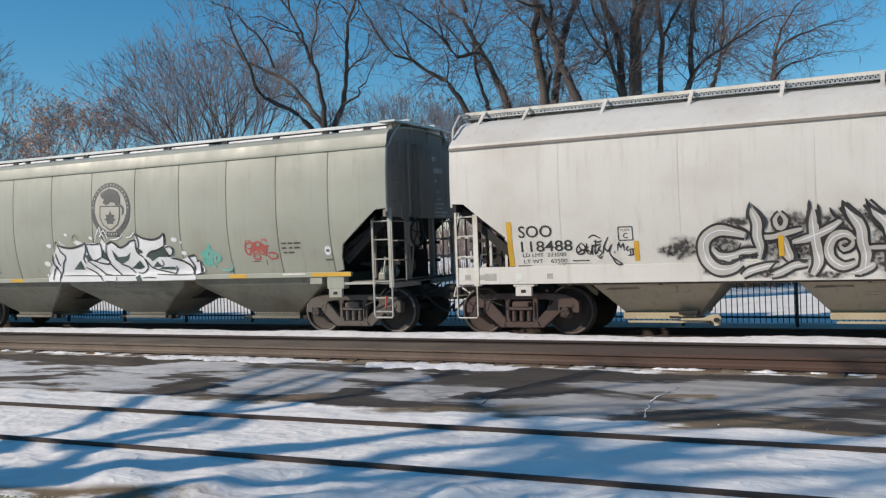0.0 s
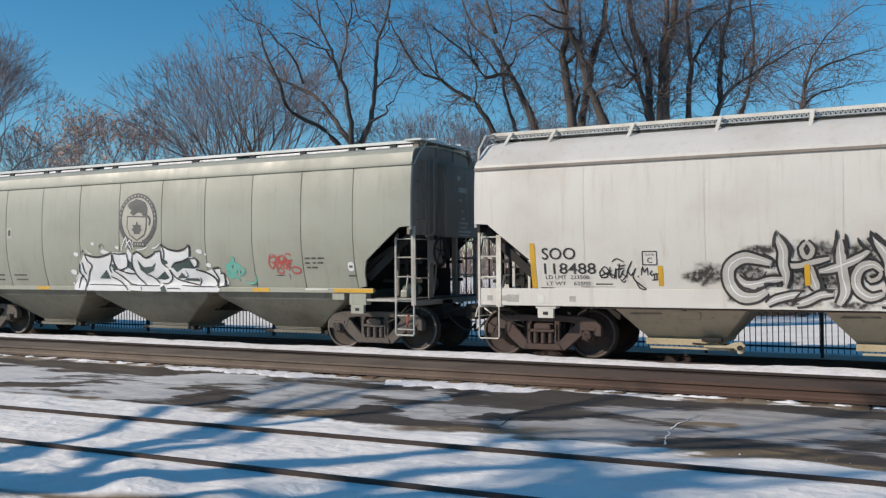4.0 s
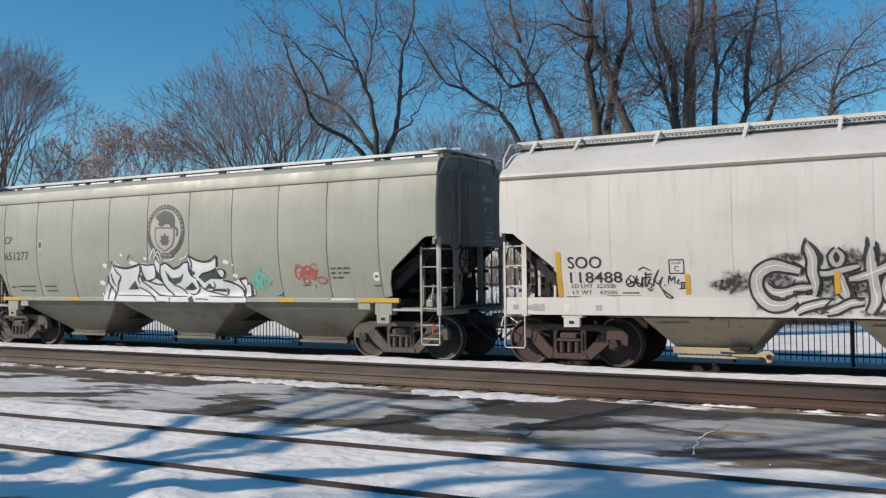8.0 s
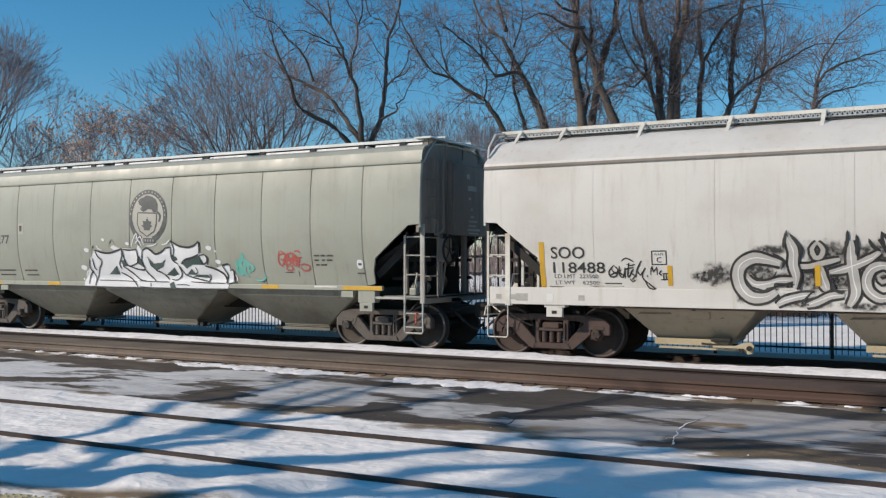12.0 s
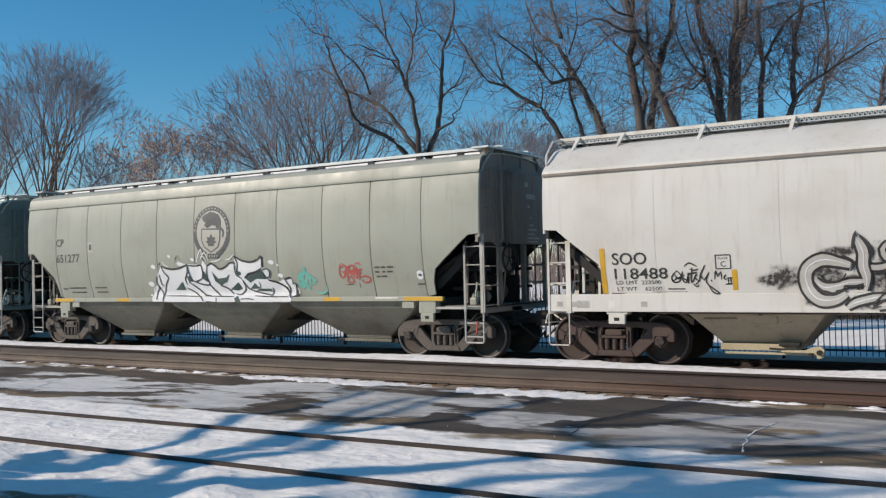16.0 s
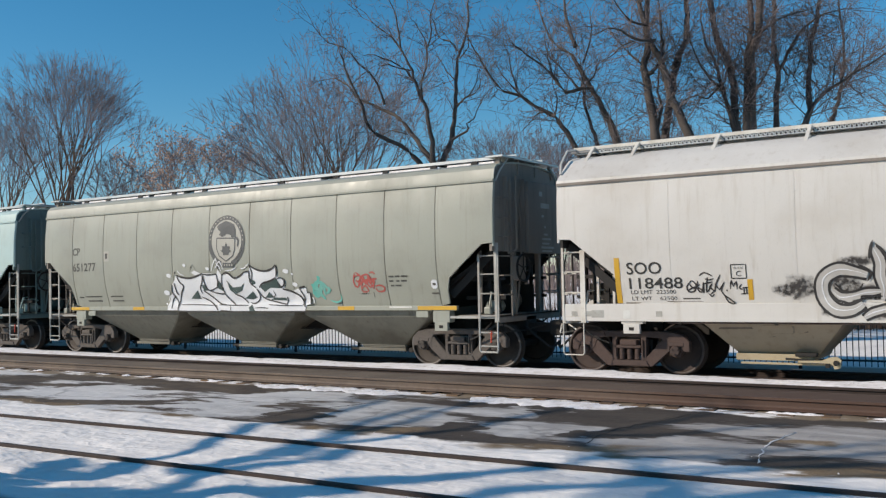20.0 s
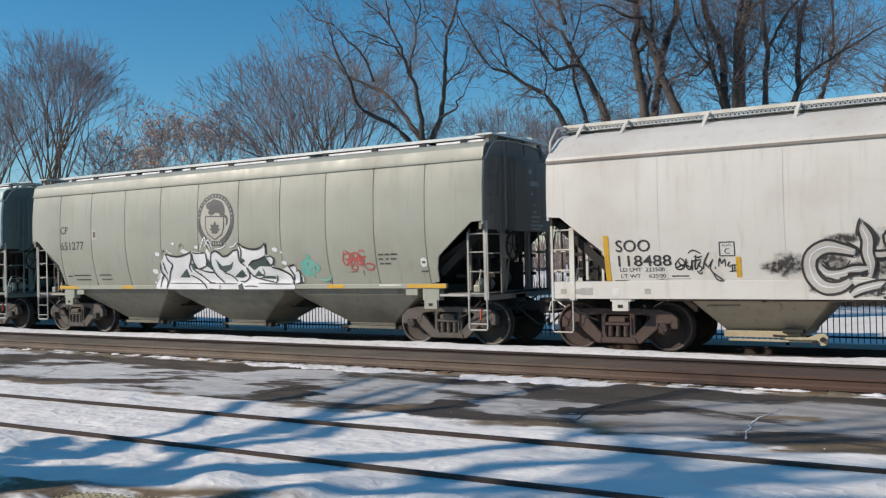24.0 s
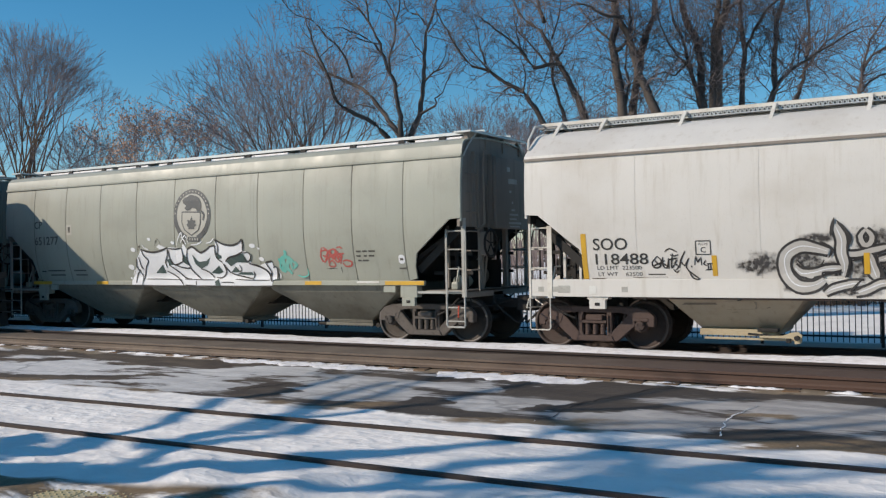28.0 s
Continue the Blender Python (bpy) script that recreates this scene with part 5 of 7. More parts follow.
    part("emblem_plate", c.fill(bmesh.new(), P((384, 308), (446, 308), (446, 334), (384, 334)), 0.008), LOGO_DARK, emblem)
    for k in range(4):
        part("plate_bar", c.ribbon(bmesh.new(), P((394 + k * 13, 326), (394 + k * 13, 315)), 0.035, 0.011, 0), LOGO_PALE, emblem)
    # big white graffiti: a sprayed body, dark gaps and black outlines over it
    area([(66, 545), (82, 505), (98, 470), (104, 425), (118, 404), (133, 372), (165, 385), (205, 388), (245, 376), (275, 364), (345, 368), (354, 344), (372, 372), (400, 358), (440, 386), (475, 372), (492, 356), (520, 352), (523, 319), (560, 341), (610, 349), (650, 332), (663, 316), (668, 380)]
         + [(690, 384), (706, 402), (698, 440), (740, 455), (778, 442), (812, 433), (818, 462), (834, 466), (836, 524), (808, 532), (800, 563), (66, 567)], SPRAY_WHITE, 0.010, "graffiti_body", "white spray-painted graffiti body")
    for gap in ([(194, 502), (238, 456), (249, 502)], [(399, 402), (428, 440), (470, 434), (492, 414), (474, 456), (436, 476), (410, 452)], [(484, 498), (530, 458), (548, 492), (524, 503)], [(590, 494), (618, 462), (640, 492)], [(640, 492), (700, 492), (706, 508), (620, 504)],
                [(572, 436), (600, 414), (664, 392), (690, 442), (628, 440), (594, 462)], [(344, 440), (356, 400), (372, 430), (376, 462)], [(262, 430), (280, 425), (298, 456), (272, 458)], [(500, 545), (520, 530), (534, 566), (506, 566)], [(524, 392), (548, 404), (550, 418), (530, 424)]):
        area(gap, SPRAY_GAP, 0.0165, "graffiti_gap", "dark green-black gap between graffiti letters")
    ink([[(133, 376), (165, 388), (205, 391), (245, 379), (272, 366)], [(376, 374), (400, 360), (420, 373), (442, 390), (475, 376), (492, 358)], [(522, 320), (560, 343), (610, 351), (648, 336), (663, 316)], [(662, 386), (630, 404), (590, 416), (568, 438)], [(692, 446), (740, 460), (785, 490), (802, 540)], [(778, 441), (796, 436), (813, 433)]], 0.048, SPRAY_BLACK, 0.020, "graffiti_edge", "thick black outline")
    ink([[(272, 366), (268, 410), (254, 446), (262, 472)], [(133, 376), (146, 410), (166, 436), (150, 470), (140, 500), (128, 545)], [(254, 490), (290, 510), (320, 535), (338, 562)], [(276, 370), (310, 373), (346, 368)], [(346, 368), (351, 410), (344, 440)], [(276, 376), (280, 420), (300, 456), (344, 440)]], 0.033, SPRAY_BLACK, 0.022, "graffiti_line")
    ink([[(270, 456), (310, 490), (350, 525), (382, 531)], [(300, 456), (340, 470), (380, 471), (370, 430), (376, 374)], [(492, 358), (520, 352)], [(520, 352), (520, 390), (526, 420), (552, 440)], [(380, 470), (400, 500), (432, 531)], [(436, 476), (470, 490), (500, 522)], [(522, 320), (535, 360), (530, 400)], [(664, 318), (667, 352), (664, 384)]], 0.033, SPRAY_BLACK, 0.0235, "graffiti_line")
    ink([[(560, 450), (575, 480), (602, 502), (704, 527)], [(708, 488), (712, 506), (704, 527)], [(554, 446), (566, 490), (540, 522), (512, 520)], [(778, 441), (802, 492), (792, 531)], [(816, 468), (834, 464), (832, 525)], [(116, 418), (124, 468), (134, 482)], [(104, 426), (100, 470), (116, 492)], [(112, 490), (96, 512), (90, 555)], [(106, 486), (126, 522), (122, 564)], [(668, 392), (690, 386), (704, 404), (698, 428), (680, 436), (668, 416)]], 0.032, SPRAY_BLACK, 0.022, "graffiti_line")
    ink([[(140, 534), (230, 533), (332, 536)], [(344, 532), (420, 534), (500, 534)], [(536, 548), (570, 546), (604, 549)], [(640, 454), (648, 478), (634, 490)], [(404, 540), (404, 562)], [(610, 530), (700, 534), (790, 534)]], 0.022, SPRAY_BLACK, 0.020, "graffiti_line")
    ink([[(66, 567), (200, 569), (330, 567)], [(350, 563), (430, 568), (502, 566)], [(530, 567), (660, 567), (802, 564)]], 0.030, SPRAY_BLACK, 0.021, "graffiti_line")
    ink([[(112, 392), (124, 362), (132, 344)], [(206, 384), (204, 352), (224, 320), (238, 350)], [(330, 362), (344, 312), (362, 348), (384, 352)], [(444, 394), (466, 400), (472, 360)], [(662, 312), (668, 330), (664, 350)], [(808, 432), (814, 445), (812, 466)]], 0.060, SPRAY_HAZE, 0.007, "graffiti_flick", "thin black overspray", 0.8)
    ink([[(140, 352), (150, 368), (172, 378)], [(318, 356), (330, 318), (346, 286), (352, 318), (366, 300), (384, 344)], [(340, 340), (356, 320), (372, 352)], [(396, 350), (430, 346), (456, 330)], [(476, 340), (500, 334), (516, 312)], [(74, 516), (84, 490), (104, 482)], [(72, 542), (84, 530), (92, 540)], [(840, 488), (848, 505), (846, 522)]], 0.030, SPRAY_WHITE, 0.0125, "graffiti_flare", "", 0.6)
    area([(214, 362), (228, 350), (262, 366), (232, 377)], SPRAY_WHITE, 0.0125, "graffiti_flare")
    for u, v, r in ((175, 323, 0.11), (88, 379, 0.16), (68, 471, 0.20), (296, 340, 0.12), (712, 352, 0.17), (744, 366, 0.07), (755, 422, 0.16), (60, 530, 0.06)):
        ink([[(u, v + r * 65), (u + 2, v), (u + 3, v - r * 65)]], r, SPRAY_WHITE, 0.009, "graffiti_blot", "", 0.75)
    # small tags
    ink([[(852, 460), (862, 420), (880, 408), (888, 385), (878, 380)], [(845, 420), (870, 450), (855, 475)], [(870, 410), (885, 470), (905, 420), (915, 480)], [(850, 440), (890, 410), (930, 440)], [(860, 480), (880, 465), (910, 500)], [(925, 435), (940, 450), (920, 470)], [(848, 460), (872, 486), (892, 440), (900, 408)]], 0.078, SPRAY_TEAL, 0.006, "tag", "small teal spray-painted tag", 0.5)
    ink([[(935, 505), (970, 516), (994, 500), (990, 470)]], 0.035, SPRAY_TEAL, 0.006, "tag", "small teal spray-painted tag", 0.7)
    ink([[(1080, 360), (1072, 410), (1090, 436), (1110, 380), (1086, 358)], [(1095, 410), (1120, 380), (1110, 440)], [(1116, 376), (1150, 370), (1144, 426)], [(1128, 412), (1160, 400)], [(1156, 370), (1160, 420), (1180, 392), (1174, 446)], [(1110, 446), (1130, 426), (1146, 455), (1120, 460), (1110, 446)], [(1158, 360), (1176, 356), (1188, 366)], [(1184, 432), (1206, 425), (1232, 436), (1226, 456), (1198, 458), (1186, 440)], [(1148, 396), (1196, 390)], [(1078, 380), (1104, 372), (1130, 400), (1168, 380)], [(1092, 434), (1128, 404), (1160, 436), (1186, 404)], [(1124, 374), (1136, 420), (1156, 388), (1166, 430)], [(1084, 400), (1110, 412), (1140, 396)]], 0.040, SPRAY_RED, 0.006, "tag", "small red spray-painted tag", 0.4)
    ink([[(1098, 456), (1125, 457), (1150, 456)], [(1088, 470), (1124, 471), (1162, 470)], [(1170, 450), (1174, 476), (1175, 505)]], 0.020, SPRAY_HAZE, 0.006, "tag_line", "", 0.5)


def paint_white(c):
    c.words("SOO", -6.53, 1.905, 0.225, 0.67, BLACK_LETTER, 0.006, 0.009)
    c.words("118488", -6.50, 1.635, 0.205, 1.02, BLACK_LETTER, 0.006, 0.009)
    c.words("LD LMT  223500", -6.48, 1.54, 0.072, 0.86, FADED_LETTER, joined=True)
    c.words("LT WT    62500", -6.47, 1.42, 0.072, 0.86, FADED_LETTER, joined=True)
    part("small_lettering", c.patch(bmesh.new(), -5.50, -5.18, 1.435, 1.46, 0.005), FADED_LETTER, c.car)
    # plate box
    bm = bmesh.new()
    sq = [(-4.60, 1.80), (-4.34, 1.80), (-4.34, 2.04), (-4.60, 2.04), (-4.60, 1.80)]
    for p, q in zip(sq, sq[1:]):
        c.ribbon(bm, [p, q], 0.018, 0.006, 0)
    part("plate_outline", bm, BLACK_LETTER, c.car)
    c.words("PLATE", -4.55, 1.965, 0.035, 0.16, FADED_LETTER, joined=True)
    c.words("C", -4.515, 1.835, 0.095, 0.09, BLACK_LETTER)
    for x0, x1, z0, z1 in ((-6.77, -6.665, 1.37, 2.22), (-4.33, -4.24, 1.37, 1.78)):
        part("reflector", c.patch(bmesh.new(), x0, x1, z0, z1, 0.005), YELLOW_STRIPE, c.car, "upright yellow reflective strip")
    part("reflector", c.patch(bmesh.new(), -1.87, -1.78, 1.44, 1.79, 0.024), YELLOW_STRIPE, c.car, "yellow reflective strip between graffiti letters")
    part("sticker", c.patch(bmesh.new(), -6.66, -6.52, 1.08, 1.24, 0.004), WHITE_STRIPE, c.car)
    part("label_box", c.patch(bmesh.new(), -7.30, -7.05, 1.10, 1.24, 0.004), LADDER_GREY, c.car)
    # thin black tag; hundredths across and down a sketch sheet
    def P(*pts):
        return [(-6.940 + 0.38975 * u / 100 - 0.0138 * v / 100 - 3.4e-7 * u * u, 2.482 - 0.0183 * u / 100 - 0.3609 * v / 100 + 3.26e-7 * u * v) for u, v in pts]

    tag = [P((440, 180), (415, 212), (425, 240), (455, 234), (462, 200), (440, 180)), P((470, 182), (470, 226), (490, 240), (500, 190)), P((500, 188), (500, 246)), P((520, 162), (515, 240), (542, 200)), P((495, 198), (545, 186)), P((545, 195), (530, 215), (552, 230), (535, 250)), P((586, 148), (562, 200), (556, 238)), P((560, 195), (580, 226), (602, 190)), P((430, 200), (450, 222), (480, 200)), P((416, 236), (460, 214), (500, 236))]
    tail = [P((606, 184), (590, 235), (620, 266), (660, 296), (626, 290), (600, 250)), P((480, 156), (505, 138), (546, 156)), P((616, 224), (618, 234)), P((634, 222), (640, 175), (650, 206), (666, 180), (669, 222)), P((692, 195), (680, 214), (696, 222)), P((694, 214), (726, 211)), P((703, 214), (703, 243)), P((716, 214), (716, 243)), P((688, 246), (724, 242)), P((524, 246), (540, 262), (552, 250)), P((508, 170), (530, 176), (552, 168))]
    for k, strokes in enumerate((tag, tail)):
        marks(c, strokes, 0.030 if k == 0 else 0.026, SPRAY_BLACK, 0.006, "tag", "thin black spray-painted tag", 0.5)
    # large grey graffiti with black outlines, on a sketch sheet of its own
    rng = random.Random(11)

    def P(*pts):
        return [(-3.890 + 0.34937 * u / 100 - 0.012 * v / 100 - 2.85e-7 * u * u, 2.734 - 0.01966 * u / 100 - 0.35093 * v / 100 + 3.0e-7 * u * v) for u, v in pts]

    # soft overspray behind the letters: across, down, half sizes
    for u, v, a, b in ((660, 190, 150, 90), (670, 315, 150, 85), (400, 180, 110, 40), (920, 175, 120, 85), (1160, 300, 110, 170), (760, 335, 90, 70), (590, 446, 150, 28), (860, 446, 150, 28), (350, 292, 90, 60), (970, 300, 60, 50), (255, 428, 30, 40), (140, 312, 105, 74), (60, 326, 60, 40), (485, 340, 55, 75), (1090, 150, 90, 70)):
        (x0, z0), (x1, z1) = P((u - a, v + b), (u + a, v - b))
        part("overspray", c.patch(bmesh.new(), x0, x1, z0, z1, 0.0045 + 0.0002 * rng.randint(0, 9)), SPRAY_HAZE, c.car, "soft black overspray behind the letters")
    curl = [(P((452, 246), (395, 232), (318, 222), (256, 258), (238, 310), (254, 372), (310, 420), (380, 418), (432, 386)), 0.185), (P((286, 318), (322, 352), (384, 352), (440, 334), (512, 322)), 0.115), (P((380, 372), (352, 366), (330, 350)), 0.07)]
    stems = [(P((480, 112), (512, 180), (512, 250), (532, 312), (524, 366)), 0.15), (P((640, 252), (652, 306), (682, 372)), 0.16), (P((790, 118), (796, 170), (802, 240), (816, 312), (822, 384), (792, 446)), 0.155), (P((946, 92), (1008, 160), (1040, 216), (1046, 280), (1066, 344), (1052, 404), (1026, 440)), 0.16)]
    bars = [(P((436, 456), (476, 428), (560, 404), (622, 396)), 0.11), (P((496, 252), (580, 256), (640, 240), (742, 212)), 0.085), (P((580, 452), (640, 430), (700, 398), (768, 392)), 0.11), (P((690, 280), (752, 266), (822, 240), (900, 196), (936, 168)), 0.12), (P((1002, 434), (1050, 420), (1112, 388)), 0.12), (P((1080, 306), (1130, 304), (1180, 302)), 0.07)]
    small = [(P((1004, 268), (962, 236), (902, 252), (874, 310), (890, 368), (950, 402), (1016, 382)), 0.145), (P((1000, 270), (990, 300), (950, 318), (932, 296)), 0.07), (P((628, 132), (602, 166), (618, 208), (646, 204), (658, 168), (628, 132)), 0.075), (P((1068, 76), (1120, 132), (1176, 190), (1200, 300), (1190, 430)), 0.15)]
    rest = [([(0.10, 2.22), (0.26, 1.90), (0.30, 1.56), (0.26, 1.18)], 0.18), ([(0.46, 1.70), (0.70, 1.90), (0.92, 1.70), (0.80, 1.40), (0.56, 1.22)], 0.17), ([(1.10, 2.10), (1.16, 1.70), (1.10, 1.20)], 0.18)]
    for k, (pts, w) in enumerate(curl + stems + bars + small + rest):
        g = part("graffiti_stroke", c.ribbon(bmesh.new(), pts, w, 0.014 + 0.0004 * (k % 6), 0.5), SPRAY_GREY, c.car, "grey spray-painted graffiti stroke")
        part("outline", c.ribbon(bmesh.new(), pts, w + 0.085, 0.008 + 0.0003 * (k % 6), 0.3), SPRAY_BLACK, g, "black outline")
        if w > 0.10:
            part("highlight", c.ribbon(bmesh.new(), [(x + rng.uniform(-0.02, 0.02), z + rng.uniform(-0.012, 0.02)) for x, z in pts], 0.020, 0.019 + 0.0003 * (k % 5), 0.9), SPRAY_WHITE, g, "thin white highlight")
    spikes = [P((462, 170), (468, 120), (478, 78)), P((488, 92), (524, 130), (552, 170), (550, 215)), P((752, 190), (774, 130), (774, 66)), P((820, 190), (826, 130), (818, 86)), P((880, 104), (898, 140), (942, 164)), P((940, 66), (976, 104), (1062, 166)), P((1058, 56), (1084, 92), (1160, 140)), P((940, 70), (956, 140), (990, 196)), P((410, 196), (440, 214), (470, 236), (452, 276)), P((1062, 60), (1096, 160), (1140, 220))]
    for pts in spikes:
        part("graffiti_spike", c.ribbon(bmesh.new(), pts, 0.055, 0.0195, 0.85), SPRAY_BLACK, c.car)
    lines = [P((300, 288), (346, 330), (410, 318), (430, 286)), P((430, 376), (422, 350), (520, 348)), P((546, 170), (540, 240), (552, 300), (532, 372)), P((560, 288), (600, 280), (640, 256)), P((700, 300), (720, 370), (760, 384)), P((612, 378), (560, 440), (596, 446))]
    for pts in lines:
        part("graffiti_line", c.ribbon(bmesh.new(), pts, 0.034, 0.021, 0.5), SPRAY_BLACK, c.car)
    # grime along the top of the sill
    x = -6.6
    while x < 6.5:
        w = rng.uniform(0.15, 0.7)
        part("grime_line", c.patch(bmesh.new(), x, x + w, c.sill[1] + 0.004, c.sill[1] + rng.uniform(0.02, 0.05), 0.007), GRIME, c.car)
        x += w + rng.uniform(0.02, 0.35)
    for x in (-7.72, -7.42, -6.02):
        part("label_box", c.patch(bmesh.new(), x, x + 0.12, 1.12, 1.22, 0.004), LADDER_GREY, c.car)


# ---- trees ----


class Tree:
    """Limbs are tapered tubes along given lines; branches, twigs and shoots then grow from them."""

    def __init__(self, seed, tip=0.005, wander=0.24, lift=0.05, spread=(0.3, 0.95)):
        self.rng = random.Random(seed)
        self.wood, self.fine = ([], []), ([], [])
        self.ends, self.tip, self.lines = [], tip, []
        self.wander, self.lift, self.spread = wander, lift, spread
        self.per = (0.0, 5.4, 4.4, 1.5)   # side shoots to the metre, from the finest order up

    def tube(self, pts, radii):
        V, F = self.wood
        n = 9 if radii[0] > 0.09 else 6
        base = len(V)
        for k, p in enumerate(pts):
            d = pts[min(k + 1, len(pts) - 1)] - pts[max(k - 1, 0)]
            a = d.orthogonal().normalized()
            b = d.cross(a).normalized()
            for j in range(n):
                t = j * math.tau / n
                V.append(p + (a * math.cos(t) + b * math.sin(t)) * radii[k])
        for k in range(len(pts) - 1):
            for j in range(n):
                j2 = (j + 1) % n
                F.append((base + k * n + j, base + k * n + j2, base + (k + 1) * n + j2, base + (k + 1) * n + j))

    def limb(self, pts, r0, r1, bare=0.12):
        """A knotty limb along given points; shoots may start past its bare foot."""
        line = smoothed(pts, 0.22)
        w = 0.03
        line = [line[0]] + [p + Vector([self.rng.uniform(-w, w) for _ in range(3)]) for p in line[1:]]
        n = len(line)
        radii = [(r0 + (r1 - r0) * (k / (n - 1)) ** 0.8) * self.rng.uniform(0.9, 1.12) for k in range(n)]
        self.tube(line, radii)
        self.lines.append((line, radii, bare))

    def thin(self, pts, r0, r1):
        """A three-sided tapering twig through the points, ending in a tip."""
        V, F = self.fine
        d = pts[-1] - pts[0]
        u = d.orthogonal().normalized()
        w = d.cross(u).normalized()
        u2, u3 = u * -0.5 + w * 0.87, u * -0.5 - w * 0.87
        b, n = len(V), len(pts) - 1
        for k in range(n):
            r = r0 + (r1 - r0) * k / n
            p = pts[k]
            V += [p + u * r, p + u2 * r, p + u3 * r]
        V.append(pts[-1])
        for k in range(n - 1):
            i = b + 3 * k
            F += [(i, i + 1, i + 4, i + 3), (i + 1, i + 2, i + 5, i + 4), (i + 2, i, i + 3, i + 5)]
        i = b + 3 * (n - 1)
        F += [(i, i + 1, i + 3), (i + 1, i + 2, i + 3), (i + 2, i, i + 3)]

    def shoot(self, p, d, length, r, order, first=0.15):
        """A wandering branch with finer ones along it."""
        g, w = self.rng.gauss, self.wander
        n = 2 if order == 0 else max(3, int(length / (0.28 if order == 1 else 0.36)))
        step = length / n
        pts = [p]
        for k in range(n):
            d = (d + Vector((g(0, w), g(0, w), g(0, w) + self.lift))).normalized()
            p = p + d * step
            pts.append(p)
        if r > 0.03:
            self.tube(pts, [r + (self.tip - r) * (k / n) ** 0.8 for k in range(n + 1)])
        else:
            self.thin(pts, r, self.tip * 0.8)
        if not order:
            self.ends.append(p)
            return
        count = int(length * self.per[order] + self.rng.random())
        for _ in range(count):
            f = self.rng.uniform(first, 0.98)
            k = min(n - 1, int(f * n))
            self.side(pts[k].lerp(pts[k + 1], f * n - k), pts[k + 1] - pts[k], length * self.rng.uniform(0.3, 0.62) * (1.2 - 0.55 * f), max(self.tip, (r + (self.tip - r) * f) * 0.62), order - 1)

    def side(self, p, along, length, r, order):
        along = along.normalized()
        o = along.orthogonal().normalized()
        o.rotate(Matrix.Rotation(self.rng.uniform(0, math.tau), 3, along))
        self.shoot(p, (along * self.rng.uniform(*self.spread) + o * 0.8).normalized(), length, r, order)

    def sprout(self, per, length, order=2):
        """Branches off every limb drawn so far, and a spray at its end."""
        for line, radii, bare in self.lines:
            n = len(line)
            run = sum((q - p).length for p, q in zip(line, line[1:])) * (1 - bare)
            for _ in range(int(run * per)):
                k = self.rng.randint(int(n * bare), n - 2)
                size = length * self.rng.uniform(0.35, 1.1) * (1.1 - 0.4 * k / n)
                self.side(line[k], line[k + 1] - line[k], size, min(radii[k] * 0.55, 0.006 + 0.009 * size), order)
            if radii[-1] < 0.07:
                for _ in range(2):
                    d = line[-1] - line[-3] + Vector([self.rng.gauss(0, 0.12) for _ in range(3)])
                    self.shoot(line[-1], d.normalized(), length * 0.9, radii[-1] * 0.8, order)

    def finish(self, label, place, turn=31.0, bark=None, twig=None, leaves=0):
        t = thing("tree", label, "tree", place, "bare winter trees")
        t.rotation_euler.z = radians(turn)
        raw("trunk", [tuple(v) for v in self.wood[0]], self.wood[1], bark or BARK, t, "", True)
        raw("crown", [tuple(v) for v in self.fine[0]], self.fine[1], twig or TWIG, t, "fine bare twigs")
        if leaves:
            V, F = [], []
            for _ in range(leaves):
                p = self.rng.choice(self.ends) + Vector([self.rng.uniform(-0.12, 0.12) for _ in range(3)])
                a = Vector([self.rng.uniform(-1, 1) for _ in range(3)]).normalized()
                b = a.orthogonal().normalized()
                s = self.rng.uniform(0.03, 0.07)
                k = len(V)
                V += [tuple(p - a * s), tuple(p + b * s * 0.6), tuple(p + a * s), tuple(p - b * s * 0.6)]
                F.append((k, k + 1, k + 2, k + 3))
            raw("dry_leaves", V, F, DRY_LEAF, t, "clinging dry orange-brown leaves")
        return t


YAW = radians(31)


def seen_place(u, d):
    """The place u metres across and d metres ahead of the platform."""
    return (u * math.cos(YAW) - d * math.sin(YAW), u * math.sin(YAW) + d * math.cos(YAW), GROUND_FAR - 0.05)


def limbs_of(t, u0, limbs):
    """Each limb: first and last radius, then places across and up; its depth wanders."""
    for r0, r1, *pts in limbs:
        r0, r1 = r0 * 0.84, r1 * 0.8
        lean = 0.0 if pts[0][1] < 1 else t.rng.uniform(-0.22, 0.22)
        t.limb([Vector((u - u0, lean * k, z + 0.2)) for k, (u, z) in enumerate(pts)], r0, r1, 0.75 if pts[0][1] < 1 else 0.1)


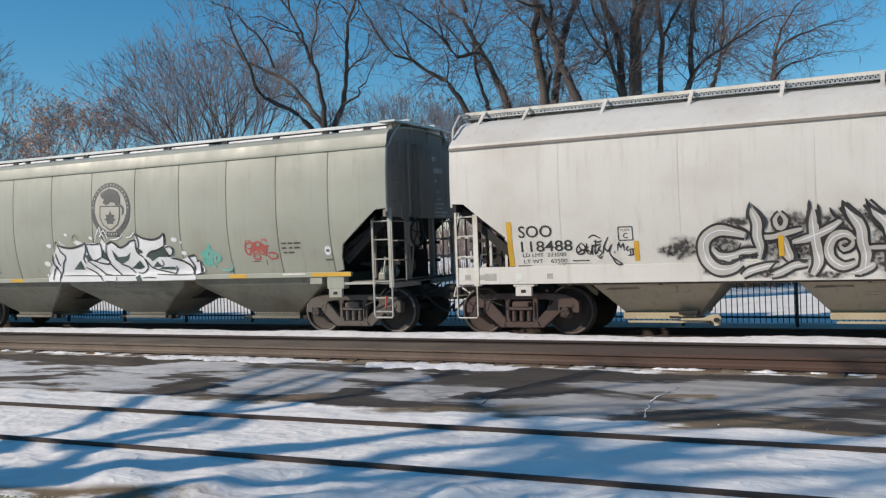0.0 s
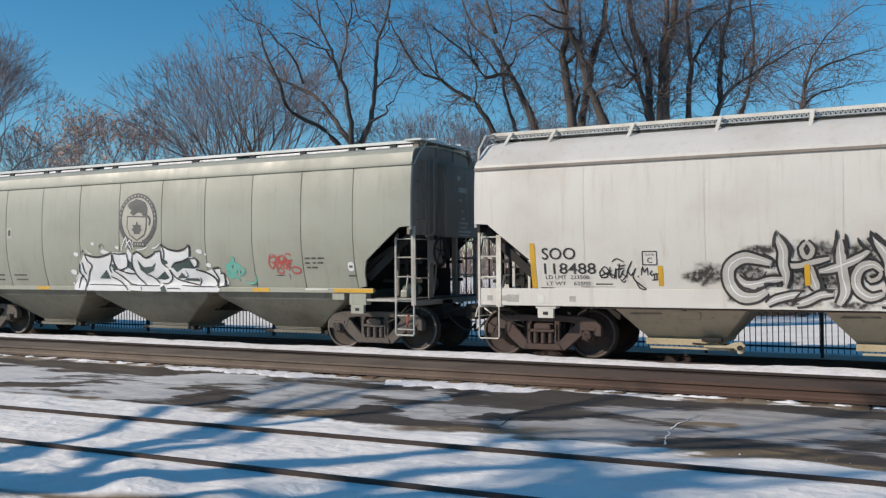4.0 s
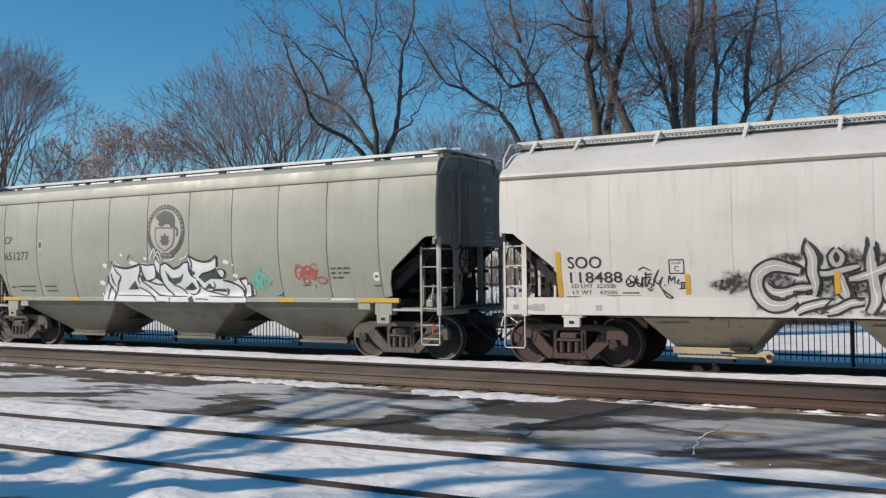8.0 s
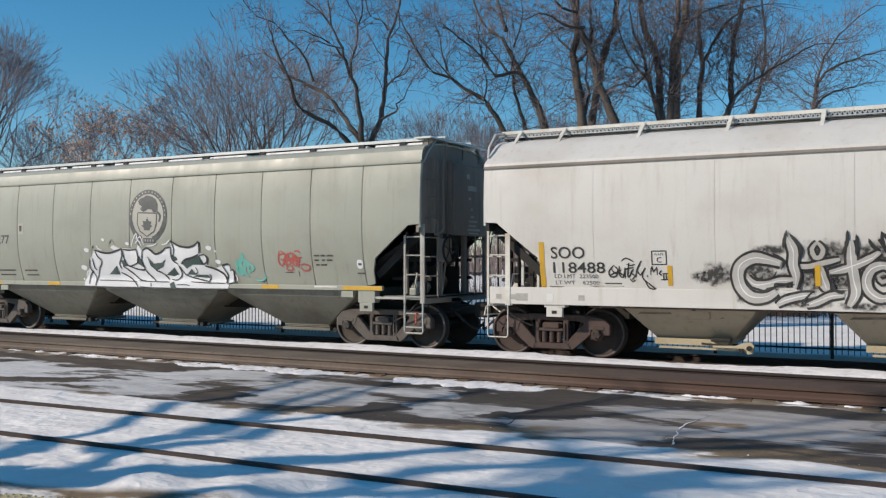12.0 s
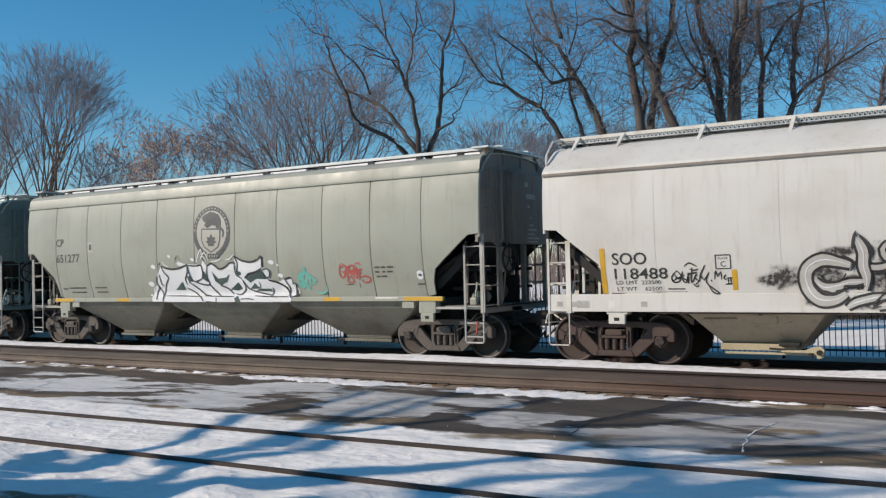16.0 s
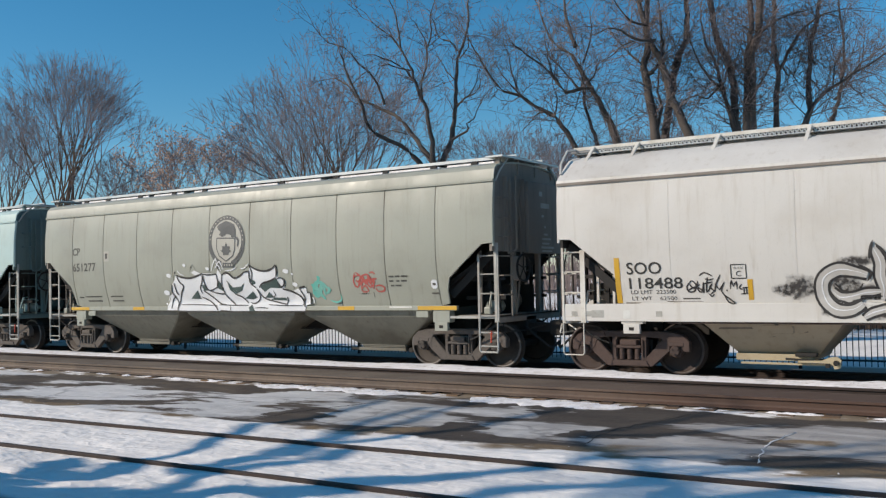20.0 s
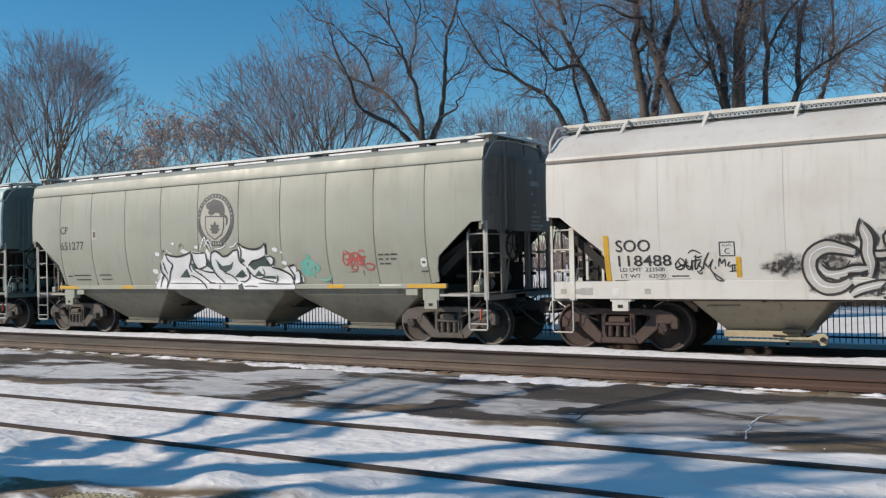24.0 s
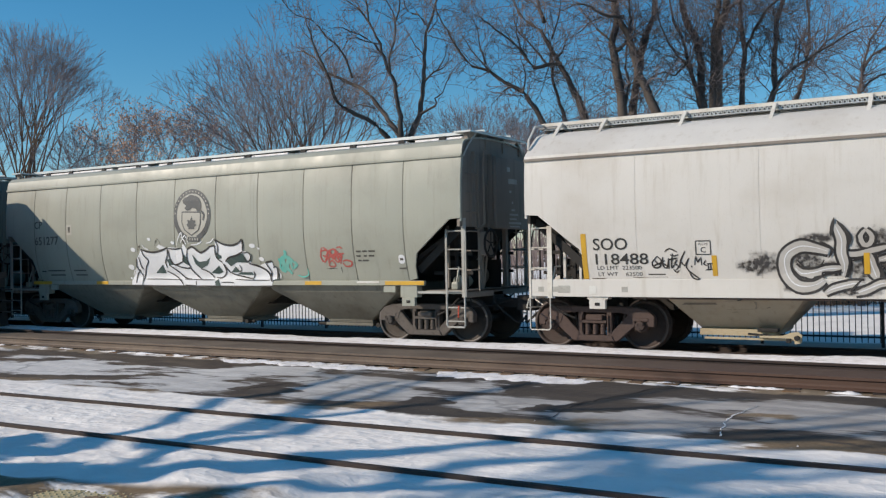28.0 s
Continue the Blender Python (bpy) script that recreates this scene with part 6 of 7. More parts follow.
def vase_tree(seed, height, width, stems, label, place, twig=None, leaves=0, foot=0.12, thick=0.1, turn=31.0, depth=8, angle=17.0, haze=2, crook=0.07):
    """A tree that forks again and again from a low bole into a domed fine-twigged crown."""
    t = Tree(seed, 0.008, 0.10, 0.03)
    rng = t.rng
    t.tube([Vector((0, 0, 0)), Vector((0.03, 0, height * foot * 0.5)), Vector((0, 0, height * foot * 1.15))], [thick * 1.9, thick * 1.6, thick * 1.2])

    def fork(p, d, length, r, left):
        n = 3 if left > 3 else 2
        pts = [p]
        for _ in range(n):
            d = (d + Vector((rng.gauss(0, crook), rng.gauss(0, crook), rng.gauss(0, 0.05) + 0.02))).normalized()
            p = p + d * (length / n)
            pts.append(p)
        r1 = max(t.tip, r * 0.74)
        if r > 0.022:
            t.tube(pts, [r + (r1 - r) * k / n for k in range(n + 1)])
        else:
            t.thin(pts + [p + d * 0.02], r, r1)
        if left <= 3:
            for _ in range(haze):
                k = rng.randint(0, n - 1)
                o = Vector([rng.gauss(0, 0.5) for _ in range(3)])
                t.shoot(pts[k], (d + o).normalized(), length * rng.uniform(0.7, 1.3), t.tip, 0)
        if left == 0:
            return
        side = d.orthogonal().normalized()
        side.rotate(Matrix.Rotation(rng.uniform(0, math.tau), 3, d))
        for s, w in ((1, rng.uniform(0.7, 1.25)), (-1, rng.uniform(0.9, 1.5))):
            go = (d + side * s * math.tan(radians(angle)) * w).normalized()
            fork(p, go, length * rng.uniform(0.74, 0.88), r1 * rng.uniform(0.82, 1.0), left - 1)

    first = height * (1 - foot) * 0.235
    for k in range(stems):
        a = k * math.tau / stems + rng.uniform(-0.4, 0.4)
        out = (0.15 + 0.85 * rng.random()) * width / height * 0.62
        fork(Vector((0, 0, height * foot * rng.uniform(0.7, 1.1))), Vector((math.cos(a) * out, math.sin(a) * out, 1.0)).normalized(), first * rng.uniform(0.85, 1.1), thick * rng.uniform(0.55, 0.9), depth - (0 if k % 2 else 1))
    return t.finish(label, place, turn, BARK, twig, leaves)


FORK_STEMS = [
    (0.24, 0.20, (-1.1, -0.2), (-1.05, 2.5), (-1.15, 4.9)),
    (0.14, 0.030, (-1.15, 4.7), (-1.27, 5.8), (-1.61, 6.3), (-1.94, 6.8), (-2.34, 7.3), (-2.75, 7.65), (-3.3, 7.9), (-3.84, 8.25), (-4.2, 8.7), (-4.6, 9.0)),
    (0.12, 0.030, (-1.2, 4.9), (-1.65, 5.7), (-2.02, 6.1), (-2.57, 6.4), (-2.98, 6.6), (-3.25, 6.9), (-3.37, 7.4), (-3.77, 8.3), (-3.96, 9.0)),
    (0.13, 0.022, (-1.15, 4.8), (-1.2, 5.8), (-1.22, 6.4), (-1.31, 6.95), (-1.4, 7.5), (-1.57, 7.9), (-1.76, 8.4), (-1.86, 8.8), (-2.2, 9.5), (-2.55, 10.0), (-3.16, 10.5)),
    (0.14, 0.028, (-1.1, 4.8), (-0.89, 5.8), (-0.64, 6.45), (-0.47, 7.4), (-0.41, 8.45), (-0.36, 9.3), (-0.14, 9.9), (0.0, 10.5), (0.05, 11.6)),
]
FORK_LIMBS = [
    (0.055, 0.018, (-2.75, 7.65), (-3.07, 8.5), (-3.55, 8.95), (-3.95, 9.4), (-4.43, 9.55), (-4.84, 10.0)),
    (0.045, 0.015, (-2.2, 9.5), (-2.27, 10.2), (-2.4, 10.7), (-2.6, 11.3)),
    (0.055, 0.015, (-1.4, 7.5), (-1.56, 8.1), (-1.37, 8.75), (-1.32, 9.5), (-1.52, 9.95), (-1.8, 10.3)),
    (0.035, 0.015, (-1.32, 9.5), (-1.17, 10.1), (-1.22, 10.6), (-1.07, 11.3)),
    (0.040, 0.014, (-1.76, 8.4), (-2.23, 8.9), (-3.0, 9.2), (-3.33, 9.15)),
    (0.030, 0.012, (-1.86, 8.75), (-2.78, 8.95), (-2.97, 8.6)),
    (0.055, 0.014, (-0.57, 6.45), (-0.22, 6.6), (-0.02, 6.75), (-0.11, 6.9), (0.14, 7.1), (0.5, 7.8)),
    (0.045, 0.014, (-0.42, 7.5), (-0.12, 7.8), (0.23, 7.95), (0.37, 8.3)),
    (0.035, 0.012, (-0.12, 7.8), (0.16, 8.1), (0.39, 8.85)),
    (0.030, 0.012, (-0.45, 8.4), (-0.72, 8.7), (-0.92, 9.1)),
    (0.045, 0.014, (-0.36, 9.35), (-0.62, 9.7), (-0.9, 9.8), (-1.09, 10.3), (-1.22, 10.7)),
    (0.035, 0.012, (-0.28, 9.1), (0.02, 9.4), (0.0, 9.9)),
    (0.035, 0.012, (-2.01, 6.65), (-2.56, 6.8), (-2.91, 6.7)),
]
LEANING = [
    (0.24, 0.17, (5.0, -0.2), (4.95, 3.2), (4.72, 5.9)),
    (0.17, 0.035, (4.74, 5.7), (4.41, 6.75), (4.12, 7.45), (3.89, 8.0), (3.59, 8.6), (3.36, 9.1), (2.93, 9.45), (2.69, 9.8), (2.45, 10.6)),
    (0.09, 0.030, (3.36, 9.1), (3.19, 9.75), (3.07, 10.3), (3.15, 11.2)),
    (0.085, 0.020, (3.9, 7.8), (3.51, 7.8), (3.0, 7.7), (2.7, 8.1), (2.28, 8.5), (1.66, 9.0), (1.35, 9.2)),
    (0.035, 0.014, (3.51, 7.8), (3.59, 8.6)),
    (0.040, 0.014, (2.82, 7.95), (2.47, 8.75), (2.61, 9.4)),
    (0.045, 0.014, (3.59, 8.6), (3.86, 9.35), (3.82, 10.2)),
]
SLIM = [
    (0.14, 0.12, (3.9, -0.2), (3.8, 3.2), (3.43, 6.0)),
    (0.115, 0.022, (3.45, 5.9), (3.09, 6.5), (2.73, 7.1), (2.35, 7.25), (1.66, 7.75), (1.15, 7.9), (0.72, 8.4), (0.44, 8.9), (0.0, 9.75)),
    (0.040, 0.014, (1.66, 7.75), (1.29, 8.2), (0.79, 8.9)),
    (0.035, 0.014, (1.54, 7.95), (1.36, 8.55), (1.25, 9.2)),
    (0.035, 0.014, (2.73, 7.1), (2.81, 7.6), (2.63, 8.1)),
    (0.030, 0.012, (2.35, 7.2), (2.09, 7.1), (1.69, 6.6)),
]
WHIP = [(0.10, 0.08, (4.6, -0.2), (4.5, 3.4), (4.23, 6.2)), (0.08, 0.055, (4.23, 6.1), (3.98, 6.8), (3.77, 7.6), (3.75, 8.1)), (0.055, 0.018, (3.75, 8.0), (3.5, 8.3), (2.99, 9.0), (2.67, 9.4), (2.59, 10.2))]
UPRIGHT = [
    (0.22, 0.18, (5.6, -0.2), (5.65, 3.6), (5.6, 6.0)), (0.18, 0.07, (5.6, 5.9), (5.53, 6.7), (5.41, 7.6), (5.33, 8.25), (5.47, 8.9), (5.47, 9.8), (5.55, 12.0)),
    (0.08, 0.02, (5.62, 6.2), (5.84, 7.0), (5.76, 7.5), (5.9, 8.3)), (0.06, 0.02, (5.3, 8.2), (4.86, 8.6), (4.45, 9.1)), (0.08, 0.02, (5.41, 7.95), (5.75, 8.25), (5.95, 8.85), (5.9, 10.4)),
]
SLANTED = [
    (0.22, 0.17, (7.1, -0.2), (6.95, 3.5), (6.45, 5.95)), (0.165, 0.07, (6.47, 5.9), (6.12, 6.9), (5.91, 7.6), (5.81, 8.3), (5.54, 8.9), (5.38, 9.6), (5.0, 12.0)),
    (0.07, 0.018, (5.53, 8.85), (4.89, 8.85), (4.48, 9.05), (4.01, 9.05), (3.65, 8.8)), (0.04, 0.014, (4.89, 8.85), (4.53, 8.7), (4.17, 8.45)), (0.05, 0.016, (5.34, 9.3), (4.84, 9.4), (4.55, 9.6), (4.27, 10.0)),
]
BROWN = [(0.17, 0.15, (5.9, -0.2), (5.95, 3.4), (6.01, 6.3)), (0.15, 0.07, (6.01, 6.2), (6.16, 7.2), (6.29, 7.9), (6.49, 8.7), (6.72, 9.5), (6.75, 12.0)), (0.05, 0.015, (6.3, 7.9), (6.0, 8.6), (6.1, 9.6))]
STOUT_STEMS = [
    (0.36, 0.27, (8.3, -0.2), (8.3, 3.4), (8.25, 5.6)), (0.18, 0.08, (8.1, 5.4), (7.98, 7.0), (8.05, 7.8), (7.89, 8.5), (7.63, 9.4), (7.4, 12.0)),
    (0.19, 0.10, (8.4, 5.4), (8.44, 7.35), (8.42, 8.5), (8.6, 9.0), (8.62, 9.7), (8.8, 12.5)), (0.15, 0.07, (8.29, 5.6), (8.31, 7.9), (8.37, 8.8), (8.42, 9.7), (8.3, 12.5)),
    (0.11, 0.03, (7.95, 6.2), (7.63, 7.5), (7.43, 8.4), (7.21, 8.85), (7.05, 9.6)),
]
STOUT_LIMBS = [(0.07, 0.02, (8.59, 8.85), (8.89, 9.25), (9.36, 9.5), (9.94, 9.65)), (0.06, 0.018, (7.6, 7.4), (7.13, 8.0), (6.75, 8.6), (6.65, 9.2)), (0.05, 0.016, (7.58, 7.6), (7.22, 7.2), (6.94, 7.35), (6.42, 7.2)), (0.05, 0.016, (8.45, 7.2), (8.9, 7.9), (9.1, 8.8))]
SLENDER = [
    (0.13, 0.11, (9.3, -0.2), (9.3, 3.6), (9.34, 6.3)), (0.11, 0.05, (9.34, 6.2), (9.4, 7.3), (9.45, 8.0), (9.36, 8.75), (9.36, 9.8), (9.5, 12.4)),
    (0.075, 0.022, (9.46, 8.0), (9.76, 8.6), (10.01, 9.1), (10.5, 9.55), (11.32, 9.8)), (0.035, 0.013, (9.63, 8.2), (9.91, 7.85), (10.11, 8.5), (10.3, 8.75)),
]
BOWED = [
    (0.20, 0.13, (9.9, -0.2), (9.9, 3.5), (9.95, 6.3)), (0.125, 0.05, (9.96, 6.2), (10.24, 6.8), (10.28, 7.6), (10.39, 8.45), (10.49, 9.0), (10.74, 9.6), (11.1, 12.0)),
    (0.075, 0.02, (10.28, 6.9), (10.67, 7.3), (11.13, 7.6), (11.6, 7.85), (12.3, 8.3), (12.9, 8.5)), (0.035, 0.013, (10.9, 7.45), (10.98, 8.1), (11.16, 8.5)), (0.035, 0.013, (11.14, 7.6), (11.35, 8.15)),
    (0.04, 0.014, (10.25, 7.7), (10.04, 7.4), (9.66, 7.9)), (0.05, 0.018, (10.38, 8.15), (10.25, 8.7), (10.33, 9.4)),
]
OUTER = [(0.16, 0.10, (14.5, -0.2), (14.45, 4.0), (14.54, 7.2)), (0.09, 0.02, (14.54, 7.0), (14.85, 8.3), (15.75, 8.9), (17.4, 9.4)), (0.07, 0.02, (14.55, 7.2), (15.2, 7.8), (16.3, 8.1)), (0.06, 0.02, (14.6, 7.6), (14.9, 9.0), (15.6, 10.0), (16.6, 10.8))]
BEHIND = [(0.13, 0.10, (12.2, -0.2), (12.1, 4.0), (12.0, 6.8)), (0.10, 0.03, (12.0, 6.8), (12.4, 8.8), (12.2, 11.0)), (0.06, 0.02, (12.1, 7.6), (13.0, 8.8), (13.9, 9.4))]

# shadow-casting limbs: first radius, then places across the light and along it
CAST_BROAD = [
    (0.36, (-8.5, -2.2), (-8.6, -1.4), (-8.4, -0.7), (-8.6, -0.3), (-8.6, 0.0), (-8.5, 0.5)),
    (0.24, (-8.6, 0.0), (-8.6, 0.2), (-8.9, 0.5), (-8.8, 1.1), (-8.9, 1.7)),
    (0.10, (-8.7, -1.3), (-9.0, -1.0), (-9.3, -0.9), (-9.6, -0.8)),
    (0.13, (-9.6, -0.8), (-9.8, -0.4), (-9.9, 0.1), (-10.2, 0.4), (-10.6, 0.6)),
    (0.17, (-9.6, -0.8), (-10.1, -0.9), (-10.1, -0.4), (-10.3, -0.1), (-10.8, 0.1), (-11.0, 0.2), (-11.5, 0.5)),
    (0.19, (-9.8, -2.0), (-10.0, -1.8), (-10.5, -1.7)),
    (0.10, (-10.5, -1.7), (-10.6, -1.5), (-10.8, -1.2), (-11.2, -1.0), (-11.7, -0.9), (-12.2, -0.6), (-12.8, -0.5)),
    (0.18, (-9.8, -2.6), (-10.1, -2.45), (-10.9, -2.5)),
]
CAST_FINE = [
    (0.15, (-8.9, 1.7), (-9.0, 2.4), (-9.1, 2.8), (-9.4, 3.3)),
    (0.12, (-9.4, 3.3), (-9.2, 4.2), (-8.9, 4.7), (-8.9, 5.6), (-9.0, 6.7)),
    (0.09, (-11.5, 0.5), (-12.6, 0.9), (-13.9, 2.0)),
    (0.08, (-11.5, 0.5), (-12.3, 1.3), (-13.8, 2.4)),
    (0.08, (-12.8, -0.5), (-13.3, 0.3), (-14.7, 1.3)),
    (0.10, (-11.0, 0.2), (-11.7, 2.1), (-12.4, 2.9), (-13.2, 4.0)),
    (0.09, (-9.4, 3.3), (-10.8, 3.4), (-11.1, 4.0), (-11.9, 5.4)),
    (0.09, (-10.8, 3.4), (-10.6, 4.4), (-10.8, 5.3), (-10.9, 6.2)),
]
CAST_NEAR = [
    (0.15, (-7.6, -0.1), (-7.6, 0.4), (-7.6, 0.9), (-7.7, 1.5)),
    (0.15, (-7.6, 0.9), (-7.4, 1.4), (-7.3, 2.2), (-7.0, 3.2), (-7.0, 3.9)),
    (0.34, (-7.05, 2.8), (-7.1, 3.3), (-7.2, 3.8), (-7.3, 4.1), (-7.5, 4.2)),
    (0.16, (-7.7, 1.5), (-8.05, 1.4), (-8.1, 2.0), (-8.1, 2.6), (-8.4, 3.1)),
    (0.10, (-8.1, 2.5), (-8.1, 3.2), (-8.3, 3.6)),
    (0.08, (-7.0, 3.2), (-6.5, 3.4), (-6.4, 4.2), (-6.2, 4.6)),
    (0.11, (-8.3, 3.6), (-8.5, 4.5), (-8.5, 5.2), (-8.4, 6.1)),
]


def build_trees():
    for seed, u, d, limbs, per, length, label in (
        (21, -1.1, 30, FORK_STEMS + FORK_LIMBS, 2.3, 1.35, "bare forked tree with thick grey-brown limbs behind the fence"),
        (22, 4.9, 29, LEANING, 3.0, 1.5, "bare leaning tree with a long bent side limb"),
        (23, 3.6, 29.6, SLIM, 3.0, 1.4, "slim bare tree leaning over its neighbours"),
        (24, 4.4, 30.5, WHIP, 2.6, 1.2, "thin bare tree between two leaning ones"),
        (31, 5.6, 28.0, UPRIGHT, 3.0, 1.5, "stout upright bare trunk in a tree row"),
        (32, 6.9, 27.4, SLANTED, 3.0, 1.5, "stout slanting bare trunk with arching side limbs"),
        (38, 5.9, 28.6, BROWN, 3.0, 1.4, "straight brown bare trunk among stouter ones"),
        (33, 8.3, 28.0, STOUT_STEMS + STOUT_LIMBS, 3.0, 1.6, "thick bare tree parting into several ridged stems"),
        (34, 9.3, 28.6, SLENDER, 2.8, 1.4, "slender bare trunk with one arching limb"),
        (35, 10.0, 28.0, BOWED, 3.0, 1.5, "bowed bare tree with a long level limb"),
        (36, 14.5, 32.0, OUTER, 3.2, 1.6, "small bare tree with sweeping limbs at the row's end"),
        (37, 12.2, 31.0, BEHIND, 2.8, 1.5, "bare tree with tangled grey-brown branches in a tree row"),
    ):
        t = Tree(seed)
        limbs_of(t, u, limbs)
        t.sprout(per * (2.0 if seed == 21 else 2.7), length * 1.2)
        t.finish(label, seen_place(u, d), 31, BARK_DARK, TWIG if seed < 30 else TWIG_RED)
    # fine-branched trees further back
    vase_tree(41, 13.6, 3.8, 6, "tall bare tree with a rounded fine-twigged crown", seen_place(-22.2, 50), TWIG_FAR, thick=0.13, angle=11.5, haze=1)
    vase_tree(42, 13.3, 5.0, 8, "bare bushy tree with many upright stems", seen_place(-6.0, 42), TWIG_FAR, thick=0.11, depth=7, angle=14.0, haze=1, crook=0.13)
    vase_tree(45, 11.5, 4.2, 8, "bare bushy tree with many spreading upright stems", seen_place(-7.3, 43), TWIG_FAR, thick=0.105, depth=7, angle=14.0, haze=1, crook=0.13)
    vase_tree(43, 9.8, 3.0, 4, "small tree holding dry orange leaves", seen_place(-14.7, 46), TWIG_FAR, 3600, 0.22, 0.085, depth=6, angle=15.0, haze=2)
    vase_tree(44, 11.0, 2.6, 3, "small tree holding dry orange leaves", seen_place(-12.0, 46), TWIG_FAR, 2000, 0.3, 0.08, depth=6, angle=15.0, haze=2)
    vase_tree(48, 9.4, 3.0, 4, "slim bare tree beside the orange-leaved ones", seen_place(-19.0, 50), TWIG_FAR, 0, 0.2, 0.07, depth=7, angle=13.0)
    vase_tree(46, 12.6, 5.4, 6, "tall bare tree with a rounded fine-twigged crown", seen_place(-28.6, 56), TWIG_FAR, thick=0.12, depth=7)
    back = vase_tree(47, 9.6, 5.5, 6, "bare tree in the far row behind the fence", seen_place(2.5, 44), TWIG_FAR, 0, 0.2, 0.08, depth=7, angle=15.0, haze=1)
    for k, (u, d, s) in enumerate(((-3.4, 47, 0.78), (7.5, 42, 0.95), (11.5, 45, 1.0), (16.5, 40, 0.85), (20.5, 44, 1.0), (5.0, 52, 1.05), (25, 46, 1.0))):
        p = seen_place(u, d)
        c = copy_thing(back, pose(p[0], p[1], p[2], 0, 0, 40 + k * 77))
        c.scale = (s, s, s)
    # trees behind the platform, whose shadows fall on the snow
    for seed, base, limbs in (
        (61, (-9.0, -7.4), CAST_BROAD + CAST_FINE),
        (65, (-6.8, -8.0), CAST_NEAR),
        (66, (-4.6, -9.5), [(r, (u, 3.6), (u + bow, 5.0 + bow), (u - 0.2 + bow, 6.6), (u - 0.9 + bow, 9.2 - r * 8)) for r, u, bow in ((0.08, -9.7, 0.4), (0.07, -9.1, -0.2), (0.10, -8.6, 0.2), (0.07, -8.0, 0.1), (0.10, -7.5, 0.5), (0.09, -6.9, 0.0), (0.10, -6.3, 0.3), (0.07, -5.7, 0.0))]),
    ):
        t = Tree(seed, 0.010)
        up = math.tan(radians(SUN_EL))
        t.tube([Vector((0, 0, 0)), Vector((0.03, 0, 1.2)), Vector((0, 0, 2.4)), Vector((0, 0, 3.2))], [0.42, 0.33, 0.30, 0.2])
        reached = {q for _, *pts in limbs for q in pts[1:]} | {(-7.05, 2.8), (-8.7, -1.3), (-8.1, 2.5)}
        for r, *pts in limbs:
            line = [Vector((u - base[0], 0, (v - base[1]) * up)) for u, v in pts]
            if pts[0] not in reached:   # a limb of its own, off the bole
                line = [Vector((0, 0, min(2.6, line[0].z * 0.7))), line[0].lerp(Vector((0, 0, line[0].z * 0.8)), 0.4)] + line
            t.limb(line, r, r * 0.75, 0.35)
        t.sprout({61: 0.35, 65: 0.6, 66: 1.0}[seed], {61: 1.1, 65: 1.8, 66: 2.3}[seed], 1)
        az = radians(SUN_AZ)
        p, d = Vector((math.cos(az), -math.sin(az), 0)), Vector((math.sin(az), math.cos(az), 0))
        foot = p * base[0] + d * base[1]
        t.finish("large bare tree beyond the platform shading the snow", (foot.x, foot.y, -0.05), -SUN_AZ, BARK_DARK, TWIG)


def build_lumps():
    """Small lumps of snow and slush along the edge of the asphalt."""
    rng = random.Random(77)
    V, F = [], []
    for k in range(70):
        x = rng.uniform(-16, 3)
        y = rng.gauss(9.45, 0.22) if rng.random() < 0.6 else rng.uniform(7.2, 9.3)
        r = rng.uniform(0.006, 0.018)
        z = ground_height(x, y)
        i = len(V)
        for j in range(6):
            a = j * math.tau / 6 + rng.uniform(-0.3, 0.3)
            V.append((x + math.cos(a) * r * rng.uniform(0.8, 1.5), y + math.sin(a) * r, z - 0.01))
        V.append((x + rng.uniform(-0.3, 0.3) * r, y, z + r * rng.uniform(0.4, 0.9)))
        F += [(i + j, i + (j + 1) % 6, i + 6) for j in range(6)]
    tagged(raw("snow_lumps", V, F, SNOW, None, "", True), "small lumps of snow along the asphalt edge", "snow", kind="stuff")


def build_woods():
    """Far bare woods that close the view."""
    rng = random.Random(19)
    V, F = [], []
    for k in range(15000):
        x, y = rng.uniform(-230, 110), rng.uniform(95, 125)
        h = rng.uniform(2.5, 8.5) * (0.75 + 0.5 * noise.noise(Vector((x * 0.06, 0, 5))))
        dx, dy, w = rng.gauss(0, 0.7), rng.gauss(0, 0.7), rng.uniform(0.04, 0.14)
        z = rng.uniform(-0.3, 2.5)
        i = len(V)
        V += [(x - w, y, z - 0.3), (x + w, y, z - 0.3), (x, y + w, z - 0.3), (x + dx, y + dy, h)]
        F += [(i, i + 1, i + 3), (i + 1, i + 2, i + 3), (i + 2, i, i + 3)]
    ob = raw("far_woods", V, F, TWIG_RED)
    tagged(ob, "far belt of bare grey-brown woods beyond the park", "woods", kind="stuff")


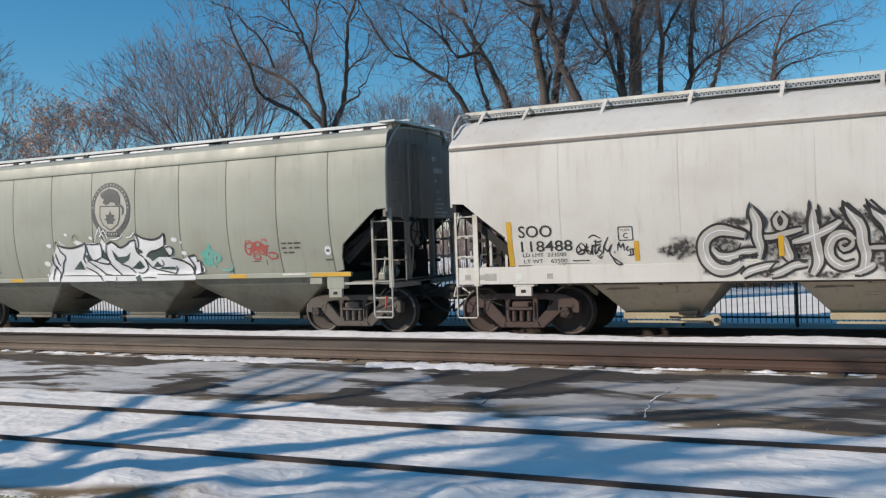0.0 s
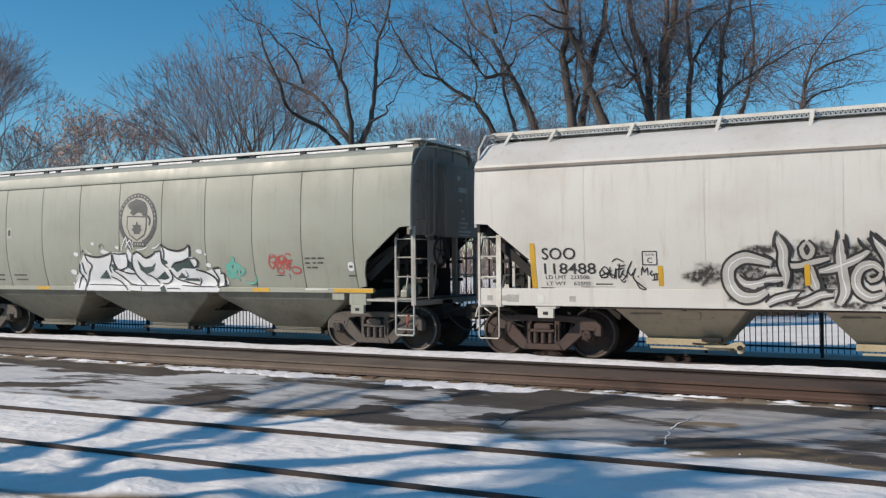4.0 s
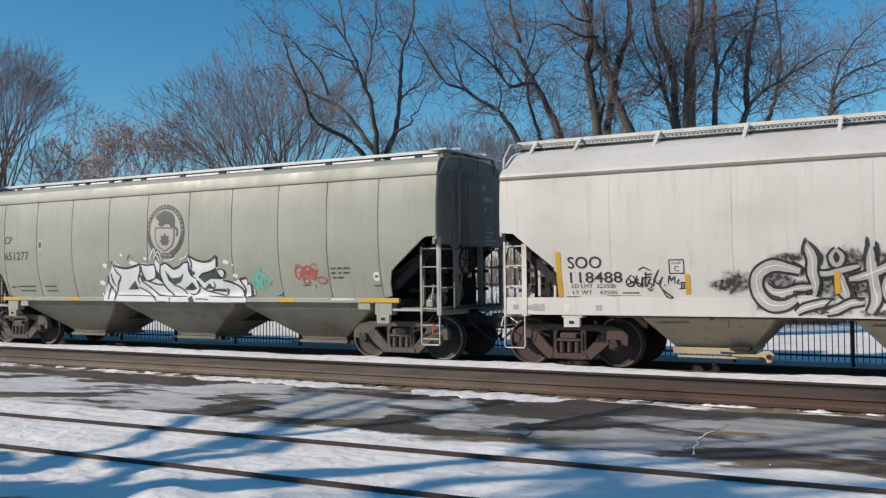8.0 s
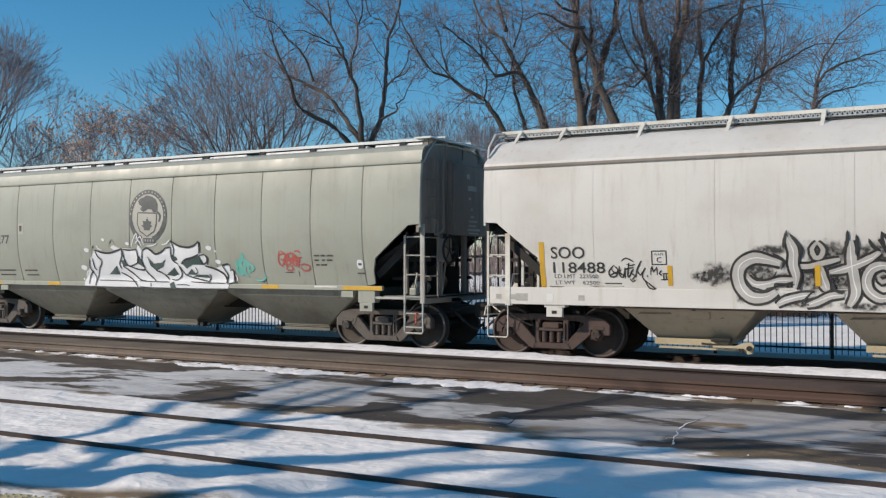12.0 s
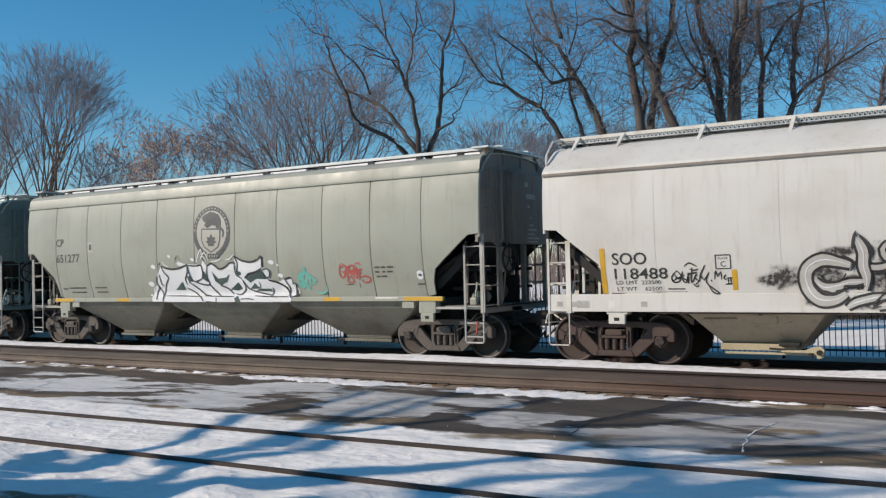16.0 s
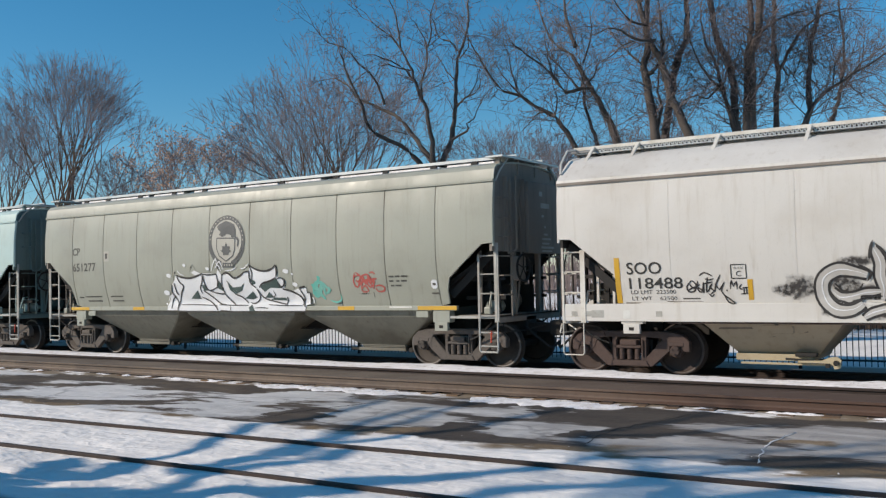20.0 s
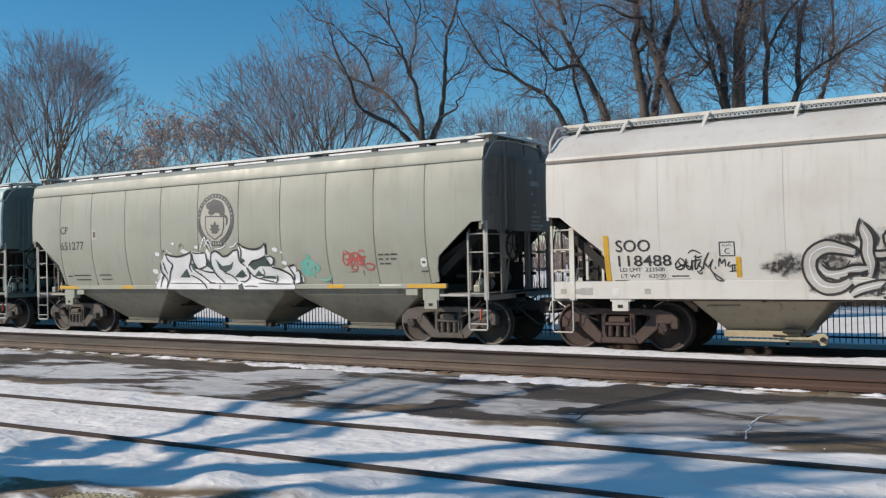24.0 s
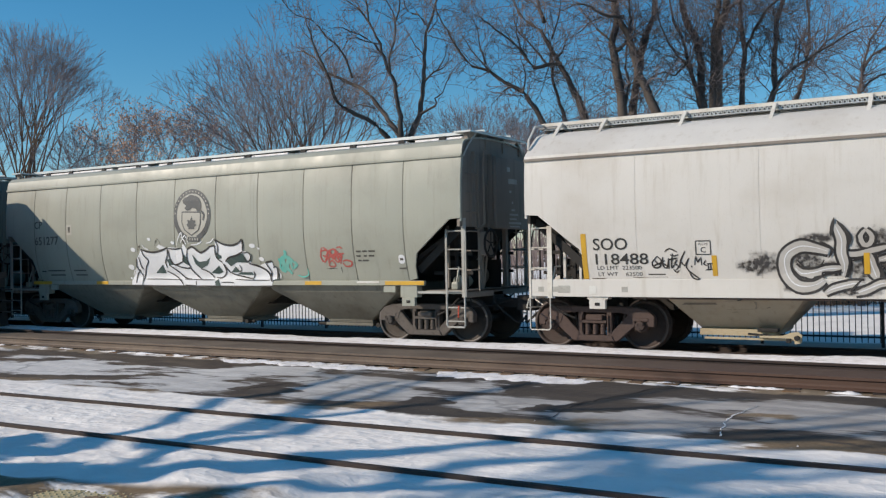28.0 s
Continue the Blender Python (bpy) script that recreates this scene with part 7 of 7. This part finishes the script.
def build_hedge():
    """Dry brown brush on the far side of the park."""
    rng = random.Random(9)
    V, F = [], []
    for k in range(5900):
        # the long strip, then a clump nearer the fence
        x, y = (rng.uniform(-60, 30), rng.gauss(46, 1.2)) if k < 5200 else (rng.gauss(-5.4, 0.9), rng.gauss(36, 0.5))
        h = rng.uniform(0.7, 2.2 if k < 5200 else 1.3) * (0.7 + 0.5 * noise.noise(Vector((x * 0.3, 0, 0))))
        dx, dy, w = rng.uniform(-0.25, 0.25), rng.uniform(-0.2, 0.2), rng.uniform(0.01, 0.03)
        a = rng.uniform(0, 3.1)
        c, s = math.cos(a) * w, math.sin(a) * w
        i = len(V)
        V += [(x - c, y - s, -0.3), (x + c, y + s, -0.3), (x + s, y - c, -0.3), (x + dx, y + dy, h)]
        F += [(i, i + 1, i + 3), (i + 1, i + 2, i + 3), (i + 2, i, i + 3)]
    ob = raw("dry_brush", V, F, plain("dry_brush_stems", (0.24, 0.15, 0.10), (0.15, 0.09, 0.06), 0.95, 0, 2, 0.6, 0))
    tagged(ob, "strip of dry brown brush across the snowy park", "brush", kind="stuff")


# ---- locomotive coming in on the main track ----


def build_locomotive():
    L = thing("locomotive", "freight locomotive running in on the main track", "locomotive")
    # x = 0 is the pilot's front; the engine reaches back along -x
    bm = bmesh.new()
    # two swept blades that meet in the middle
    for s in (-1, 1):
        v = [bm.verts.new(p) for p in ((0.0, 0, 0.0), (-0.55, s * 1.48, 0.0), (-0.75, s * 1.5, 1.06), (-0.28, 0, 1.06), (-0.14, 0, 0.0), (-0.69, s * 1.44, 0.0), (-0.85, s * 1.46, 1.06), (-0.38, 0, 1.06))]
        for q in ((0, 1, 2, 3), (7, 6, 5, 4), (0, 4, 5, 1), (3, 2, 6, 7), (1, 5, 6, 2)):
            bm.faces.new([v[i] for i in q])
    bmesh.ops.recalc_face_normals(bm, faces=bm.faces)
    part("pilot_plow", bm, LOCO_BLACK, L)
    part("underframe", boxed(-22.0, -0.70, -1.5, 1.5, 1.05, 1.42, bevel=0.03), LOCO_BLACK, L)
    part("anticlimber", boxed(-0.30, -0.05, -1.1, 1.1, 1.30, 1.45, bevel=0.02), LOCO_BLACK, L)
    part("coupler", boxed(-0.3, 0.35, -0.15, 0.15, 0.72, 0.98, bevel=0.03), UNDER_DARK, L)
    bm = bmesh.new()
    prism(bm, ((-0.95, 1.42), (-0.95, 2.45), (-1.15, 2.72), (-2.05, 2.95), (-2.05, 1.42)), -1.05, 1.05)
    bmesh.ops.bevel(bm, geom=list(bm.edges), offset=0.08, segments=2, affect="EDGES")
    part("nose", bm, LOCO_RED, L)
    bm = bmesh.new()
    prism(bm, ((-1.95, 1.42), (-1.95, 3.20), (-2.10, 3.95), (-2.22, 4.14), (-2.6, 4.24), (-6.2, 4.24), (-6.4, 4.14), (-6.4, 1.42)), -1.50, 1.50)
    bmesh.ops.bevel(bm, geom=list(bm.edges), offset=0.07, segments=2, affect="EDGES")
    cab = part("cab", bm, LOCO_RED, L)
    for y in (-0.75, 0.75):
        bm = bmesh.new()
        prism(bm, ((-1.96, 3.38), (-2.07, 3.98), (-2.15, 3.98), (-2.04, 3.38)), y - 0.55, y + 0.55)
        part("windshield", bm, GLASS_DARK, cab)
    for s in (-1, 1):
        part("side_window", boxed(-5.8, -4.2, min(s * 1.49, s * 1.515), max(s * 1.49, s * 1.515), 3.25, 3.95), GLASS_DARK, cab)
    part("number_board", boxed(-2.16, -2.08, -0.9, 0.9, 3.96, 4.16), LOCO_BLACK, cab)
    lamp = part("headlight", boxed(-0.97, -0.86, -0.3, 0.3, 2.12, 2.36, bevel=0.03), LOCO_BLACK, L)
    for y in (-0.13, 0.13):
        part("lens", lathe([(0.0, 0.0), (0.09, 0.0), (0.09, 0.06), (0.0, 0.06)], 16), LAMP_LENS, lamp).matrix_basis = pose(-0.84, y, 2.24, 0, 0, 90)
    bm = boxed(-19.8, -6.3, -0.95, 0.95, 1.42, 4.25, bevel=0.12)
    hood = part("long_hood", bm, LOCO_RED, L)
    part("radiator", boxed(-21.2, -17.2, -1.45, 1.45, 3.45, 4.55, bevel=0.08), LOCO_RED, L)
    part("exhaust_stack", boxed(-11.5, -10.3, -0.3, 0.3, 4.25, 4.5, bevel=0.03), LOCO_BLACK, hood)
    for k in range(12):
        for s in (-1, 1):
            x = -7.0 - k * 1.0
            part("hood_door", boxed(x - 0.44, x + 0.44, min(s * 0.95, s * 0.975), max(s * 0.95, s * 0.975), 1.6, 3.5, bevel=0.01), LOCO_RED, hood)
    part("fuel_tank", boxed(-14.5, -8.5, -1.35, 1.35, 0.30, 1.05, bevel=0.15), LOCO_BLACK, L)
    wheel = None
    for c in (-4.2, -18.0):
        for s in (-1, 1):
            bm = boxed(c - 2.6, c + 2.6, min(s * 0.98, s * 1.15), max(s * 0.98, s * 1.15), 0.50, 0.95, bevel=0.05)
            frame_part = part("truck_frame", bm, LOCO_BLACK, L)
            for ax in (-1.95, 0.0, 1.95):
                part("journal_box", boxed(c + ax - 0.22, c + ax + 0.22, min(s * 1.10, s * 1.22), max(s * 1.10, s * 1.22), 0.35, 0.72, bevel=0.03), LOCO_BLACK, frame_part)
        for ax in (-1.95, 0.0, 1.95):
            for s in (-1, 1):
                m = pose(c + ax, s * 0.755, 0.53)
                if wheel is None:
                    wheel = part("wheel", lathe([(0.0, -0.07), (0.5, -0.07), (0.53, -0.05), (0.53, 0.04), (0.555, 0.07), (0.0, 0.07)], 32), WHEEL_BROWN, L)
                    wheel.matrix_basis = m
                else:
                    clone(wheel, m)
    for s in (-1, 1):
        bm = rods([(-0.65, s * 1.42, 1.42), (-0.65, s * 1.42, 2.15), (-0.7, s * 1.42, 2.2), (-2.4, s * 1.42, 2.2)], 0.018, 6)
        part("handrail", bm, LOCO_BLACK, L)
        bm = rods([(-6.5, s * 1.46, 2.45), (-21.8, s * 1.46, 2.45)], 0.018, 6)
        rail_bar = part("handrail", bm, LOCO_BLACK, L)
        for k in range(9):
            part("stanchion", rod(bmesh.new(), (-6.6 - k * 1.85, s * 1.46, 1.42), (-6.6 - k * 1.85, s * 1.46, 2.46), 0.016, 6), LOCO_BLACK, rail_bar)
        for z in (0.35, 0.65, 0.95):
            part("step", boxed(-0.95, -0.40, min(s * 1.20, s * 1.5), max(s * 1.20, s * 1.5), z, z + 0.04), LOCO_BLACK, L)
    return L


build_ground()
build_tracks()
build_cracks()
build_tactile()
build_cars()
build_trees()
build_hedge()
build_lumps()
build_woods()
engine = build_locomotive()
build_fence()

SPEED, FRONT = 10.4, -22.25


def motions():
    walk(engine, [(t, pose(FRONT - SPEED * (28.0 - t), YM, 0.175)) for t in (0.0, 7.0, 14.0, 21.0, 28.0)])


motions()
